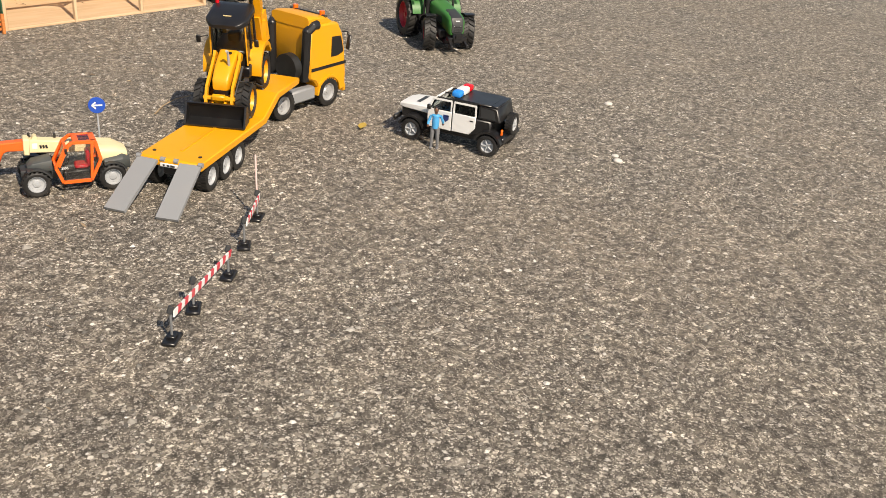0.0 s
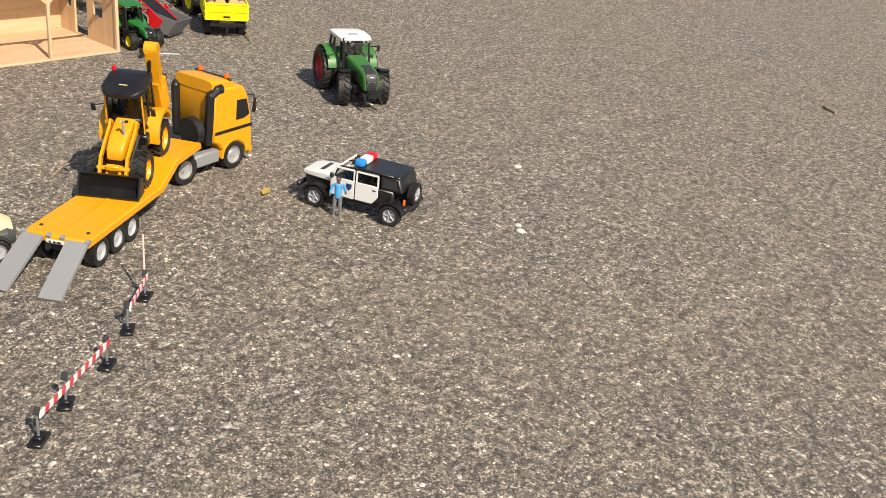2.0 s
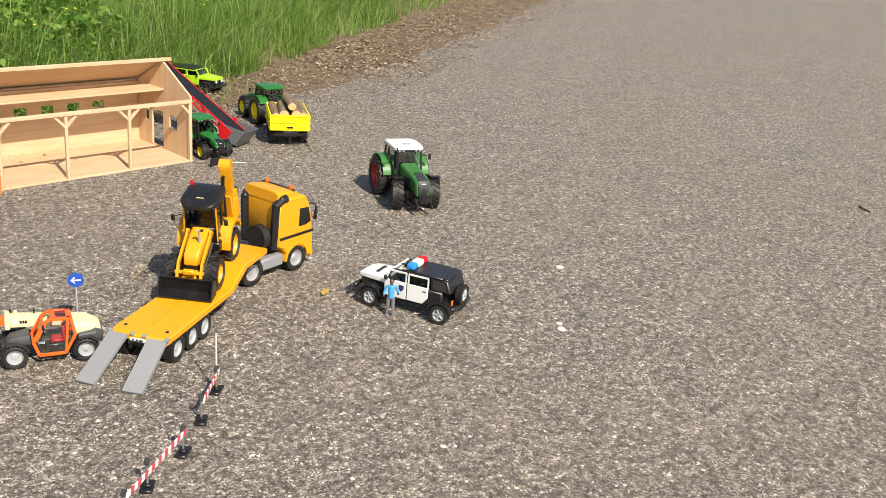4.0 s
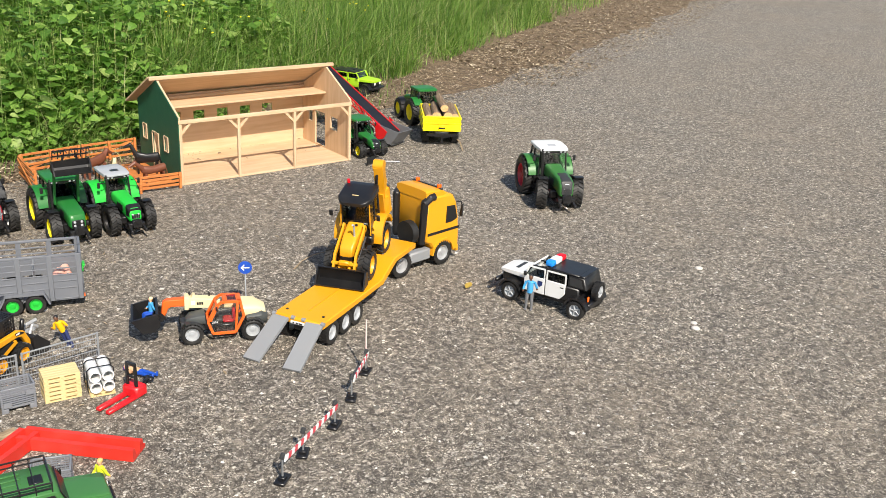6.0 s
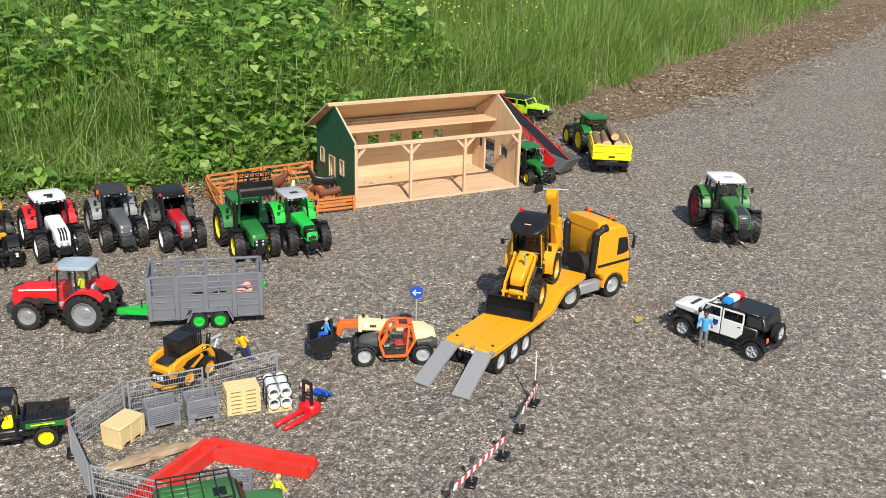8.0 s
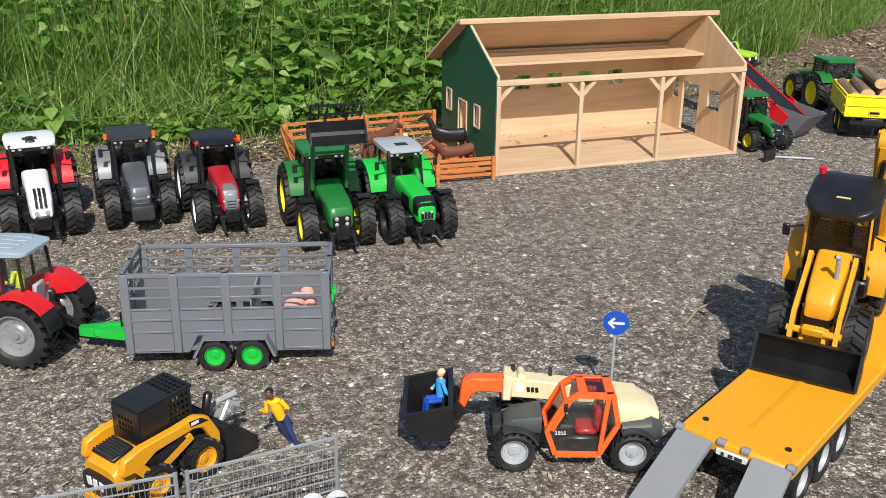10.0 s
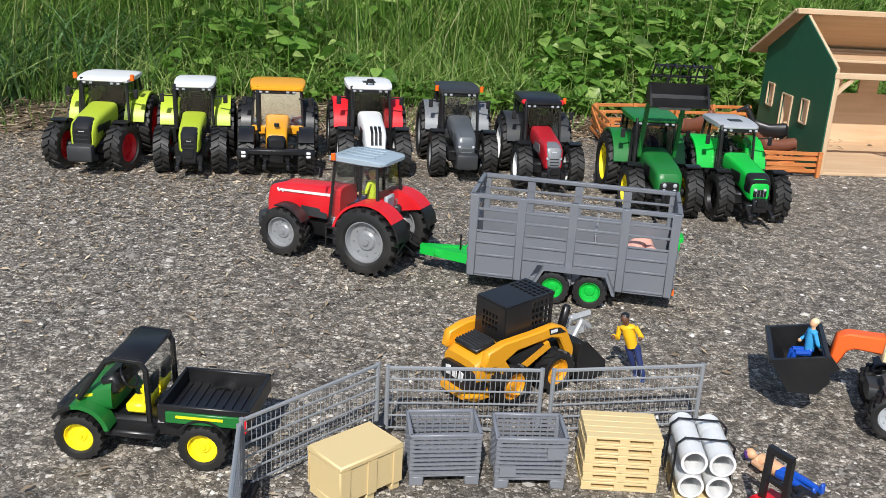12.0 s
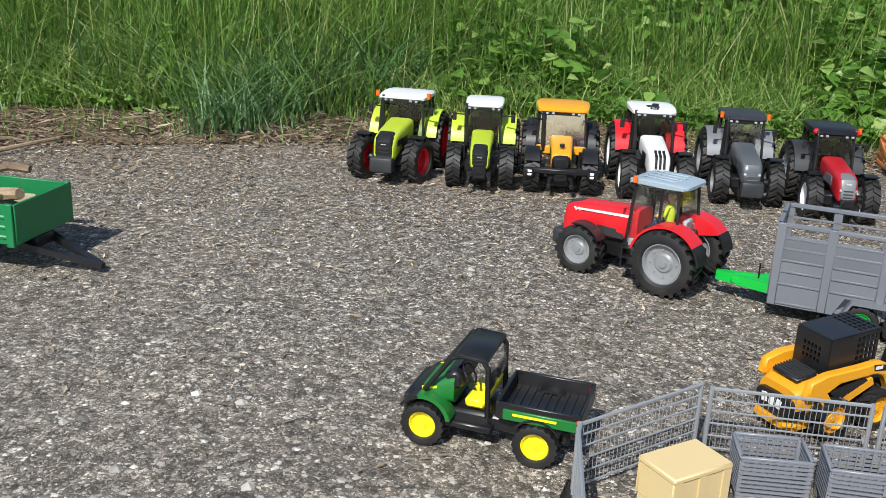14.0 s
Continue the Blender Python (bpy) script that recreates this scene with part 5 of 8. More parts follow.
def cattle_trailer(m):
    o = thing("cattle_trailer", m, "slate grey toy cattle trailer with slatted sides and green wheels", "trailer")
    L, W, Z0, H = 0.262, 0.108, 0.023, 0.134
    hl, hw = L / 2, W / 2
    bm = B(); box(bm, (L, W, 0.006), (0, 0, Z0 + 0.004), bev=0.001)
    part("floor_plate", bm, TRAILER, o)
    for s in (-1, 1):
        # panelled lower side with a wheel arch cut
        bm = B()
        prism(bm, [(-hl, Z0), (-0.075 + 0.02, Z0), (-0.066 + 0.02, Z0 + 0.024), (0.03 + 0.02 - 0.01, Z0 + 0.024), (0.052, Z0), (hl, Z0), (hl, Z0 + 0.062), (-hl, Z0 + 0.062)], s * hw - 0.002, s * hw + 0.002)
        side = part("side_panel", bm, TRAILER, o)
        for z in (Z0 + 0.004, Z0 + 0.030, Z0 + 0.047, Z0 + 0.062):
            for i in range(4):
                a, b = -hl + L * i / 4 + 0.006, -hl + L * (i + 1) / 4 - 0.006
                if z < Z0 + 0.028 and i in (1, 2): continue
                bm = B(); box(bm, (b - a, 0.002, 0.003), ((a + b) / 2, s * (hw + 0.0026), z), bev=0.0006)
                part("moulding", bm, TRAILER, side)
        for z in (Z0 + 0.077, Z0 + 0.091):
            bm = B(); box(bm, (L - 0.004, 0.003, 0.0032), (0, s * hw, z), bev=0.0006)
            part("rail", bm, TRAILER, o)
        bm = B(); box(bm, (L + 0.004, 0.006, 0.006), (0, s * hw, H - 0.003), bev=0.001)
        part("top_rail", bm, TRAILER, o)
        for i in range(5):
            x = -hl + L * i / 4
            bm = B(); box(bm, (0.011, 0.006, H - Z0), (x + (0.004 if i == 0 else -0.004 if i == 4 else 0), s * (hw + 0.0015), (H + Z0) / 2), bev=0.0012)
            part("upright", bm, TRAILER, o)
        bm = B(); prism(bm, [(-0.062, Z0 - 0.001), (-0.050, Z0 + 0.026), (0.032, Z0 + 0.026), (0.046, Z0 - 0.001), (0.042, Z0 - 0.001), (0.030, Z0 + 0.023), (-0.048, Z0 + 0.023), (-0.058, Z0 - 0.001)], s * (hw + 0.001), s * (hw + 0.018))
        part("wheel_arch", bm, TRAILER, o)
        for x in (-0.030, 0.018):
            wheel(o, x, s * (hw + 0.007), 0.0220, 0.017, NEON, 14, road=True)
    for x, nm in ((hl, "front"), (-hl, "rear")):
        for y in (-0.027, 0.027):
            bm = B(); box(bm, (0.004, 0.05, 0.062), (x, y, Z0 + 0.031), bev=0.001)
            for z in (0.012, 0.032, 0.052):
                box(bm, (0.002, 0.044, 0.003), (x + math.copysign(0.003, x), y, Z0 + z))
            part("door_panel" if nm == "rear" else "front_panel", bm, TRAILER, o)
        for z in (Z0 + 0.077, Z0 + 0.091):
            bm = B(); box(bm, (0.003, W, 0.0032), (x, 0, z))
            part("rail", bm, TRAILER, o)
        bm = B(); box(bm, (0.006, W + 0.004, 0.006), (x, 0, H - 0.003), bev=0.001)
        part("top_rail", bm, TRAILER, o)
        bm = B(); box(bm, (0.006, 0.008, H - Z0), (x, 0, (H + Z0) / 2), bev=0.001)
        part("upright", bm, TRAILER, o)
    bm = B(); box(bm, (0.006, 0.022, 0.007), (-hl - 0.006, 0.02, Z0 + 0.07), bev=0.001); box(bm, (0.003, 0.03, 0.012), (-hl - 0.004, 0.02, Z0 + 0.062), bev=0.001)
    part("latch", bm, NEON, o, "bright green latch")
    for s in (-1, 1):
        bm = B(); box(bm, (0.003, 0.016, 0.006), (-hl - 0.003, s * 0.042, Z0 + 0.004))
        part("tail_light", bm, AMBER, o)
    bm = B(); bar(bm, (hl - 0.01, -0.02, 0.030), (hl + 0.075, 0, 0.032), 0.008, 0.013); bar(bm, (hl - 0.01, 0.02, 0.030), (hl + 0.075, 0, 0.032), 0.008, 0.013); box(bm, (0.05, 0.024, 0.010), (hl + 0.03, 0, 0.031), bev=0.002)
    part("drawbar", bm, NEON, o, "bright green drawbar")
    bm = B(); cyl(bm, 0.011, 0.018, (hl + 0.006, -0.024, 0.026), "X", 14)
    part("drawbar_foot", bm, NEON, o)
    bm = B(); rod(bm, (hl + 0.02, 0, 0.034), (hl + 0.02, 0, 0.058), 0.0013)
    part("pin", bm, BLACK, o)
    bm = B()
    for i in range(9):
        y = -0.048 + 0.012 * i
        rod(bm, (-0.03, y, Z0 + 0.006), (-0.03, y, Z0 + 0.07), 0.001, 5)
    rod(bm, (-0.03, -0.05, Z0 + 0.07), (-0.03, 0.05, Z0 + 0.07), 0.0015, 5)
    part("divider_gate", bm, SILVER, o)
    return o


CT = pose(-0.672, -0.666, 0, 0, 0, 163.8)
cattle_trailer(CT)
quadruped("toy_pig", CT @ pose(-0.075, 0.01, 0.030, 0, 0, 70), 0.075, 0.045, PIGPINK, "pink plastic toy pig in the cattle trailer", (0.034, 0, 0.034), (0.046, 0, 0.028), 0.36)
quadruped("toy_pig", CT @ pose(-0.10, -0.025, 0.030, 0, 0, 100), 0.06, 0.040, PIGPINK, "second pink plastic toy pig in the trailer", (0.028, 0, 0.03), (0.038, 0, 0.025), 0.36)


# ---- truck, low loader and backhoe ----
def truck(m):
    o = thing("toy_truck", m, "amber yellow toy tractor truck with black air intake stack", "truck")
    for s in (-1, 1):
        wheel(o, 0, s * 0.052, 0.0335, 0.024, SILVER, 22, road=True)
        wheel(o, -0.149, s * 0.050, 0.0335, 0.030, SILVER, 22, road=True)
    bm = B(); box(bm, (0.25, 0.05, 0.02), (-0.085, 0, 0.045), bev=0.003)
    part("chassis", bm, DARK, o)
    bm = B()
    prism(bm, [(0.060, 0.030), (0.060, 0.075), (0.055, 0.125), (0.046, 0.165), (0.030, 0.192), (-0.062, 0.196), (-0.066, 0.075), (-0.045, 0.066), (-0.036, 0.05), (0.034, 0.05), (0.040, 0.03)], -0.062, 0.062, 0.004)
    cab = part("cab", bm, YELLOW, o)
    bm = B(); loft(bm, [(0.018, 0.05, 0.19, 0.196, 5), (0.0, 0.056, 0.188, 0.208, 5), (-0.05, 0.057, 0.188, 0.216, 5), (-0.064, 0.056, 0.188, 0.214, 5)], 16)
    part("roof_fairing", bm, YELLOW, cab)
    for s in (-1, 1):
        bm = B(); prism(bm, [(0.048, 0.122), (0.038, 0.160), (0.008, 0.162), (0.006, 0.116), (0.030, 0.116)], s * 0.0615, s * 0.0635)
        part("side_window", bm, BLACK, cab, "black door window")
        bm = B(); prism(bm, [(0.058, 0.092), (0.058, 0.099), (-0.06, 0.099), (-0.06, 0.092)], s * 0.0618, s * 0.0632)
        part("side_stripe", bm, BLACK, cab)
        bm = B(); arch(bm, 0.036, 0.041, 0, 180, s * 0.040, s * 0.065, 0, 0.034, 10)
        part("wheel_arch", bm, YELLOW, o)
        bm = B(); tube(bm, [(-0.068, s * 0.048, 0.07), (-0.066, s * 0.053, 0.182), (-0.050, s * 0.056, 0.194), (-0.036, s * 0.057, 0.195)], 0.0105, 8)
        part("air_intake", bm, BLACK, o)
        bm = B(); tube(bm, [(0.044, s * 0.061, 0.168), (0.058, s * 0.066, 0.166), (0.060, s * 0.068, 0.150)], 0.0018); box(bm, (0.005, 0.011, 0.034), (0.060, s * 0.068, 0.142), (0, 12, 0), bev=0.002)
        part("mirror", bm, BLACK, o)
        bm = B(); box(bm, (0.075, 0.024, 0.03), (-0.082, s * 0.05, 0.042), bev=0.004)
        part("fuel_tank", bm, RAMPGREY, o)
        bm = B(); ball(bm, 0.008, (0.060, s * 0.045, 0.055), (0.4, 1, 0.8), 8)
        part("headlight", bm, LAMP, cab)
        bm = B(); cyl(bm, 0.006, 0.012, (-0.002, s * 0.04, 0.212), "Z", 10)
        part("beacon", bm, AMBER, cab)
    bm = B(); prism(bm, [(0.0585, 0.112), (0.049, 0.160), (0.047, 0.160), (0.0565, 0.112)], -0.053, 0.053)
    part("windscreen", bm, BLACK, cab)
    bm = B(); box(bm, (0.008, 0.11, 0.006), (-0.004, 0, 0.208), bev=0.002)
    part("light_bar", bm, BLACK, cab)
    bm = B(); box(bm, (0.012, 0.118, 0.018), (0.060, 0, 0.032), bev=0.003)
    part("bumper", bm, YELLOW, o)
    for z in (0.052, 0.068, 0.082):
        bm = B(); box(bm, (0.004, 0.112, 0.005), (0.061, 0, z), bev=0.001)
        part("grille_bar", bm, YELLOW, o)
    bm = B(); cyl(bm, 0.022, 0.008, (-0.145, 0, 0.062), "Z", 18)
    part("fifth_wheel", bm, DARK, o)
    bm = B(); cyl(bm, 0.031, 0.02, (-0.10, -0.03, 0.105), "X", 20)
    part("spare_wheel", bm, RUBBER, o)
    return o


truck(pose(0.303, -0.912, 0, 0, 0, 8))


def low_loader(m):
    o = thing("low_loader_trailer", m, "amber yellow toy low-loader trailer with grey ramps down", "trailer")
    W = 0.124
    bm = B()
    prism(bm, [(0, 0.052), (0, 0.064), (0.006, 0.067), (0.275, 0.067), (0.345, 0.100), (0.465, 0.100), (0.465, 0.086), (0.355, 0.086), (0.285, 0.052)], -W / 2, W / 2, 0.002)
    part("deck", bm, YELLOW, o)
    bm = B(); box(bm, (0.15, 0.006, 0.002), (0.12, 0, 0.0675))
    part("deck_groove", bm, YELLOW, o)
    bm = B(); box(bm, (0.30, 0.05, 0.03), (0.17, 0, 0.042), bev=0.003)
    part("frame", bm, DARK, o)
    for x in (0.045, 0.105, 0.158):
        for s in (-1, 1):
            wheel(o, x, s * (W / 2 - 0.012), 0.028, 0.022, LGREY, 20, road=True)
    bm = B(); box(bm, (0.003, 0.034, 0.007), (-0.002, 0, 0.056), bev=0.0008)
    part("number_plate", bm, WHITE, o)
    bm = B()
    for i, w in enumerate((0.004, 0.006, 0.010)):
        box(bm, (0.001, w * 0.8, 0.0034), (-0.0038, 0.009 - i * 0.0085, 0.056))
    part("plate_bar", bm, DARK, o)
    for s in (-1, 1):
        bm = B()
        a, b = Vector((0.0, s * 0.0415, 0.062)), Vector((-0.106, s * 0.049, 0.004))
        bar(bm, a, b, 0.040, 0.006)
        part("ramp", bm, RAMPGREY, o, "grey loading ramp")
        for q in (0.013, 0.060):
            bm = B(); cyl(bm, 0.0045, 0.008, (0.002, s * q, 0.065), "Y", 10)
            part("ramp_hinge", bm, RAMPGREY, o)
        bm = B(); cyl(bm, 0.0035, 0.002, (0.03, s * 0.045, 0.0675), "Z", 8)
        part("lashing_ring", bm, BLACK, o)
    return o


LL = pose(-0.249, -1.190, 0, 0, 0, 29)
low_loader(LL)


def backhoe(m):
    """Origin under the front axle, x towards the loader bucket."""
    o = thing("toy_backhoe_loader", m, "yellow toy backhoe loader with black bucket on the trailer", "backhoe loader")
    tilt = 9
    for s in (-1, 1):
        wheel(o, 0, s * 0.047, 0.041, 0.034, YELLOW, 16)
        wheel(o, -0.125, s * 0.050, 0.046, 0.034, YELLOW, 18)
    bm = B(); loft(bm, [(0.02, 0.018, 0.03, 0.06), (-0.06, 0.022, 0.035, 0.08), (-0.15, 0.028, 0.05, 0.10), (-0.175, 0.026, 0.055, 0.10)], 12)
    part("chassis", bm, DARK, o)
    bm = B(); loft(bm, [(0.030, 0.0165, 0.078, 0.094, 6), (0.024, 0.0185, 0.074, 0.104, 7), (-0.004, 0.0205, 0.066, 0.117, 8), (-0.040, 0.0225, 0.062, 0.126, 8), (-0.064, 0.0235, 0.06, 0.129, 8)], 20)
    hood_ob = part("bonnet", bm, YELLOW, o)
    bm = B(); cyl(bm, 0.004, 0.003, (-0.050, 0.006, 0.1285), "Z", 10)
    part("filler_cap", bm, BLACK, hood_ob)
    bm = B(); loft(bm, [(0.031, 0.016, 0.060, 0.078, 5), (0.016, 0.019, 0.056, 0.080, 5)], 14)
    part("grille", bm, BLACK, hood_ob)
    bm = B(); loft(bm, [(0.046, 0.015, 0.044, 0.060, 5), (0.034, 0.020, 0.040, 0.066, 5), (0.012, 0.020, 0.040, 0.064, 5)], 14)
    for q in (-0.012, 0.012):
        bar(bm, (0.030, q, 0.062), (0.054, q * 1.2, 0.050), 0.005, 0.010)
    part("front_casting", bm, YELLOW, o)
    bm = B(); rod(bm, (-0.012, 0.012, 0.11), (-0.012, 0.012, 0.152), 0.003, 8); rod(bm, (-0.012, 0.012, 0.152), (-0.004, 0.012, 0.158), 0.003, 8)
    part("exhaust", bm, SILVER, o)
    x0, x1, zb, zt = -0.062, -0.145, 0.10, 0.194
    bm = B(); box(bm, (0.085, 0.078, 0.04), (-0.106, 0, 0.108), bev=0.004)
    cab = part("cab_base", bm, BLACK, o)
    for s in (-1, 1):
        for xa, xb in ((x0, x0 - 0.008), (-0.105, -0.105), (x1, x1 + 0.004)):
            bm = B(); rod(bm, (xa, s * 0.040, zb), (xb, s * 0.038, zt), 0.0032, 6)
            part("pillar", bm, BLACK, cab)
        bm = B(); prism(bm, [(x0, zb + 0.01), (x0 - 0.008, zt), (x1 + 0.004, zt), (x1, zb + 0.01)], s * 0.0385, s * 0.0393)
        w = part("window", bm, GLASS, cab); w.visible_shadow = False
        bm = B(); arch(bm, 0.047, 0.056, 0, 165, s * 0.034, s * 0.068, -0.125, 0.064, 10)
        part("mudguard", bm, YELLOW, o)
        bm = B(); bar(bm, (-0.056, s * 0.029, 0.116), (-0.044, s * 0.029, 0.128), 0.006, 0.014); bar(bm, (-0.050, s * 0.029, 0.122), (0.034, s * 0.029, 0.084), 0.006, 0.010); bar(bm, (0.030, s * 0.029, 0.088), (0.058, s * 0.029, 0.046), 0.006, 0.010)
        part("loader_arm", bm, YELLOW, o)
        bm = B(); rod(bm, (-0.036, s * 0.035, 0.104), (0.000, s * 0.035, 0.088), 0.0032, 8); rod(bm, (0.000, s * 0.035, 0.088), (0.036, s * 0.033, 0.070), 0.0018, 8)
        part("ram", bm, DARK, o)
        bm = B(); tube(bm, [(x0 - 0.004, s * 0.046, 0.16), (x0 + 0.006, s * 0.062, 0.16)], 0.0013); box(bm, (0.005, 0.010, 0.018), (x0 + 0.006, s * 0.066, 0.155), bev=0.0015)
        part("mirror", bm, BLACK, o)
    bm = B(); prism(bm, [(x0 + 0.0005, zb + 0.012), (x0 - 0.0075, zt), (x0 - 0.0085, zt), (x0 - 0.0005, zb + 0.012)], -0.039, 0.039)
    w = part("windscreen", bm, GLASS, cab); w.visible_shadow = False
    bm = B(); box(bm, (0.025, 0.03, 0.04), (-0.12, 0, 0.13), bev=0.004)
    part("seat", bm, DARK, cab)
    bm = B(); loft(bm, [(x0 + 0.020, 0.027, zt - 0.003, zt + 0.006, 6), (x0 + 0.013, 0.037, zt - 0.004, zt + 0.009, 7), (x0 - 0.004, 0.047, zt - 0.004, zt + 0.012, 8), (x1 + 0.016, 0.048, zt - 0.003, zt + 0.013, 8), (x1 - 0.002, 0.042, zt - 0.002, zt + 0.012, 7), (x1 - 0.008, 0.034, zt - 0.001, zt + 0.009, 6)], 20)
    rf = part("roof", bm, BLACK, cab)
    bm = B(); box(bm, (0.003, 0.018, 0.001), (x0 - 0.012, 0, zt + 0.0132))
    part("roof_badge", bm, TAN, rf)
    bm = B(); cyl(bm, 0.0045, 0.010, (x1 + 0.006, -0.040, zt + 0.016), "Z", 10)
    part("beacon", bm, REDLAMP, rf)
    for s in (-1, 1):
        bm = B(); bar(bm, (x0 + 0.004, s * 0.042, zb - 0.004), (x0 - 0.004, s * 0.040, zt - 0.006), 0.003, 0.003)
        part("door_frame", bm, YELLOW, cab)
        bm = B(); box(bm, (0.03, 0.022, 0.026), (-0.070, s * 0.036, 0.078), bev=0.003)
        part("step_box", bm, BLACK, o)
    bm = B(); box(bm, (0.012, 0.03, 0.012), (0.048, 0, 0.07), bev=0.002); cyl(bm, 0.005, 0.07, (0.045, 0, 0.066), "Y", 8)
    part("bucket_linkage", bm, YELLOW, o)
    bm = B()
    prism(bm, [(0.058, 0.022), (0.058, 0.060), (0.066, 0.066), (0.072, 0.066), (0.066, 0.056), (0.066, 0.028), (0.100, 0.028), (0.100, 0.025)], -0.066, 0.066)
    for y in (-0.066, 0.066):
        prism(bm, [(0.060, 0.022), (0.060, 0.062), (0.072, 0.066), (0.100, 0.026)], y - 0.002, y + 0.002)
    part("bucket", bm, BLACK, o)
    # folded digging arm behind the cab
    bm = B(); box(bm, (0.02, 0.09, 0.05), (-0.185, 0, 0.085), bev=0.003)
    part("slew_frame", bm, YELLOW, o)
    bm = B(); bar(bm, (-0.196, 0.038, 0.085), (-0.186, 0.036, 0.165), 0.030, 0.040); bar(bm, (-0.188, 0.036, 0.150), (-0.172, 0.038, 0.250), 0.026, 0.034); cyl(bm, 0.016, 0.028, (-0.172, 0.038, 0.250), "Y", 14)
    part("boom", bm, YELLOW, o)
    bm = B(); bar(bm, (-0.180, 0.030, 0.252), (-0.218, 0.030, 0.165), 0.022, 0.024)
    part("dipper", bm, YELLOW, o)
    bm = B(); rod(bm, (-0.166, 0.026, 0.150), (-0.154, 0.036, 0.228), 0.004, 8)
    part("boom_ram", bm, BLACK, o)
    bm = B(); prism(bm, [(-0.210, 0.165), (-0.231, 0.16), (-0.234, 0.13), (-0.211, 0.125)], 0.012, 0.048, 0.002)
    part("digging_bucket", bm, BLACK, o)
    for s in (-1, 1):
        bm = B(); bar(bm, (-0.186, s * 0.046, 0.075), (-0.182, s * 0.05, 0.15), 0.012, 0.012)
        part("stabiliser", bm, YELLOW, o)
    return o


backhoe(LL @ pose(0.268, 0.016, 0.0675, 0, 0, 190) @ pose(0, 0, 0, 0, 13, 0) @ Matrix.Diagonal((0.88, 0.88, 0.88, 1)))

# ---- police car and figure ----
def rugged_car(m, label, body, bonnet, door, roofm, rim, L=0.184, police=False, name="toy_off_road_car"):
    o = thing(name, m, label, "car", "toy cars")
    r = 0.0262
    for s in (-1, 1):
        wheel(o, 0, s * 0.052, r, 0.021, rim, 20, road=True, style="spoke")
        wheel(o, -L, s * 0.052, r, 0.021, rim, 20, road=True, style="spoke")
    bm = B(); box(bm, (L + 0.06, 0.075, 0.02), (-L / 2, 0, 0.034), bev=0.004)
    part("chassis", bm, BLACK, o)
    bm = B(); box(bm, (0.075, 0.073, 0.034), (0.002, 0, 0.060), bev=0.005); 
    part("engine_bay", bm, body, o)
    bm = B(); loft(bm, [(0.044, 0.036, 0.070, 0.079, 5), (0.030, 0.041, 0.068, 0.083, 6), (-0.040, 0.045, 0.066, 0.087, 7)], 16)
    part("bonnet", bm, bonnet, o)
    bm = B(); box(bm, (L - 0.035, 0.092, 0.042), (-0.035 - (L - 0.035) / 2, 0, 0.060), bev=0.004)
    part("tub", bm, body, o)
    for s in (-1, 1):
        for k, (a, b) in enumerate(((-0.036, -0.098), (-0.101, -0.160))):
            bm = B(); prism(bm, [(a, 0.040), (a, 0.085), (b, 0.085), (b, 0.058 if k else 0.040), (b + (0.014 if k else 0), 0.040)], s * 0.0485 - 0.0015, s * 0.0485 + 0.0015, 0.0012)
            d = part("door", bm, door, o)
            bm = B()
            for p, q in (((a - 0.002, 0.083), (a - (0.014 if k == 0 else 0.002), 0.110)), ((a - (0.014 if k == 0 else 0.002), 0.110), (b + 0.002, 0.110)), ((b + 0.002, 0.110), (b + 0.002, 0.083))):
                bar(bm, (p[0], s * 0.047, p[1]), (q[0], s * 0.0455, q[1]), 0.003, 0.004)
            part("window_frame", bm, door, d)
            bm = B(); prism(bm, [(a - 0.003, 0.084), (a - (0.014 if k == 0 else 0.003), 0.108), (b + 0.003, 0.108), (b + 0.003, 0.084)], s * 0.0455, s * 0.0462)
            w = part("window", bm, GLASS, d); w.visible_shadow = False
            bm = B(); box(bm, (0.009, 0.002, 0.003), (b + 0.010, s * 0.0498, 0.074), bev=0.0006)
            part("door_handle", bm, BLACK, d)
        if police:
            bm = B(); prism(bm, [(-0.078, 0.076), (-0.092, 0.076), (-0.092, 0.066), (-0.085, 0.059), (-0.078, 0.066)], s * 0.0500, s * 0.0508)
            part("badge", bm, NAVY, o)
        for x in (0.0, -L):
            bm = B(); arch(bm, r + 0.004, r + 0.009, 15, 165, s * 0.036, s * 0.063, x, r, 10)
            part("mudguard", bm, BLACK if police else body, o)
        bm = B(); tube(bm, [(-0.038, s * 0.044, 0.084), (-0.056, s * 0.042, 0.112), (-0.156, s * 0.042, 0.114)], 0.0026)
        part("roll_bar", bm, body if police else BLACK, o)
        bm = B(); ball(bm, 0.008, (0.042, s * 0.024, 0.062), (0.35, 1, 1), 9)
        part("headlight", bm, LAMP, o)
        bm = B(); box(bm, (0.004, 0.008, 0.014), (-L - 0.027, s * 0.042, 0.06), bev=0.001)
        part("tail_light", bm, AMBER, o)
        bm = B(); box(bm, (0.01, 0.006, 0.012), (-0.042, s * 0.056, 0.09), bev=0.002)
        part("mirror", bm, BLACK, o)
    bm = B(); prism(bm, [(-0.036, 0.084), (-0.054, 0.112), (-0.056, 0.112), (-0.038, 0.084)], -0.042, 0.042)
    w = part("windscreen", bm, CLEAR, o); w.visible_shadow = False
    bm = B(); tube(bm, [(-0.037, -0.042, 0.084), (-0.055, -0.042, 0.113), (-0.055, 0.042, 0.113), (-0.037, 0.042, 0.084)], 0.0028, 8)
    part("screen_frame", bm, door, o)
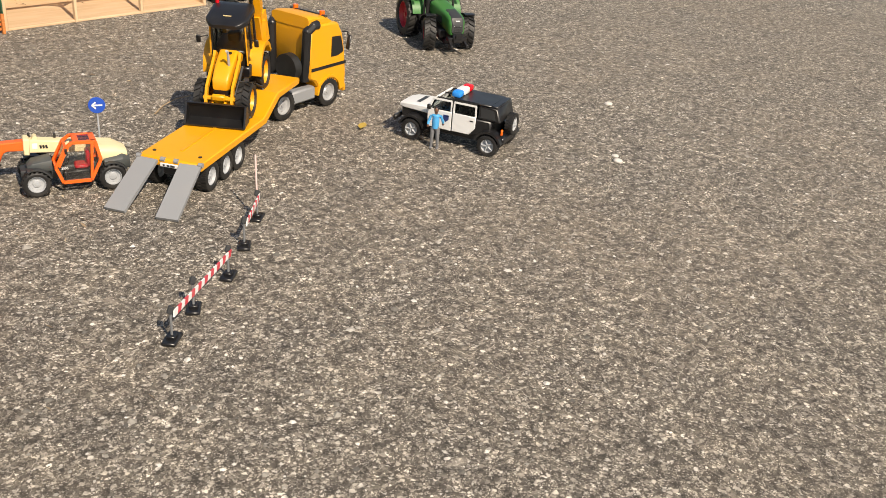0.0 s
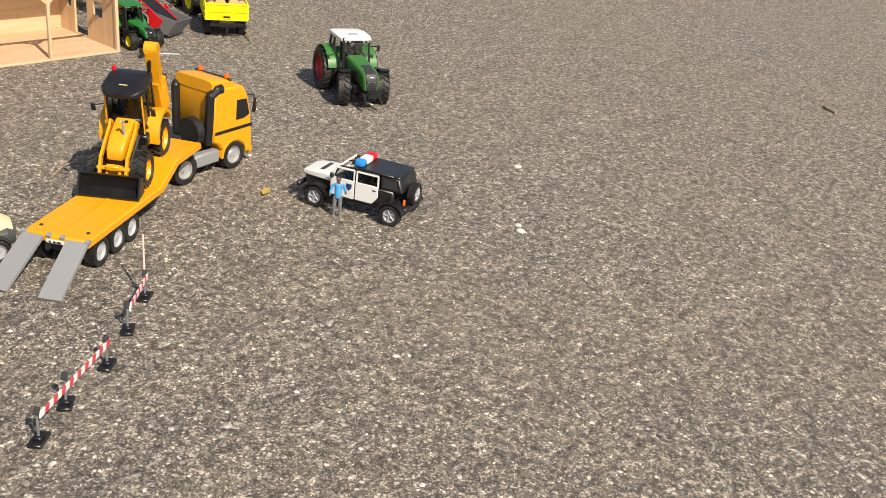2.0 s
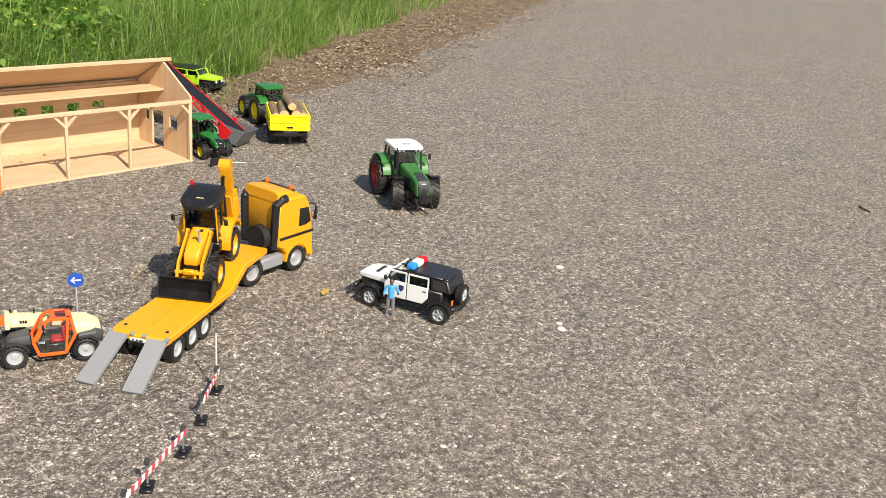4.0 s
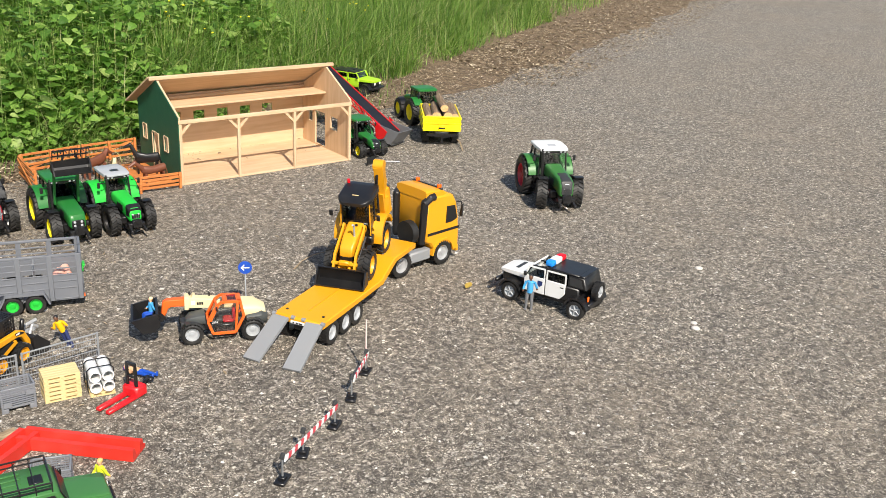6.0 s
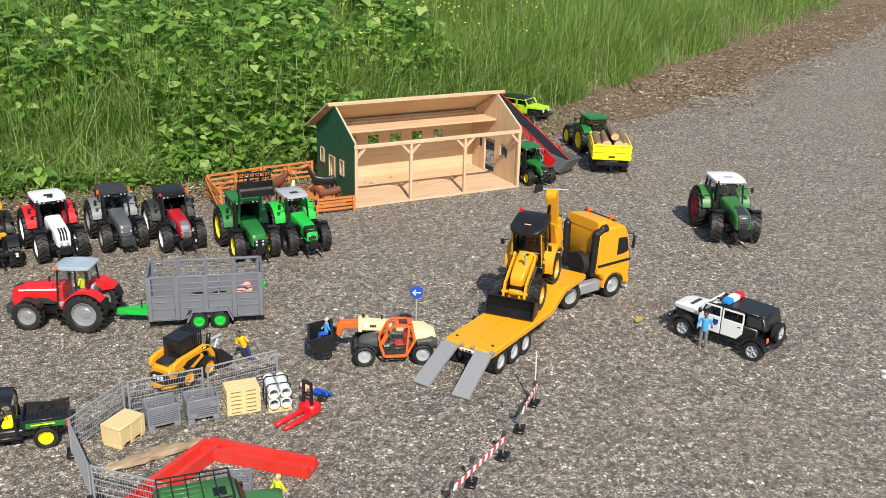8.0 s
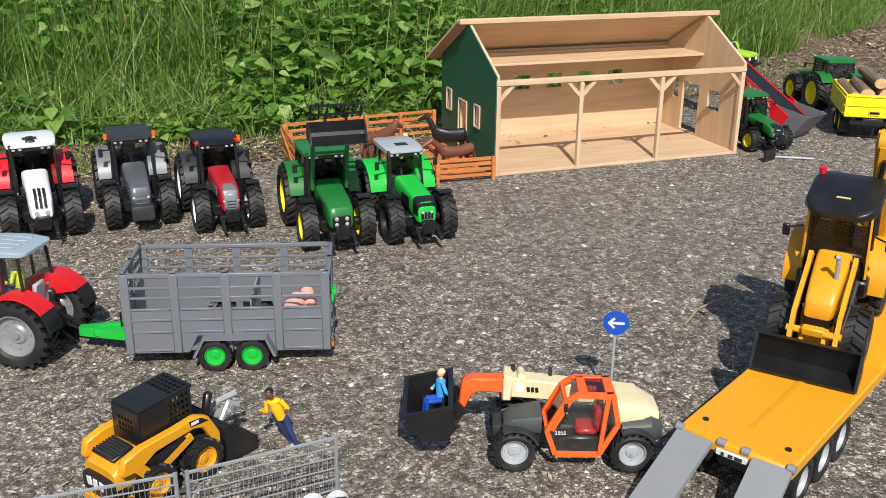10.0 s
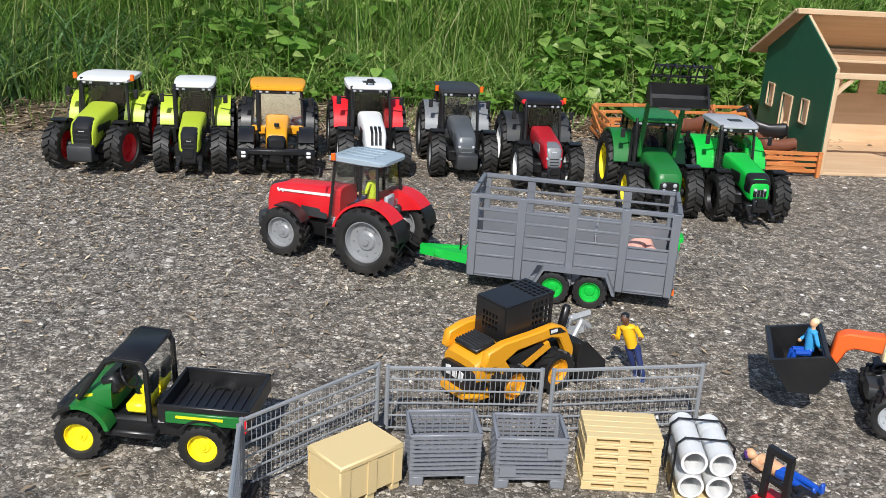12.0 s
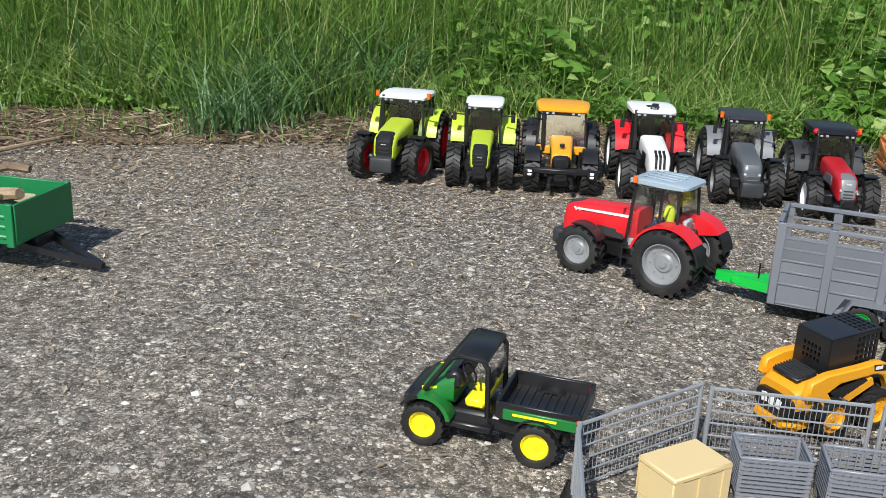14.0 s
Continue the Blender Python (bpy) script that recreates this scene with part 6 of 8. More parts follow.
    bm = B(); tube(bm, [(-0.098, -0.044, 0.086), (-0.098, -0.042, 0.116), (-0.098, 0.042, 0.116), (-0.098, 0.044, 0.086)], 0.0032, 8); rod(bm, (-0.055, 0.0, 0.113), (-0.098, 0.0, 0.117), 0.0022, 6)
    part("roll_hoop", bm, BLACK, o)
    bm = B()
    for i in range(12):
        a, b = 2 * math.pi * i / 12, 2 * math.pi * (i + 1) / 12
        rod(bm, (-0.066, 0.022 + 0.010 * math.sin(a), 0.092 + 0.010 * math.cos(a)), (-0.066, 0.022 + 0.010 * math.sin(b), 0.092 + 0.010 * math.cos(b)), 0.0014, 5)
    part("steering_wheel", bm, BLACK, o)
    if not police:
        bm = B(); box(bm, (0.05, 0.088, 0.005), (-0.078, 0, 0.1150), bev=0.002)
        part("front_roof_panel", bm, roofm, o)
    e = -L - 0.022
    bm = B(); prism(bm, [(-0.163, 0.080), (-0.163, 0.116), (e + 0.010, 0.114), (e, 0.080)], -0.045, 0.045, 0.003)
    top = part("rear_hardtop", bm, roofm, o)
    bm = B(); box(bm, (0.10 - 0.005, 0.092, 0.005), (-0.098 - 0.05, 0, 0.1165), bev=0.002); box(bm, (-(e + 0.010) - 0.190, 0.088, 0.005), ((e + 0.010 - 0.190) / 2, 0, 0.1160), bev=0.002)
    part("roof_panel", bm, roofm, o)
    for s in (-1, 1):
        bm = B(); prism(bm, [(-0.170, 0.086), (-0.170, 0.110), (e + 0.018, 0.108), (e + 0.012, 0.086)], s * 0.0450, s * 0.0460)
        part("quarter_window", bm, STEEL if not police else DARK, top)
    for x in (-0.085, -0.125):
        for y in (-0.022, 0.022):
            bm = B(); box(bm, (0.022, 0.026, 0.008), (x, y, 0.078), bev=0.003); box(bm, (0.007, 0.026, 0.032), (x - 0.012, y, 0.095), bev=0.003)
            part("seat", bm, DARK, o)
    bm = B(); box(bm, (0.010, 0.096, 0.012), (0.052, 0, 0.042), bev=0.003)
    part("bumper", bm, BLACK, o)
    bm = B(); box(bm, (0.010, 0.096, 0.012), (-L - 0.030, 0, 0.042), bev=0.003)
    part("bumper", bm, BLACK, o)
    sp = part("spare_wheel", tyre_mesh(0.0265, 0.018, 20, True), None, o, m=pose(-L - 0.034, 0, 0.072, 0, 0, 90))
    part("rim", rim_mesh(0.0265, 0.018, rim, "spoke"), None, sp)
    if police:
        bm = B(); box(bm, (0.024, 0.034, 0.016), (-0.102, 0, 0.127), bev=0.005, seg=2)
        part("light_bar", bm, WHITE, o)
        for s, mt in ((1, BLUELAMP), (-1, REDLAMP)):
            bm = B(); box(bm, (0.023, 0.024, 0.0155), (-0.102, s * 0.029, 0.127), bev=0.005, seg=2)
            part("lamp", bm, mt, o)
        bm = B(); box(bm, (0.010, 0.05, 0.0006), (0.0, 0, 0.0858))
        part("bonnet_lettering", bm, DARK, o)
    return o


rugged_car(pose(0.361, -1.229, 0, 0, 0, 108) @ Matrix.Diagonal((0.9, 0.9, 0.9, 1)), "white and black toy police off-road car with red-blue lights", BLACK, WHITE, WHITE, BLACK, LGREY, L=0.198, police=True)
doll(pose(0.3136, -1.3126, 0, 0, 0, 215), "plastic police officer figure in blue shirt beside the car", SKYBLUE, GREY, BROWN_SKIN, 0.091, hat=BLACK)

# ---- telehandler ----
def telehandler(m):
    o = thing("toy_telehandler", m, "orange and cream toy telehandler with raised black bucket", "telehandler")
    WB = 0.152
    for s in (-1, 1):
        wheel(o, 0, s * 0.043, 0.0290, 0.025, LGREY, 18)
        wheel(o, -WB, s * 0.043, 0.0290, 0.025, LGREY, 18)
    bm = B(); loft(bm, [(0.026, 0.018, 0.03, 0.05, 4), (0, 0.026, 0.026, 0.052, 5), (-0.14, 0.028, 0.026, 0.062, 5), (-0.178, 0.026, 0.032, 0.060, 4)], 14)
    part("chassis", bm, DARK, o)
    for s in (-1, 1):
        for x in (0, -WB):
            bm = B(); arch(bm, 0.0305, 0.0335, 62, 158 if x == 0 else 150, s * 0.030, s * 0.054, x, 0.0290, 8)
            part("mudguard", bm, DARK, o)
    bm = B(); loft(bm, [(0.014, 0.014, 0.05, 0.064, 4), (0.004, 0.022, 0.048, 0.072, 5), (-0.034, 0.024, 0.05, 0.078, 5)], 14)
    bmesh.ops.translate(bm, verts=bm.verts, vec=(0, 0.020, 0))
    part("front_housing", bm, HOUSING, o)
    bm = B(); loft(bm, [(-0.128, 0.036, 0.056, 0.092, 4), (-0.165, 0.035, 0.056, 0.088, 4), (-0.188, 0.026, 0.056, 0.076, 3.5)], 16)
    part("engine_cover", bm, CREAM, o)
    bm = B(); loft(bm, [(-0.138, 0.044, 0.04, 0.068, 4), (-0.176, 0.044, 0.036, 0.074, 4), (-0.192, 0.034, 0.036, 0.064, 4)], 14)
    part("rear_housing", bm, HOUSING, o)
    # cab on the left side
    def ring(pts, y, mat):
        bm = B()
        for p, q in zip(pts, pts[1:] + pts[:1]):
            bar(bm, (p[0], y, p[1]), (q[0], y, q[1]), 0.0045, 0.0065)
        return part("cab_frame", bm, mat, o)
    out = [(-0.052, 0.028), (-0.040, 0.062), (-0.062, 0.104), (-0.076, 0.114), (-0.122, 0.112), (-0.130, 0.072), (-0.108, 0.028)]
    cab = ring(out, 0.052, ORANGE)
    ring(out, 0.004, ORANGE)
    for p in (out[1], out[2], out[4], out[5]):
        bm = B(); bar(bm, (p[0], 0.004, p[1]), (p[0], 0.052, p[1]), 0.005, 0.005)
        part("cross_bar", bm, ORANGE, cab)
    for q in (-0.084, -0.118):
        bm = B(); box(bm, (0.012, 0.05, 0.004), (q, 0.028, 0.1145), bev=0.0012)
        part("roof_bar", bm, ORANGE, cab)
    for y in (0.006, 0.050):
        bm = B(); box(bm, (0.05, 0.006, 0.004), (-0.098, y, 0.1145), bev=0.0012)
        part("roof_rail", bm, ORANGE, cab)
    bm = B(); box(bm, (0.028, 0.04, 0.0015), (-0.101, 0.028, 0.1145))
    w = part("roof_window", bm, ORGLASS, cab); w.visible_shadow = False
    bm = B(); prism(bm, out, 0.0515, 0.0523)
    w = part("door_window", bm, CLEAR, cab); w.visible_shadow = False
    bm = B(); bar(bm, (-0.041, 0.028, 0.062), (-0.061, 0.028, 0.103), 0.044, 0.0008)
    w = part("windscreen", bm, ORGLASS, cab); w.visible_shadow = False
    bm = B(); prism(bm, [(-0.112, 0.110), (-0.106, 0.032), (-0.111, 0.032), (-0.118, 0.110)], 0.0495, 0.0555)
    part("door_post", bm, ORANGE, cab)
    bm = B(); bar(bm, (-0.046, 0.0535, 0.064), (-0.068, 0.0535, 0.108), 0.0045, 0.005)
    part("door_frame", bm, ORANGE, cab)
    bm = B(); box(bm, (0.06, 0.042, 0.022), (-0.086, 0.027, 0.040), bev=0.003)
    part("cab_floor", bm, BLACK, cab)
    bm = B(); box(bm, (0.028, 0.03, 0.009), (-0.092, 0.030, 0.056), bev=0.003); box(bm, (0.008, 0.03, 0.034), (-0.106, 0.030, 0.072), bev=0.003)
    part("seat", bm, DRED, cab)
    bm = B(); tube(bm, [(-0.058, 0.028, 0.055), (-0.066, 0.028, 0.072)], 0.002); cyl(bm, 0.009, 0.002, (-0.067, 0.028, 0.073), "X", 14)
    part("steering_wheel", bm, BLACK, cab)
    bm = B(); box(bm, (0.005, 0.004, 0.012), (-0.062, 0.057, 0.098), bev=0.001)
    part("mirror", bm, BLACK, cab)
    fc = bpy.data.curves.new("number", "FONT"); fc.body = "2505"; fc.size, fc.extrude, fc.align_x, fc.align_y = 0.0072, 0.0003, "CENTER", "CENTER"
    tmp = bpy.data.objects.new("number", fc)
    me = bpy.data.meshes.new_from_object(tmp)
    me.materials.clear(); me.materials.append(WHITE)
    bpy.data.objects.remove(tmp)
    part("door_number", me, None, cab, "small white number on the door", m=pose(-0.057, 0.0545, 0.060, 90, 0, 180))
    # boom
    bm = B(); prism(bm, [(-0.165, 0.066), (-0.165, 0.088), (0.008, 0.107), (0.008, 0.078)], -0.030, -0.004, 0.002)
    boom = part("boom", bm, CREAM, o)
    bm = B(); prism(bm, [(0.006, 0.082), (0.006, 0.104), (0.056, 0.103), (0.068, 0.097), (0.074, 0.058), (0.064, 0.056), (0.054, 0.080), (0.046, 0.084)], -0.027, -0.007, 0.002)
    part("boom_nose", bm, ORANGE, boom)
    bm = B(); box(bm, (0.013, 0.032, 0.036), (0.008, -0.017, 0.092), (0, -4, 0), bev=0.002)
    part("boom_collar", bm, CREAM, boom)
    bm = B(); cyl(bm, 0.005, 0.018, (-0.010, -0.017, 0.108), "Y", 12)
    part("boom_roller", bm, CREAM, boom)
    for x in (0.0, -0.05):
        bm = B(); box(bm, (0.005, 0.006, 0.012), (x, -0.026, 0.110 + x * 0.1), bev=0.001)
        part("hose_clip", bm, BLACK, boom)
    bm = B(); rod(bm, (-0.05, -0.017, 0.050), (0.0, -0.017, 0.084), 0.005, 8)
    part("lift_ram", bm, BLACK, o)
    bm = B(); box(bm, (0.010, 0.0008, 0.012), (-0.008, -0.0035, 0.093))
    part("logo_patch", bm, WHITE, boom)
    for i in range(3):
        bm = B(); box(bm, (0.0042, 0.0008, 0.007), (-0.0195 - i * 0.0056, -0.0035, 0.0905 - i * 0.0004), (0, 10, 0))
        part("logo_bar", bm, BLACK, boom)
    # tipped-back bucket
    side = [(0.082, 0.088), (0.075, 0.058), (0.088, 0.040), (0.120, 0.038), (0.144, 0.074)]
    inner = [(0.086, 0.088), (0.079, 0.059), (0.090, 0.044), (0.118, 0.042), (0.140, 0.074)]
    bm = B()
    prism(bm, side + inner[::-1], -0.062, 0.042)
    for y in (-0.062, 0.042):
        prism(bm, side, y - 0.002, y + 0.002)
    for y in (-0.062, 0.042):
        bar(bm, (side[0][0], y, side[0][1]), (side[-1][0], y, side[-1][1]), 0.005, 0.004)
    bar(bm, (side[-1][0], -0.064, side[-1][1]), (side[-1][0], 0.044, side[-1][1]), 0.005, 0.005); bar(bm, (side[0][0], -0.064, side[0][1]), (side[0][0], 0.044, side[0][1]), 0.005, 0.005)
    part("bucket", bm, BLACK, o)
    for y in (0.004, -0.038):
        bm = B(); bar(bm, (0.066, y, 0.056), (0.080, y, 0.072), 0.005, 0.016)
        part("bucket_bracket", bm, BLACK, o)
    return o


TH = pose(-0.420, -1.026, 0, 0, 0, 159.4) @ Matrix.Diagonal((0.84, 0.84, 0.84, 1))
telehandler(TH)
doll(TH @ pose(0.096, -0.014, 0.034, 0, 0, 15), "plastic worker figure in blue shirt in the bucket", SKYBLUE, BLUE, SKIN, 0.080, sit=True, hat=CREAM)

# ---- traffic sign ----
o = thing("traffic_sign", pose(-0.258, -0.964, 0, 0, 0, 0), "round blue toy traffic sign with white arrow on thin post", "traffic sign")
bm = B(); rod(bm, (0, 0, 0.004), (0, 0, 0.108), 0.0016, 8); part("post", bm, LGREY, o)
bm = B(); box(bm, (0.03, 0.03, 0.005), (0, 0, 0.0026), bev=0.001); part("base", bm, BLACK, o)
FACE = pose(0, 0, 0.108, 0, 0, -28) @ pose(0, -0.003, 0)
bm = B(); cyl(bm, 0.0155, 0.002, (0, 0, 0), "Y", 28); part("disc", bm, BLUE, o, m=FACE)
bm = B(); box(bm, (0.018, 0.001, 0.0028), (0.001, -0.0014, 0))
for s in (-1, 1):
    box(bm, (0.010, 0.001, 0.0028), (-0.0055, -0.0014, s * 0.0028), (0, s * -45, 0))
part("arrow", bm, WHITE, o, m=FACE)

# ---- striped barrier ----
BASES = ((-0.517, -1.609), (-0.449, -1.559), (-0.354, -1.510), (-0.274, -1.442), (-0.192, -1.368))
for i, (x, y) in enumerate(BASES):
    o = thing("barrier_post", pose(x, y, 0, 0, 0, 38 + 12 * (i % 2)), "black toy barrier foot with short grey post and clip", "barrier post", "barrier posts")
    bm = B(); box(bm, (0.034, 0.020, 0.006), (0, 0, 0.0032), bev=0.0015); box(bm, (0.014, 0.012, 0.005), (0, 0, 0.008), bev=0.001); part("foot", bm, BLACK, o)
    bm = B(); rod(bm, (0, 0, 0.008), (0, 0, 0.047), 0.0019, 7); part("post", bm, STEEL, o)
    bm = B(); box(bm, (0.006, 0.008, 0.011), (0, 0, 0.049), (18, 12, 20), bev=0.001); part("clip", bm, DARK, o)
REDW = plastic("red_stripe_plastic", (0.55, 0.05, 0.07), 0.4)
PINKW = plastic("faded_rod_plastic", (0.62, 0.45, 0.42), 0.45)
for a, b in ((BASES[0], BASES[2]), (BASES[3], BASES[4])):
    L = math.hypot(b[0] - a[0], b[1] - a[1])
    o = thing("barrier_plank", pose(a[0], a[1], 0.043, 0, 0, math.degrees(math.atan2(b[1] - a[1], b[0] - a[0]))), "red and white striped toy barrier plank between posts", "barrier", "barrier planks")
    n = max(6, round(L / 0.0105))
    for i in range(n):
        x0, x1 = L * i / n, L * (i + 1) / n
        bm = B(); sk = 0.003
        prism(bm, [(x0, -0.0048), (x1, -0.0048), (x1 + sk, 0.0048), (x0 + sk, 0.0048)], -0.0052, -0.0030)
        part("stripe", bm, REDW if i % 2 else WHITE, o)
bm = B(); rod(bm, (-0.192, -1.368, 0.046), (-0.182, -1.352, 0.112), 0.0017, 7)
solid("barrier_rod", bm, PINKW, pose(0, 0, 0), "faded pink and white rod standing in the barrier foot", "rod")

# ---- utility vehicle ----
def gator(m):
    o = thing("toy_utility_vehicle", m, "green toy utility vehicle with black bed and yellow wheels", "utility vehicle")
    wb = 0.133
    for s in (-1, 1):
        wheel(o, 0, s * 0.042, 0.0262, 0.026, BRIGHT, 16, road=True)
        wheel(o, -wb, s * 0.042, 0.0262, 0.026, BRIGHT, 16, road=True)
    bm = B(); box(bm, (0.20, 0.06, 0.02), (-0.068, 0, 0.034), bev=0.004); box(bm, (0.06, 0.088, 0.008), (-0.05, 0, 0.030), bev=0.002)
    part("chassis", bm, BLACK, o)
    bm = B(); loft(bm, [(0.022, 0.026, 0.046, 0.058, 4), (0.014, 0.035, 0.044, 0.064, 4), (0.004, 0.037, 0.044, 0.0685, 4.5)], 18)
    part("nose", bm, BLACK, o)
    bm = B(); loft(bm, [(0.006, 0.0345, 0.048, 0.0695, 4.5), (0.0, 0.036, 0.046, 0.073, 4.5), (-0.026, 0.037, 0.05, 0.086, 5), (-0.032, 0.037, 0.05, 0.088, 5)], 18)
    part("bonnet", bm, GREEN, o)
    bm = B(); box(bm, (0.016, 0.084, 0.016), (0.020, 0, 0.050), bev=0.005, seg=2); box(bm, (0.02, 0.05, 0.02), (0.018, 0, 0.036), bev=0.004)
    part("front_guard", bm, BLACK, o)
    for s in (-1, 1):
        bm = B(); arch(bm, 0.029, 0.034, 78, 168, s * 0.030, s * 0.052, 0, 0.030, 10)
        part("mudguard", bm, GREEN, o)
        bm = B(); arch(bm, 0.029, 0.033, 32, 78, s * 0.030, s * 0.053, 0, 0.030, 8)
        part("front_mudguard", bm, BLACK, o)
        bm = B(); box(bm, (0.022, 0.002, 0.003), (-0.004, s * 0.0352, 0.068), (0, 12, 0))
        part("side_stripe", bm, BRIGHT, o)
        bm = B(); tube(bm, [(0.002, s * 0.040, 0.066), (-0.030, s * 0.040, 0.112), (-0.040, s * 0.040, 0.116), (-0.066, s * 0.040, 0.114), (-0.072, s * 0.040, 0.105), (-0.074, s * 0.040, 0.045)], 0.0032)
        part("roll_bar", bm, BLACK, o)
        bm = B(); box(bm, (0.085, 0.003, 0.013), (-0.136, s * 0.0475, 0.058), bev=0.001)
        bed = part("bed_side", bm, GREEN, o)
        bm = B(); box(bm, (0.05, 0.0012, 0.0025), (-0.130, s * 0.0496, 0.060))
        part("side_stripe", bm, BRIGHT, bed)
        bm = B(); box(bm, (0.004, 0.014, 0.020), (-0.178, s * 0.042, 0.056), bev=0.001)
        part("tail_light", bm, REDLAMP, o)
        bm = B(); arch(bm, 0.028, 0.0305, 35, 150, s * 0.030, s * 0.050, -wb, 0.028, 10)
        part("rear_mudguard", bm, BLACK, o)
        bm = B(); box(bm, (0.024, 0.026, 0.012), (-0.056, s * 0.019, 0.055), bev=0.003); box(bm, (0.008, 0.026, 0.016), (-0.069, s * 0.019, 0.066), (0, -8, 0), bev=0.003)
        seat = part("seat", bm, BRIGHT, o)
        bm = B(); box(bm, (0.006, 0.022, 0.022), (-0.0715, s * 0.019, 0.082), (0, -8, 0), bev=0.003)
        part("headrest", bm, BLACK, seat)
    bm = B(); prism(bm, [(-0.030, 0.114), (-0.036, 0.1185), (-0.070, 0.1165), (-0.072, 0.112), (-0.036, 0.114)], -0.043, 0.043, 0.001)
    part("roof", bm, BLACK, o)
    bm = B(); prism(bm, [(-0.072, 0.108), (-0.074, 0.078), (-0.075, 0.078), (-0.073, 0.108)], -0.038, 0.038)
    w = part("rear_screen", bm, CLEAR, o); w.visible_shadow = False
    bm = B(); box(bm, (0.020, 0.068, 0.022), (-0.030, 0, 0.080), (0, 20, 0), bev=0.004)
    part("dashboard", bm, BLACK, o)
    bm = B()
    for i in range(12):
        a, b = 2 * math.pi * i / 12, 2 * math.pi * (i + 1) / 12
        rod(bm, (-0.045 + 0.007 * math.cos(a), 0.018 + 0.013 * math.sin(a), 0.086 + 0.011 * math.cos(a)), (-0.045 + 0.007 * math.cos(b), 0.018 + 0.013 * math.sin(b), 0.086 + 0.011 * math.cos(b)), 0.0014, 5)
    rod(bm, (-0.035, 0.018, 0.08), (-0.045, 0.018, 0.086), 0.002)
    part("steering_wheel", bm, BLACK, o)
    bm = B(); box(bm, (0.096, 0.092, 0.004), (-0.134, 0, 0.052), bev=0.001)
    bf = part("bed_floor", bm, BLACK, o)
    for i in range(9):
        bm = B(); box(bm, (0.003, 0.078, 0.002), (-0.172 + i * 0.0098, 0, 0.0548))
        part("bed_rib", bm, BLACK, bf)
    for s in (-1, 1):
        bm = B(); box(bm, (0.096, 0.004, 0.019), (-0.134, s * 0.0445, 0.0615), bev=0.001)
        part("bed_wall", bm, BLACK, o)
    for x in (-0.086, -0.180):
        bm = B(); box(bm, (0.004, 0.092, 0.019), (x, 0, 0.0615), bev=0.001)
        part("bed_wall", bm, BLACK, o)
    return o


gator(pose(-1.192, -1.058, 0, 0, 0, 170) @ Matrix.Diagonal((0.825, 0.80, 0.825, 1)))

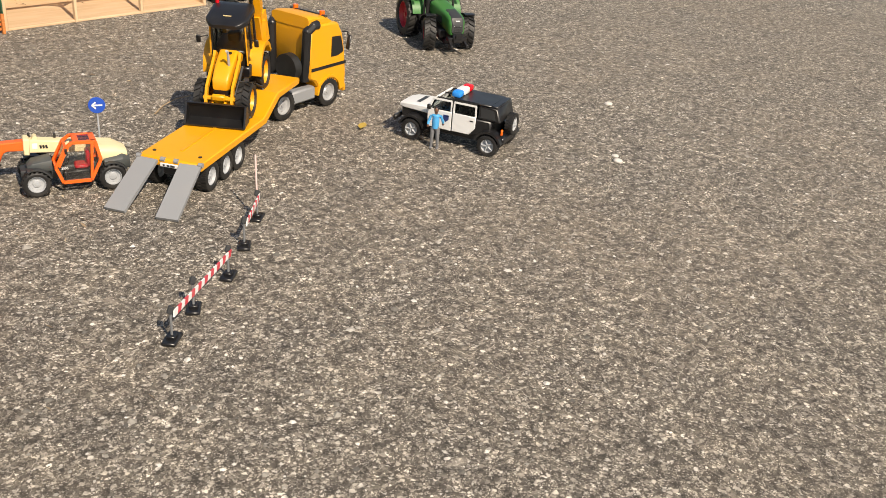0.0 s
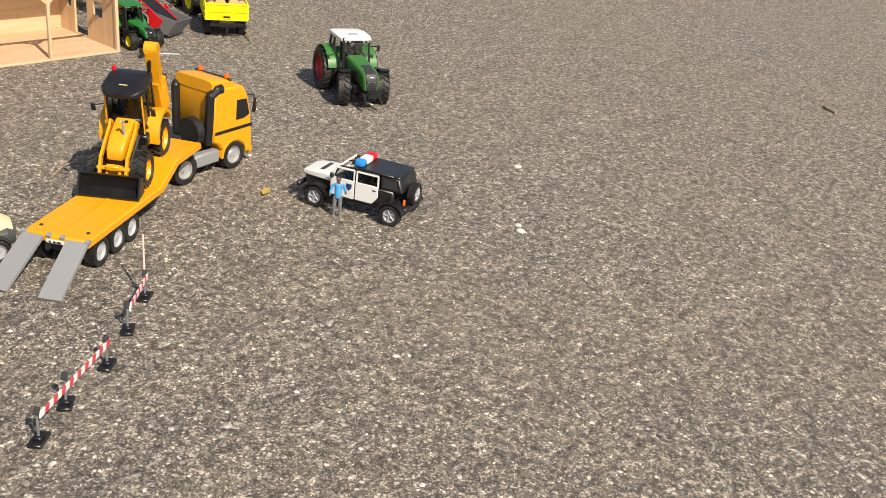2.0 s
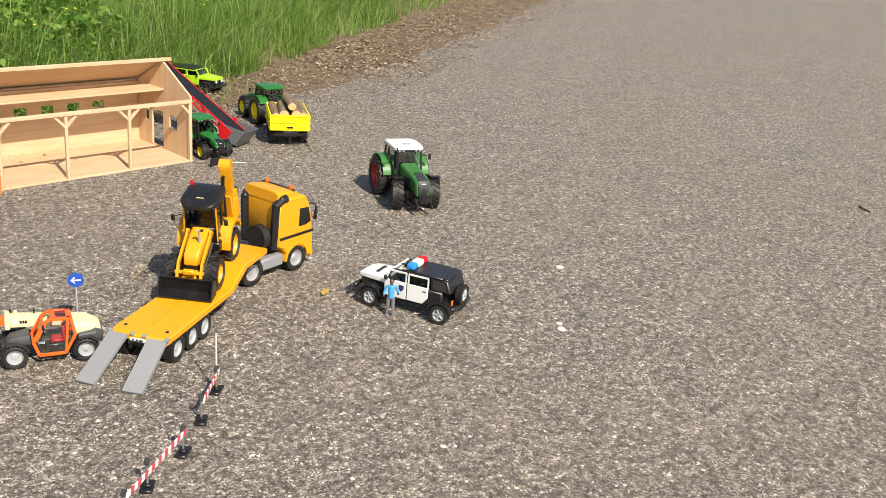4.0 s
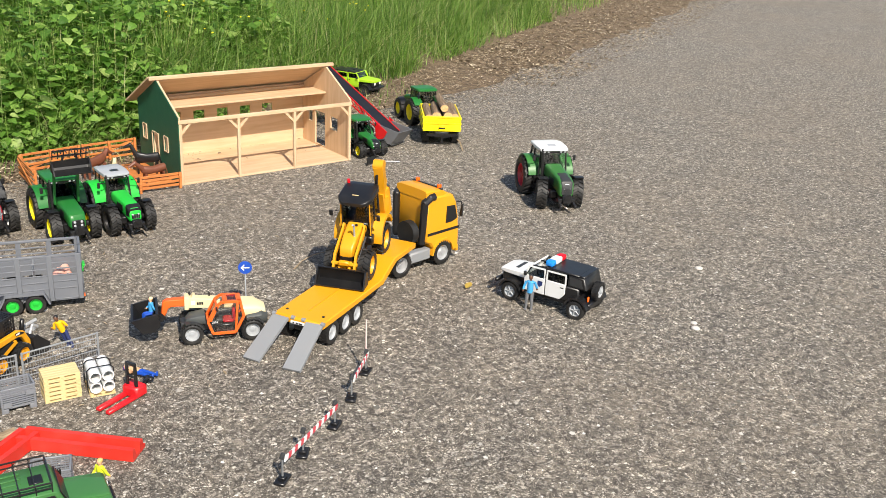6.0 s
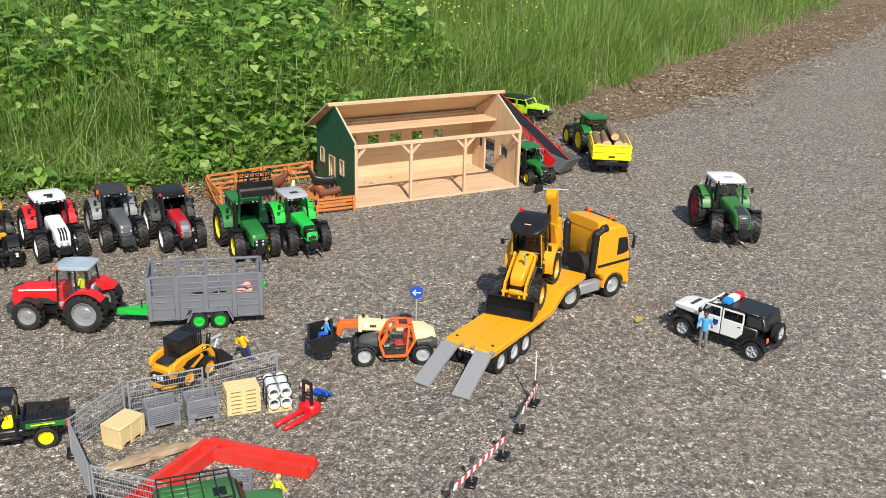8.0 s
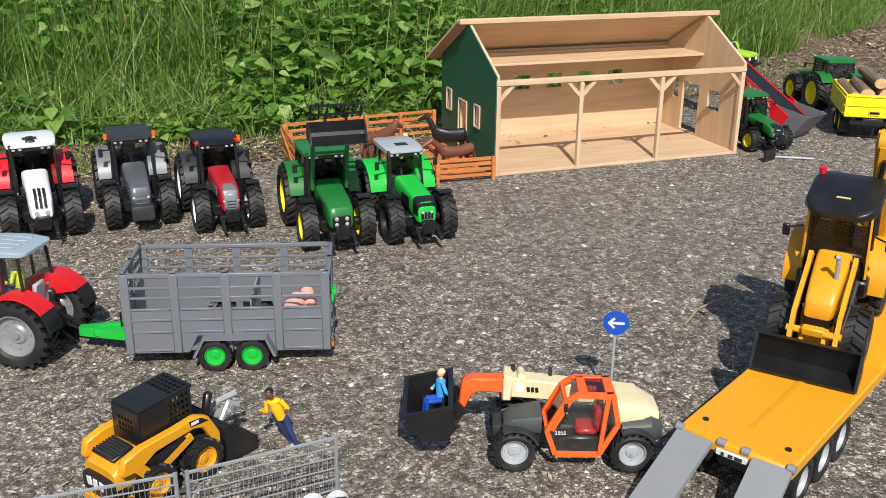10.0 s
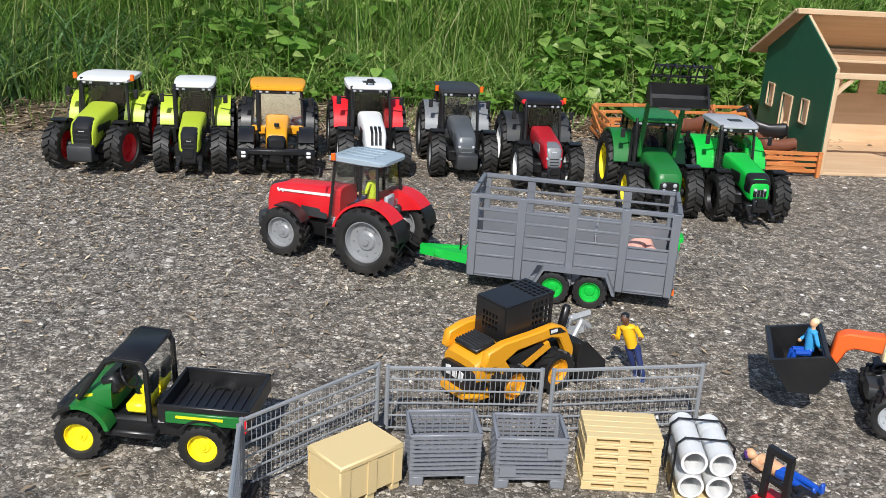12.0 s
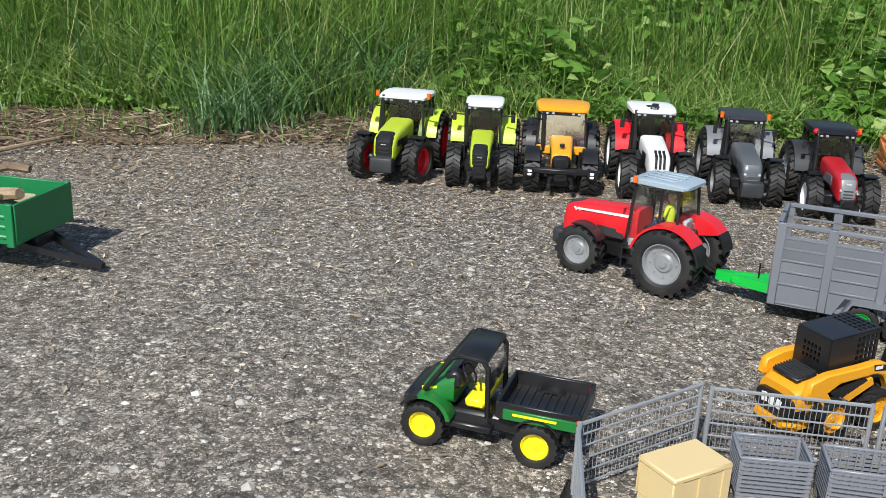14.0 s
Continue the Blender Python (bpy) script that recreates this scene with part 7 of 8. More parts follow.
# ---- skid steer loader ----
def skid_steer(m):
    o = thing("toy_skid_steer", m, "yellow toy skid steer loader with black cage cab", "skid steer loader")
    for s in (-1, 1):
        for x in (0.035, -0.035):
            wheel(o, x, s * 0.043, 0.0275, 0.024, YELLOW, 14)
    bm = B(); loft(bm, [(0.055, 0.028, 0.02, 0.06, 5), (0.02, 0.030, 0.016, 0.066, 5), (-0.055, 0.032, 0.018, 0.066, 5)], 14)
    part("chassis", bm, DARK, o)
    bm = B(); loft(bm, [(-0.036, 0.034, 0.030, 0.074, 5), (-0.066, 0.036, 0.028, 0.070, 5), (-0.080, 0.034, 0.030, 0.060, 4)], 18)
    rear = part("engine_cover", bm, YELLOW, o)
    bm = B(); box(bm, (0.030, 0.046, 0.004), (-0.060, 0, 0.0735), (0, -9, 0), bev=0.0012)
    part("vent", bm, BLACK, rear)
    for i in range(7):
        bm = B(); box(bm, (0.0018, 0.042, 0.003), (-0.0725 + i * 0.0042, 0, 0.0745 + i * 0.00066))
        part("vent_slat", bm, DARK, rear)
    bm = B(); loft(bm, [(-0.066, 0.036, 0.020, 0.052, 5), (-0.085, 0.033, 0.022, 0.050, 4)], 14)
    part("rear_door", bm, BLACK, rear)
    bm = B(); loft(bm, [(-0.050, 0.037, 0.012, 0.022, 5), (-0.080, 0.036, 0.012, 0.022, 5), (-0.090, 0.026, 0.013, 0.021, 4)], 14)
    part("rear_bumper", bm, YELLOW, rear)
    for i, (q, w) in enumerate(((0.017, 0.010), (0.004, 0.009), (-0.009, 0.009))):
        bm = B(); box(bm, (0.0014, w, 0.012), (-0.0852, q, 0.038), (10 * (i - 1), 0, 0), bev=0.0006)
        part("logo_bar", bm, WHITE, rear)
    for s in (-1, 1):
        bm = B(); prism(bm, [(-0.078, 0.058), (-0.074, 0.078), (-0.050, 0.085), (0.000, 0.087), (0.030, 0.090), (0.048, 0.082), (0.064, 0.052), (0.064, 0.036), (0.053, 0.036), (0.050, 0.050), (0.038, 0.070), (0.024, 0.074), (-0.030, 0.070), (-0.055, 0.056)], s * 0.034, s * 0.047, 0.002); bar(bm, (-0.056, s * 0.041, 0.062), (-0.036, s * 0.041, 0.036), 0.011, 0.013); bar(bm, (-0.038, s * 0.041, 0.039), (0.022, s * 0.041, 0.066), 0.011, 0.010)
        arm = part("lift_arm", bm, YELLOW, o)
        bm = B(); prism(bm, [(-0.044, 0.063), (0.010, 0.071), (0.014, 0.067), (-0.030, 0.046)], s * 0.0440, s * 0.0462)
        part("arm_inset", bm, BLACK, arm)
        bm = B(); prism(bm, [(0.018, 0.0875), (0.036, 0.0855), (0.047, 0.077), (0.020, 0.0795)], s * 0.0468, s * 0.0478)
        part("logo_patch", bm, BLACK, arm)
        bm = B(); box(bm, (0.011, 0.0008, 0.004), (0.026, s * 0.0481, 0.0832))
        part("logo_bar", bm, WHITE, arm)
        bm = B(); rod(bm, (-0.048, s * 0.030, 0.056), (0.020, s * 0.030, 0.078), 0.003, 8)
        part("lift_ram", bm, STEEL, arm)
        bm = B(); box(bm, (0.010, 0.012, 0.034), (0.060, s * 0.026, 0.086), (0, 14, 0), bev=0.003)
        part("hitch_upright", bm, BLACK, o)
    # cage: plates punched with square openings
    x0, x1, z0, z1, hw = 0.034, -0.038, 0.072, 0.119, 0.029
    def punched(place, us, vs, hole, t):
        """One plate on the lines us and vs with the cells left out for which hole(i, j) holds; place(u, v, w) puts a corner."""
        bm = B()
        f = [[bm.verts.new(place(u, v, -t / 2)) for v in vs] for u in us]
        b = [[bm.verts.new(place(u, v, t / 2)) for v in vs] for u in us]
        solid_at = lambda i, j: 0 <= i < len(us) - 1 and 0 <= j < len(vs) - 1 and not hole(i, j)
        for i in range(len(us) - 1):
            for j in range(len(vs) - 1):
                if not solid_at(i, j):
                    continue
                bm.faces.new((f[i][j], f[i + 1][j], f[i + 1][j + 1], f[i][j + 1])); bm.faces.new((b[i][j], b[i][j + 1], b[i + 1][j + 1], b[i + 1][j]))
                for di, dj, p, q in ((-1, 0, (i, j), (i, j + 1)), (1, 0, (i + 1, j), (i + 1, j + 1)), (0, -1, (i, j), (i + 1, j)), (0, 1, (i, j + 1), (i + 1, j + 1))):
                    if not solid_at(i + di, j + dj):
                        bm.faces.new((f[p[0]][p[1]], f[q[0]][q[1]], b[q[0]][q[1]], b[p[0]][p[1]]))
        bmesh.ops.recalc_face_normals(bm, faces=bm.faces)
        return bm
    def lines(a, first, k, hole, bar_w, last):
        """A solid stretch, k holes between bars, a solid stretch."""
        out = [a, a + first]
        for i in range(k):
            out.append(out[-1] + hole)
            out.append(out[-1] + (bar_w if i < k - 1 else last))
        return out
    odd = lambda i, j: i % 2 == 1 and j % 2 == 1
    us = lines(x1, 0.046, 4, 0.0048, 0.0022, 0.004); vs = lines(-hw, 0.004, 6, 0.0066, 0.0021, 0.004)
    cage = part("cage_roof", punched(lambda u, v, w: (u, v, z1 + 0.07 * (u - x1) + w), us, vs, odd, 0.0045), BLACK, o)
    for s in (-1, 1):
        us = lines(x1, 0.040, 5, 0.0042, 0.0020, 0.004); vs = lines(z0, 0.008, 5, 0.0056, 0.0020, 0.003)
        part("cage_side", punched(lambda u, v, w: (u, s * hw + w, v + 0.07 * (u - x1) * (v - z0) / (z1 - z0)), us, vs, odd, 0.003), BLACK, cage)
    us = lines(-hw, 0.014, 5, 0.0042, 0.0022, 0.0142); vs = lines(z0, 0.014, 3, 0.0054, 0.0022, 0.012)
    part("cage_back", punched(lambda u, v, w: (x1 + w, u, v), us, vs, odd, 0.003), BLACK, cage)
    bm = B(); box(bm, (0.03, 0.04, 0.03), (-0.008, 0, 0.08), bev=0.004)
    part("seat", bm, DARK, o)
    bm = B()
    prism(bm, [(0.066, 0.010), (0.066, 0.056), (0.074, 0.060), (0.074, 0.016), (0.118, 0.006), (0.118, 0.002), (0.070, 0.003)], -0.052, 0.052)
    for y in (-0.052, 0.052):
        prism(bm, [(0.066, 0.006), (0.067, 0.058), (0.080, 0.058), (0.118, 0.022), (0.118, 0.004)], y - 0.0015, y + 0.0015)
    part("bucket", bm, BLACK, o)
    bm = B(); box(bm, (0.012, 0.06, 0.03), (0.060, 0, 0.04), bev=0.002); cyl(bm, 0.006, 0.03, (0.058, 0.02, 0.075), "Z", 8)
    part("quick_hitch", bm, BLACK, o)
    bm = B(); tube(bm, [(0.078, 0.006, 0.05), (0.092, -0.008, 0.072), (0.112, -0.022, 0.080)], 0.0045); tube(bm, [(0.078, -0.026, 0.05), (0.098, -0.020, 0.070), (0.112, -0.022, 0.060)], 0.004); bar(bm, (0.078, 0.004, 0.052), (0.10, -0.026, 0.062), 0.012, 0.006)
    part("grapple", bm, SILVER, o)
    return o


skid_steer(pose(-0.797, -0.952, 0, 0, 0, 33) @ Matrix.Diagonal((0.87, 0.76, 0.85, 1)))
doll(pose(-0.648, -0.932, 0.0, 0, -20, 0) @ pose(0, 0, 0, 0, 0, 235), "plastic worker figure in yellow shirt leaning on bucket", AMBERSHIRT, NAVY, BROWN_SKIN, 0.080, arms=((0.03, 0.9), (0.01, 0.6)), hat=BLACK, legs=0.06)

# ---- mesh fence panels ----
def fence_panel(a, b, h=0.070):
    L = math.hypot(b[0] - a[0], b[1] - a[1])
    o = thing("site_fence", pose(a[0], a[1], 0, 0, 0, math.degrees(math.atan2(b[1] - a[1], b[0] - a[0]))), "grey plastic toy site fence panel with thin bars", "fence panel", "site fence panels")
    for x in (0, L):
        bm = B(); rod(bm, (x, 0, 0), (x, 0, h + 0.002), 0.0023, 8)
        part("post", bm, FENCE, o)
    for k, z in enumerate((0.008, 0.021, 0.034, 0.047, 0.059, h)):
        bm = B(); rod(bm, (0, 0, z), (L, 0, z), 0.0010 if k < 5 else 0.0019, 6)
        part("rail", bm, FENCE, o)
    n = int(L / 0.0048)
    for i in range(1, n):
        bm = B(); rod(bm, (L * i / n, 0, 0.008), (L * i / n, 0, h), 0.00036, 4)
        part("bar", bm, FENCE, o)
    return o


PANELS = (((-1.053, -1.154), (-0.940, -1.050)), ((-0.931, -1.056), (-0.787, -1.059)), ((-0.776, -1.059), (-0.627, -1.045)), ((-1.054, -1.164), (-1.046, -1.320)), ((-1.042, -1.328), (-0.945, -1.432)))
for a, b in PANELS:
    fence_panel(a, b)
for x, y, r in ((-1.053, -1.159, 80), (-1.045, -1.324, 30), (-0.936, -1.053, 70), (-0.781, -1.059, 90)):
    bm = B(); box(bm, (0.036, 0.020, 0.007), (0, 0, 0.0036), bev=0.0015); box(bm, (0.014, 0.012, 0.008), (0, 0, 0.008), bev=0.001)
    solid("fence_stand", bm, BLACK, pose(x, y, 0, 0, 0, r), "black plastic foot holding two fence panels", "fence foot", "fence feet")

# ---- crates, pallets, tubes ----
o = thing("toy_crate", pose(-0.960, -1.147, 0, 0, 0, 38) @ Matrix.Diagonal((0.92, 0.92, 0.92, 1)), "tan plastic toy box crate with closed lid", "crate")
bm = B(); box(bm, (0.070, 0.048, 0.036), (0, 0, 0.026), bev=0.002); part("body", bm, TAN, o)
bm = B(); box(bm, (0.073, 0.051, 0.006), (0, 0, 0.0455), bev=0.0015); part("lid", bm, TAN, o)
for x in (-0.03, 0, 0.03):
    bm = B(); box(bm, (0.010, 0.046, 0.009), (x, 0, 0.0046), bev=0.001); part("runner", bm, TAN, o)
    for s in (-1, 1):
        bm = B(); box(bm, (0.010, 0.0015, 0.034), (x, s * 0.0245, 0.026)); part("rib", bm, TAN, o)


def mesh_crate(m, half=False):
    o = thing("mesh_crate", m, "grey plastic toy wire mesh box pallet", "crate", "mesh crates")
    L, W, Z0, H = 0.060, 0.043, 0.010, 0.049
    bm = B(); box(bm, (L, W, 0.003), (0, 0, Z0), bev=0.0008); part("floor_plate", bm, CRATEGREY, o)
    for x in (-1, 1):
        for y in (-1, 1):
            bm = B(); box(bm, (0.0038, 0.0038, H), (x * (L / 2 - 0.0012), y * (W / 2 - 0.002), H / 2), bev=0.0006); part("corner_post", bm, CRATEGREY, o)
            bm = B(); box(bm, (0.012, 0.008, 0.009), (x * (L / 2 - 0.006), y * (W / 2 - 0.004), 0.0046), bev=0.001); part("foot", bm, CRATEGREY, o)
    for y in (-1, 1):
        for k in range(9):
            bm = B(); box(bm, (L, 0.0018, 0.0019), (0, y * W / 2, Z0 + 0.003 + k * 0.0042)); part("slat", bm, CRATEGREY, o)
        bm = B(); box(bm, (L + 0.003, 0.0034, 0.003), (0, y * W / 2, H), bev=0.0008); part("rim_bar", bm, CRATEGREY, o)
        for k in range(9):
            bm = B(); box(bm, (0.0012, 0.0012, H - Z0), (-L / 2 + L * (k + 0.5) / 9, y * (W / 2 - 0.002), (H + Z0) / 2)); part("wire", bm, CRATEGREY, o)
    for x in (-1, 1):
        for k in range(9):
            bm = B(); box(bm, (0.0018, W, 0.0019), (x * L / 2, 0, Z0 + 0.003 + k * 0.0042)); part("slat", bm, CRATEGREY, o)
        bm = B(); box(bm, (0.0034, W + 0.003, 0.003), (x * L / 2, 0, H), bev=0.0008); part("rim_bar", bm, CRATEGREY, o)
    if half:
        for x, z in ((-0.020, 0.018), (0.020, 0.036)):
            bm = B(); box(bm, (0.014, 0.003, 0.010), (x, -W / 2 - 0.001, z)); part("label_plate", bm, CRATEGREY, o)
    return o


mesh_crate(pose(-0.884, -1.120, 0, 0, 0, 2))
mesh_crate(pose(-0.809, -1.126, 0, 0, 0, -2), True)
mesh_crate(pose(-0.835, -1.428, 0, 0, 0, -20))


def pallet(m, L, W, label="tan plastic toy pallet", group="stacked pallets", h=0.0085):
    o = thing("toy_pallet", m, label, "pallet", group)
    n = 5
    for i in range(n):
        y = -W / 2 + W * (i + 0.5) / n
        bm = B(); box(bm, (L, W / n * 0.88, 0.0026), (0, y, h - 0.0013), bev=0.0004); part("deck_board", bm, TAN, o)
    for x in (-1, 0, 1):
        bm = B(); box(bm, (L * 0.13, W * 0.995, h - 0.0050), (x * (L / 2 - L * 0.067), 0, h / 2)); part("stringer", bm, TAN, o)
    for y in (-1, 0, 1):
        bm = B(); box(bm, (L * 0.998, W * 0.26, 0.0024), (0, y * W * 0.365, 0.0013), bev=0.0004); part("base_board", bm, TAN, o)
    return o


for i in range(6):
    pallet(pose(-0.729 + 0.0006 * (i % 2), -1.128, i * 0.0088, 0, 0, -6), 0.066, 0.048, "tan plastic toy pallet in a stack of six")
TP = pose(-0.660, -1.142, 0, 0, 0, -9)
pallet(TP, 0.046, 0.066, "tan plastic toy pallet under white tubes", "loaded pallet")
for x in (-1, 1):
    for k in (0, 1):
        bm = B()
        cyl(bm, 0.0112, 0.068, (0, 0, 0), "Y", 18)
        bmesh.ops.delete(bm, geom=[f for f in bm.faces if len(f.verts) > 4], context="FACES")
        bmesh.ops.solidify(bm, geom=bm.faces[:], thickness=0.0022)
        ends = [e for e in bm.edges if abs(e.verts[0].co.y - e.verts[1].co.y) > 0.05]
        bmesh.ops.subdivide_edges(bm, edges=ends, cuts=24)
        for v in bm.verts:
            if math.hypot(v.co.x, v.co.z) > 0.0102 and abs(v.co.y) < 0.033 and round(v.co.y / 0.00272) % 2:
                v.co.x *= 0.955; v.co.z *= 0.955
        bmesh.ops.recalc_face_normals(bm, faces=bm.faces)
        solid("toy_tube", bm, WHITE, TP @ pose(x * 0.0118, -0.002, 0.0205 + k * 0.0228), "white ribbed plastic tube bundled on the pallet", "tube", "white tubes")
for y in (-0.018, 0.016):
    bm = B(); tube(bm, [(-0.0245, y, 0.006), (-0.0245, y, 0.050), (-0.018, y, 0.0565), (0.018, y, 0.0565), (0.0245, y, 0.050), (0.0245, y, 0.006)], 0.0011, 6)
    solid("strap", bm, BLACK, TP, "black elastic strap round the white tubes", "strap", "tube straps")

# red pallet truck
PT = pose(-0.618, -1.206, 0, 0, 0, 205) @ Matrix.Diagonal((0.85, 0.85, 0.95, 1))
o = thing("toy_pallet_truck", PT, "red plastic toy pallet truck with black handle frame", "pallet truck")
bm = B(); box(bm, (0.035, 0.045, 0.024), (-0.005, 0, 0.014), bev=0.004); part("body", bm, RED, o)
for s in (-1, 1):
    bm = B(); box(bm, (0.085, 0.013, 0.008), (0.050, s * 0.014, 0.0062), bev=0.002); part("fork", bm, RED, o)
    bm = B(); bar(bm, (0.002, s * 0.013, 0.02), (0.002, s * 0.012, 0.074), 0.005, 0.006); part("mast_bar", bm, BLACK, o)
bm = B(); bar(bm, (0.002, -0.014, 0.074), (0.002, 0.014, 0.074), 0.006, 0.006); part("mast_top", bm, BLACK, o)
bm = B(); bar(bm, (0.002, -0.013, 0.046), (0.002, 0.013, 0.046), 0.004, 0.004); part("mast_rung", bm, BLACK, o)
bm = B(); tube(bm, [(-0.02, 0, 0.014), (-0.042, -0.004, 0.016), (-0.058, -0.012, 0.014)], 0.004); box(bm, (0.014, 0.024, 0.006), (-0.062, -0.012, 0.013), bev=0.002); part("steering_arm", bm, BLACK, o)
doll(pose(-0.560, -1.172, 0.010, 0, -90, -62), "plastic figure in blue trousers lying on the asphalt", SKIN, BLUE, SKIN, 0.080, hat=PURPLE)

# ---- red channel piece and log ----
def channel(a, b, w=0.046, h=0.020, label=""):
    """Moulded double-ridge track piece from a to b."""
    L = math.hypot(b[0] - a[0], b[1] - a[1])
    bm = B()
    prof = [(-w / 2, 0), (-w / 2, h), (-w * 0.30, h), (-w * 0.24, h * 0.30), (w * 0.04, h * 0.30), (w * 0.10, h), (w * 0.30, h), (w * 0.36, h * 0.30), (w / 2, h * 0.30), (w / 2, 0)]
    va = [bm.verts.new((0, y, z)) for y, z in prof]; vb = [bm.verts.new((L, y, z)) for y, z in prof]
    k = len(prof)
    bm.faces.new(va); bm.faces.new(vb[::-1])
    for i in range(k):
        bm.faces.new((va[i], vb[i], vb[(i + 1) % k], va[(i + 1) % k]))
    bmesh.ops.recalc_face_normals(bm, faces=bm.faces)
    return bm, pose(a[0], a[1], 0.001, 0, 0, math.degrees(math.atan2(b[1] - a[1], b[0] - a[0])))


ob_, mm = channel((-0.990, -1.378), (-0.826, -1.257), 0.050, 0.023); solid("track_piece", ob_, REDTOY, mm, "worn red plastic toy track piece with scuffed ends", "track piece", "red track pieces")
ob_, mm = channel((-0.832, -1.256), (-0.683, -1.404), 0.050, 0.022); solid("track_piece", ob_, REDTOY, mm, "worn red plastic toy track piece with scuffed ends", "track piece", "red track pieces")
bm = B()
loft(bm, [(-0.088 + 0.011 * i, 0.006 + 0.010 * math.sin(math.pi * (i + 0.6) / 17.2) ** 0.7 + 0.0015 * math.sin(i * 2.3), 0.0, 0.005 + 0.009 * math.sin(math.pi * (i + 0.6) / 17.2) + 0.002 * math.sin(i * 1.7), 2.6, 0.002 * math.sin(i * 0.9)) for i in range(17)], 14)
for v in bm.verts:
    v.co += 0.0035 * noise.noise_vector(Vector((v.co.x * 40, v.co.y * 260, v.co.z * 260)))
solid("log", bm, STRAW, pose(-0.925, -1.235, 0.002, 0, 0, 8), "split grey-brown piece of wood on asphalt", "log")

# ---- green estate off-road car ----
def land_car(m):
    o = thing("toy_off_road_car", m, "green toy off-road estate car with black roof rack", "car", "toy cars")
    wb = 0.152
    for s in (-1, 1):
        wheel(o, 0, s * 0.048, 0.0265, 0.020, LGREY, 20, road=True, style="spoke")
        wheel(o, -wb, s * 0.048, 0.0265, 0.020, LGREY, 20, road=True, style="spoke")
    bm = B(); box(bm, (0.24, 0.08, 0.02), (-0.075, 0, 0.032), bev=0.003); part("chassis", bm, BLACK, o)
    bm = B()
    prism(bm, [(0.042, 0.034), (0.042, 0.070), (0.036, 0.076), (-0.036, 0.082), (-0.200, 0.084), (-0.200, 0.034), (-0.178, 0.034), (-0.176, 0.052), (-0.124, 0.052), (-0.122, 0.034), (-0.030, 0.034), (-0.028, 0.052), (0.028, 0.052), (0.030, 0.034)], -0.052, 0.052, 0.003)
    part("body", bm, LRGREEN, o)
    bm = B(); prism(bm, [(-0.034, 0.082), (-0.050, 0.116), (-0.056, 0.120), (-0.194, 0.120), (-0.198, 0.116), (-0.200, 0.083)], -0.047, 0.047, 0.003)
    top = part("cabin", bm, LRGREEN, o)
    bm = B(); loft(bm, [(0.036, 0.030, 0.074, 0.080, 5), (0.01, 0.034, 0.076, 0.085, 5), (-0.036, 0.036, 0.078, 0.088, 5)], 14); part("bonnet", bm, LRGREEN, o)
    for s in (-1, 1):
        for a, b in ((-0.048, -0.086), (-0.094, -0.128), (-0.134, -0.190)):
            bm = B(); prism(bm, [(a if a < -0.05 else a + 0.004, 0.088), (a - (0.010 if a > -0.06 else 0), 0.112), (b, 0.112), (b, 0.088)], s * 0.0462, s * 0.0482)
            part("side_window", bm, BLACK, top)
        for a in (-0.040, -0.090, -0.131):
            bm = B(); box(bm, (0.0012, 0.001, 0.045), (a, s * 0.0525, 0.062)); part("door_gap", bm, BLACK, o)
        bm = B(); box(bm, (0.008, 0.003, 0.003), (-0.082, s * 0.0535, 0.070)); part("door_handle", bm, BLACK, o)
        for x in (0, -wb):
            bm = B(); arch(bm, 0.0285, 0.033, 10, 170, s * 0.038, s * 0.058, x, 0.0265, 10); part("mudguard", bm, LRGREEN, o)
        bm = B(); ball(bm, 0.007, (0.043, s * 0.034, 0.058), (0.35, 1, 1), 8); part("headlight", bm, LAMP, o)
        bm = B(); box(bm, (0.008, 0.005, 0.014), (-0.036, s * 0.058, 0.090), bev=0.002); part("mirror", bm, BLACK, o)
    bm = B(); prism(bm, [(-0.0335, 0.086), (-0.048, 0.114), (-0.046, 0.114), (-0.0315, 0.086)], -0.042, 0.042); part("windscreen", bm, BLACK, top)
    for s in (-1, 1):
        bm = B(); rod(bm, (-0.060, s * 0.046, 0.136), (-0.192, s * 0.046, 0.136), 0.0018); rod(bm, (-0.060, s * 0.046, 0.127), (-0.192, s * 0.046, 0.127), 0.0015)
        rail = part("rack_rail", bm, BLACK, o)
        for i in range(6):
            bm = B(); rod(bm, (-0.060 - 0.0264 * i, s * 0.046, 0.119), (-0.060 - 0.0264 * i, s * 0.046, 0.136), 0.0012); part("rack_stay", bm, BLACK, rail)
    for i in range(6):
        bm = B(); rod(bm, (-0.060 - 0.0264 * i, -0.046, 0.127), (-0.060 - 0.0264 * i, 0.046, 0.127), 0.0013); part("rack_bar", bm, BLACK, o)
    for x in (-0.060, -0.192):
        bm = B(); rod(bm, (x, -0.046, 0.136), (x, 0.046, 0.136), 0.0018); part("rack_end", bm, BLACK, o)
    for y in (-0.03, -0.015, 0, 0.015, 0.03):
        bm = B(); box(bm, (0.08, 0.005, 0.002), (-0.145, y, 0.1208), bev=0.0006); part("roof_rib", bm, LRGREEN, top)
    bm = B(); box(bm, (0.024, 0.026, 0.0025), (-0.082, 0, 0.1208), bev=0.0006); part("sunroof", bm, BLACK, top)
    sp = part("spare_wheel", tyre_mesh(0.025, 0.016, 20, True), None, o, m=pose(-0.210, 0, 0.072, 0, 0, 90)); part("rim", rim_mesh(0.025, 0.016, DARK, "spoke"), None, sp)
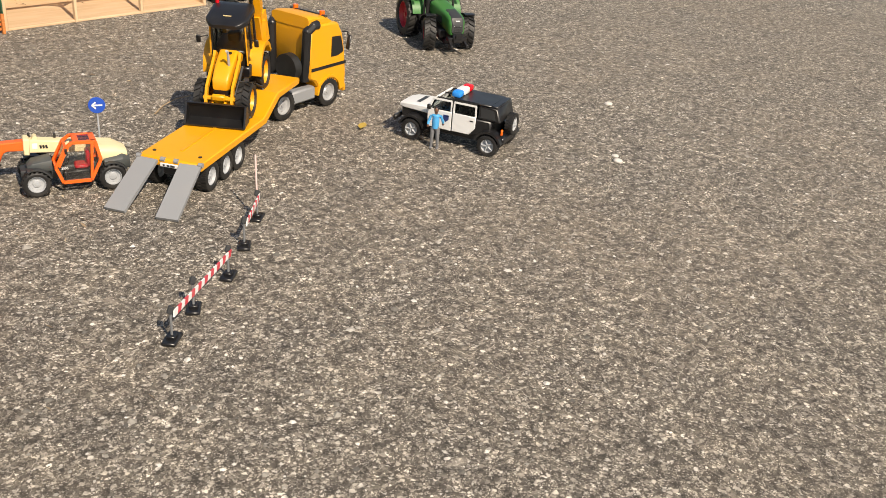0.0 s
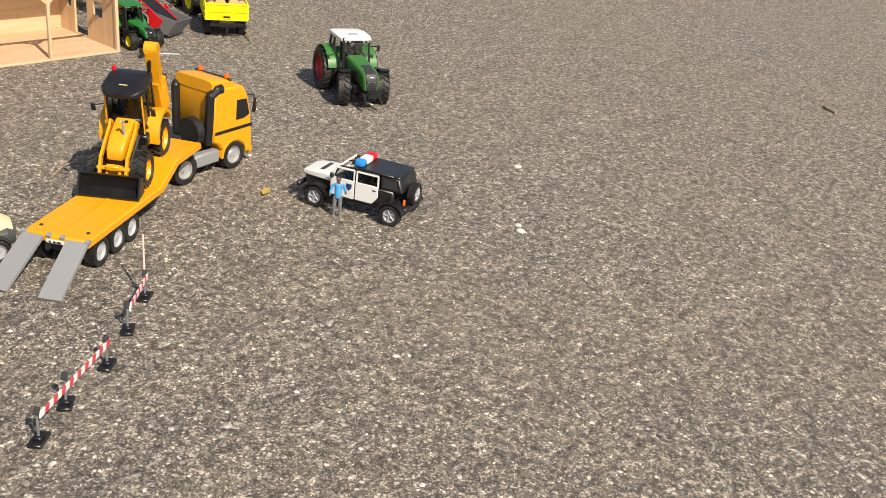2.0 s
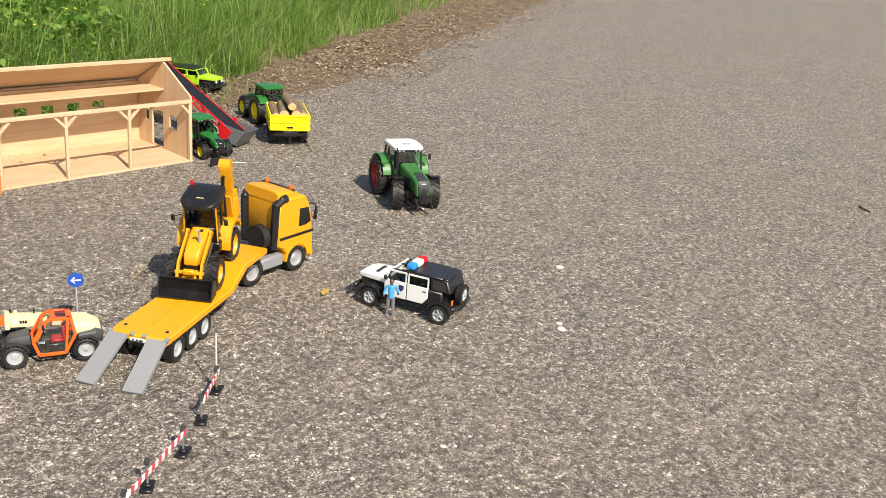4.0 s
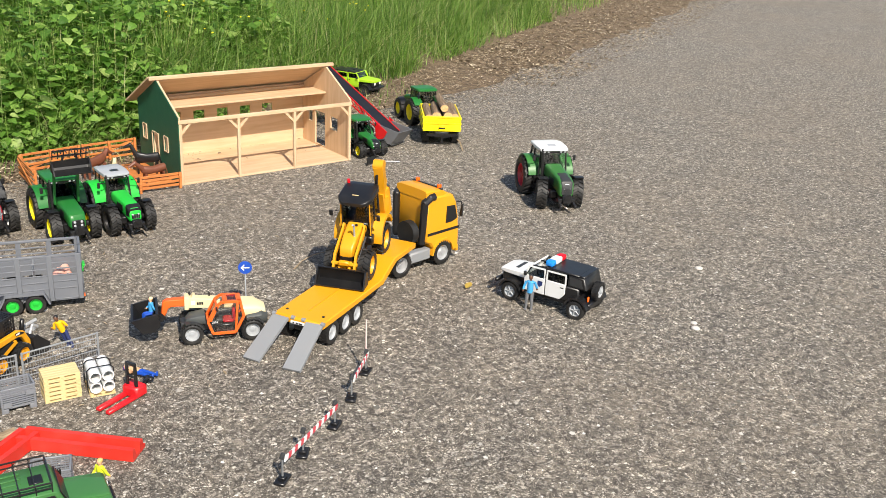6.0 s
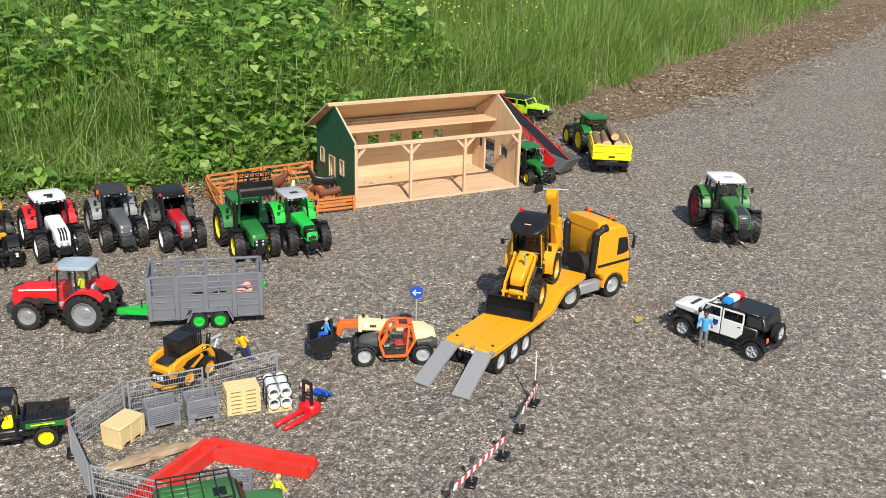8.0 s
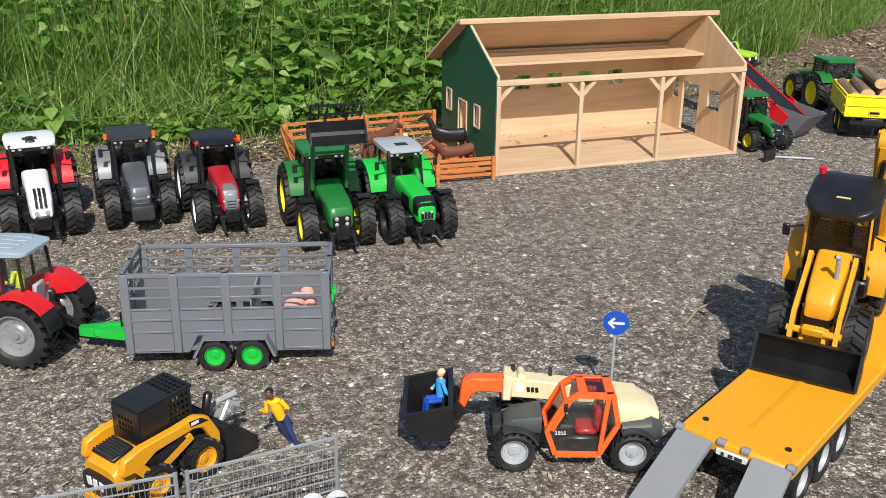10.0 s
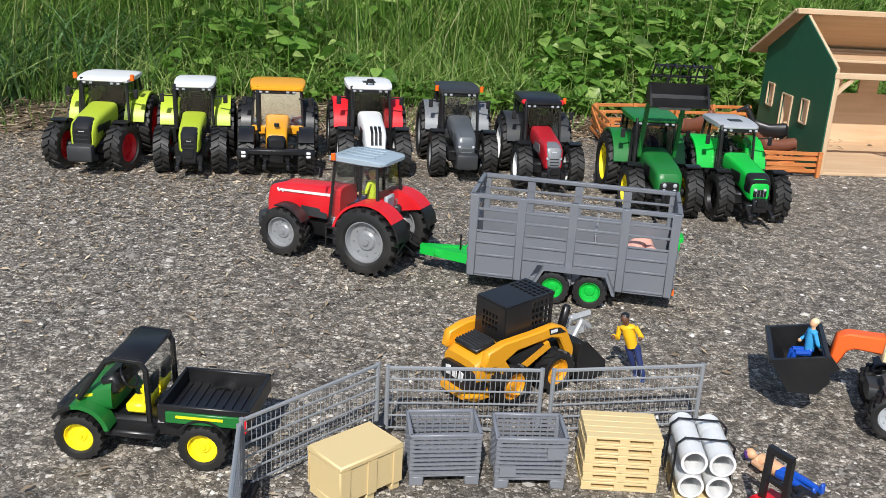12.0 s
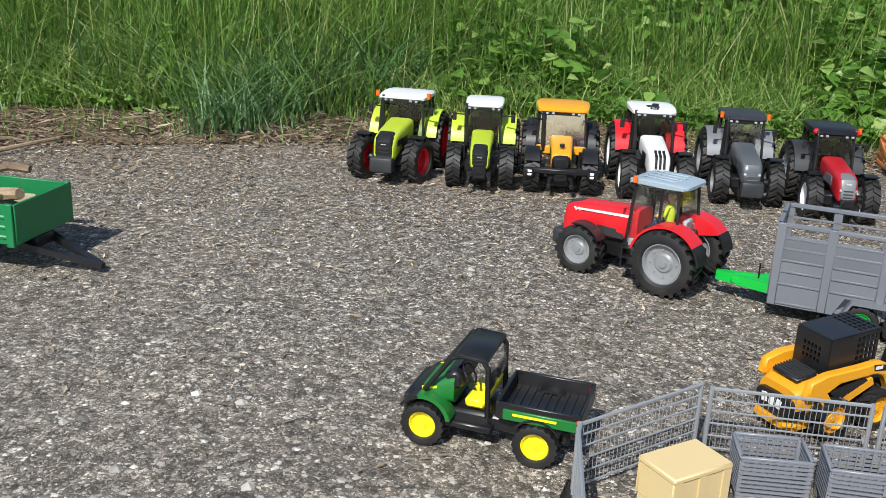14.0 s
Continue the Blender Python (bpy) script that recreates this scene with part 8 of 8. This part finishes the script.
    bm = B(); box(bm, (0.010, 0.10, 0.010), (0.048, 0, 0.040), bev=0.002); part("bumper", bm, BLACK, o)
    return o


land_car(pose(-0.820, -1.556, 0, 0, 0, -8) @ Matrix.Diagonal((0.82, 0.84, 0.90, 1)))
doll(pose(-0.776, -1.488, 0, 0, 0, 200), "plastic worker figure in neon shirt by the green car", YSHIRT, NAVY, SKIN, 0.072, hat=HAIR)

# ---- behind the barn: conveyor, tipper, logs, lime car ----
o = thing("toy_conveyor", pose(0.905, 0.10, 0, 0, 0, 108), "red and black toy conveyor belt rising from grey hopper", "conveyor")
bm = B(); bar(bm, (0.0, 0, 0.05), (0.36, 0, 0.255), 0.062, 0.004); part("belt", bm, BLACK, o)
for s in (-1, 1):
    bm = B(); bar(bm, (0.0, s * 0.0325, 0.052), (0.36, s * 0.0325, 0.257), 0.003, 0.005); part("side_rail", bm, RED, o)
    bm = B(); bar(bm, (0.03, s * 0.0325, 0.045), (0.36, s * 0.0325, 0.233), 0.003, 0.004)
    for i in range(16):
        a = 0.03 + 0.02 * i
        bar(bm, (a, s * 0.0325, 0.047 + 0.570 * (a - 0.03)), (a + 0.02, s * 0.0325, 0.070 + 0.570 * (a - 0.01)), 0.002, 0.002)
    part("lattice", bm, RED, o)
    bm = B(); prism(bm, [(-0.055, 0.066), (0.045, 0.082), (0.032, 0.014), (-0.012, 0.014)], s * 0.042 - 0.0015, s * 0.042 + 0.0015); part("hopper_side", bm, GREY, o)
    bm = B(); prism(bm, [(0.000, 0.060), (0.060, 0.094), (0.052, 0.030), (0.030, 0.010)], s * 0.0455 - 0.0015, s * 0.0455 + 0.0015); part("side_plate", bm, RED, o)
    bm = B(); bar(bm, (0.22, s * 0.03, 0.17), (0.16, s * 0.045, 0.02), 0.005, 0.006); part("leg", bm, RED, o)
    wheel(o, 0.16, s * 0.05, 0.02, 0.012, GREY, 12, road=True)
bm = B(); prism(bm, [(-0.056, 0.066), (-0.052, 0.066), (-0.010, 0.014), (-0.014, 0.012)], -0.042, 0.042); part("hopper_front", bm, GREY, o)
bm = B(); box(bm, (0.05, 0.07, 0.008), (0.01, 0, 0.008), bev=0.002); part("hopper_base", bm, DARK, o)

YT = pose(1.058, 0.0, 0, 0, 0, 57) @ Matrix.Diagonal((1.1, 1.26, 1.12, 1))
o = thing("tipping_trailer", YT, "bright yellow toy tipping trailer loaded with logs", "trailer")
bm = B(); box(bm, (0.20, 0.112, 0.004), (0.10, 0, 0.055), bev=0.001); part("floor_plate", bm, BRIGHT, o)
for s in (-1, 1):
    bm = B(); box(bm, (0.20, 0.004, 0.052), (0.10, s * 0.056, 0.08), bev=0.001)
    for z in (0.062, 0.08, 0.098):
        box(bm, (0.196, 0.003, 0.004), (0.10, s * 0.059, z), bev=0.0008)
    part("side_wall", bm, BRIGHT, o)
    for x in (0.06, 0.115):
        wheel(o, x, s * 0.046, 0.026, 0.022, BRIGHT, 14)
for x in (0.0, 0.20):
    bm = B(); box(bm, (0.004, 0.116, 0.052), (x, 0, 0.08), bev=0.001)
    if x == 0:
        box(bm, (0.003, 0.11, 0.005), (-0.003, 0, 0.103), bev=0.001); box(bm, (0.003, 0.11, 0.004), (-0.003, 0, 0.082)); box(bm, (0.003, 0.022, 0.018), (-0.003, 0, 0.068), bev=0.001)
    part("end_wall", bm, BRIGHT, o)
bm = B(); box(bm, (0.0012, 0.018, 0.005), (-0.0055, 0, 0.066)); part("logo_bar", bm, BLACK, o)
bm = B(); box(bm, (0.22, 0.04, 0.02), (0.11, 0, 0.042), bev=0.002); bar(bm, (0.2, 0, 0.04), (0.30, 0, 0.04), 0.012, 0.01); part("frame", bm, DARK, o)
bm = B(); cyl(bm, 0.003, 0.02, (-0.01, 0, 0.025), "Z", 8); box(bm, (0.012, 0.09, 0.008), (-0.002, 0, 0.042)); part("rear_light_bar", bm, BLACK, o)
for i, (y, z, r, l) in enumerate(((-0.036, 0.072, 0.014, 0.17), (-0.008, 0.073, 0.015, 0.19), (0.020, 0.072, 0.014, 0.18), (0.042, 0.070, 0.011, 0.16), (-0.040, 0.101, 0.013, 0.19), (-0.016, 0.104, 0.015, 0.20), (0.014, 0.103, 0.015, 0.18), (0.040, 0.098, 0.012, 0.19), (-0.004, 0.130, 0.012, 0.18))):
    bm = B()
    cyl(bm, r, l, (0, 0, 0), "X", 12)
    for v in bm.verts:
        v.co.y += 0.0015 * noise.noise(v.co * 90 + Vector((i, 0, 0))); v.co.z += 0.0015 * noise.noise(v.co * 80 + Vector((0, i, 0)))
    ob = solid("log", bm, BARK, YT @ pose(0.10 + 0.004 * (i % 3), y, z, 0, 0, (i % 3 - 1) * 2), "short cut log with pale end in the trailer", "log", "trailer logs")
    ob.data.materials.append(LOGWOOD)
    for p in ob.data.polygons:
        if len(p.vertices) > 4:
            p.material_index = 1

lime = rugged_car(pose(1.315, 0.885, 0.012, 0, 0, -64) @ Matrix.Diagonal((0.95, 0.95, 0.88, 1)), "lime yellow toy off-road car with black roof", BLACK, LIMEY, LIMEY, BLACK, DARK)

# ---- green trailer with branches ----
GT = pose(-1.800, -0.722, 0, 0, 0, -4)
o = thing("green_trailer", GT, "green toy farm trailer loaded with sticks", "trailer")
L, W = 0.24, 0.128
bm = B(); box(bm, (L, W, 0.004), (-L / 2, 0, 0.047), bev=0.001); part("floor_plate", bm, GREENTR, o)
for s in (-1, 1):
    bm = B(); box(bm, (L, 0.004, 0.056), (-L / 2, s * W / 2, 0.074), bev=0.001)
    for z in (0.056, 0.070, 0.084):
        box(bm, (L - 0.01, 0.004, 0.006), (-L / 2, s * (W / 2 + 0.002), z), bev=0.002)
    part("side_wall", bm, GREENTR, o)
    bm = B(); box(bm, (0.012, 0.007, 0.060), (-0.006, s * (W / 2 + 0.001), 0.073), bev=0.001); part("corner_post", bm, GREENTR, o)
    for x in (-0.15, -0.19):
        wheel(o, x, s * 0.05, 0.026, 0.022, GREENTR, 14)
for x in (0.0, -L):
    bm = B(); box(bm, (0.004, W, 0.056), (x, 0, 0.074), bev=0.001); part("end_wall", bm, GREENTR, o)
bm = B(); box(bm, (L, 0.04, 0.018), (-L / 2, 0, 0.036), bev=0.002); bar(bm, (-0.02, 0.03, 0.036), (0.092, -0.012, 0.010), 0.010, 0.008); bar(bm, (-0.02, -0.03, 0.036), (0.092, -0.012, 0.010), 0.010, 0.008); part("drawbar", bm, BLACK, o)
for i, pts in enumerate((((-0.20, -0.02, 0.075), (-0.08, -0.012, 0.095), (-0.012, -0.03, 0.108)), ((-0.22, 0.02, 0.07), (-0.10, 0.0, 0.085), (-0.04, -0.02, 0.098)), ((-0.18, 0.04, 0.06), (-0.09, 0.035, 0.075), (-0.03, 0.03, 0.08)), ((-0.2, -0.04, 0.08), (-0.1, -0.035, 0.1), (-0.03, -0.045, 0.105)))):
    bm = B()
    for a, b in zip(pts, pts[1:]):
        rod(bm, a, b, (0.011, 0.016, 0.013, 0.006)[i], 8, (0.008, 0.012, 0.010, 0.004)[i])
    solid("stick", bm, STRAW, GT, "broken pale branch lying in the trailer", "stick", "trailer sticks")
bm = B(); tube(bm, [(-0.16, 0.06, 0.10), (-0.10, 0.07, 0.115), (-0.07, 0.075, 0.112)], 0.006)
solid("stick", bm, BARK, GT, "dark twig sticking out of the trailer", "stick", "trailer sticks")

# a dropped rod and a dozer blade in front of the small tractor
bm = B(); rod(bm, (0.700, -0.062, 0.004), (0.785, -0.111, 0.004), 0.0028, 8)
solid("rod", bm, LGREY, pose(0, 0, 0), "pale grey thin rod lying on the asphalt", "rod")
bm = B(); prism(bm, [(0.0, 0.0), (0.004, 0.012), (0.0, 0.028), (-0.004, 0.028), (0.0, 0.012), (-0.004, 0.0)], -0.022, 0.022)
solid("dozer_blade", bm, BLACK, pose(0.676, -0.083, 0, 0, 0, -70), "small black toy dozer blade standing on the asphalt", "blade")
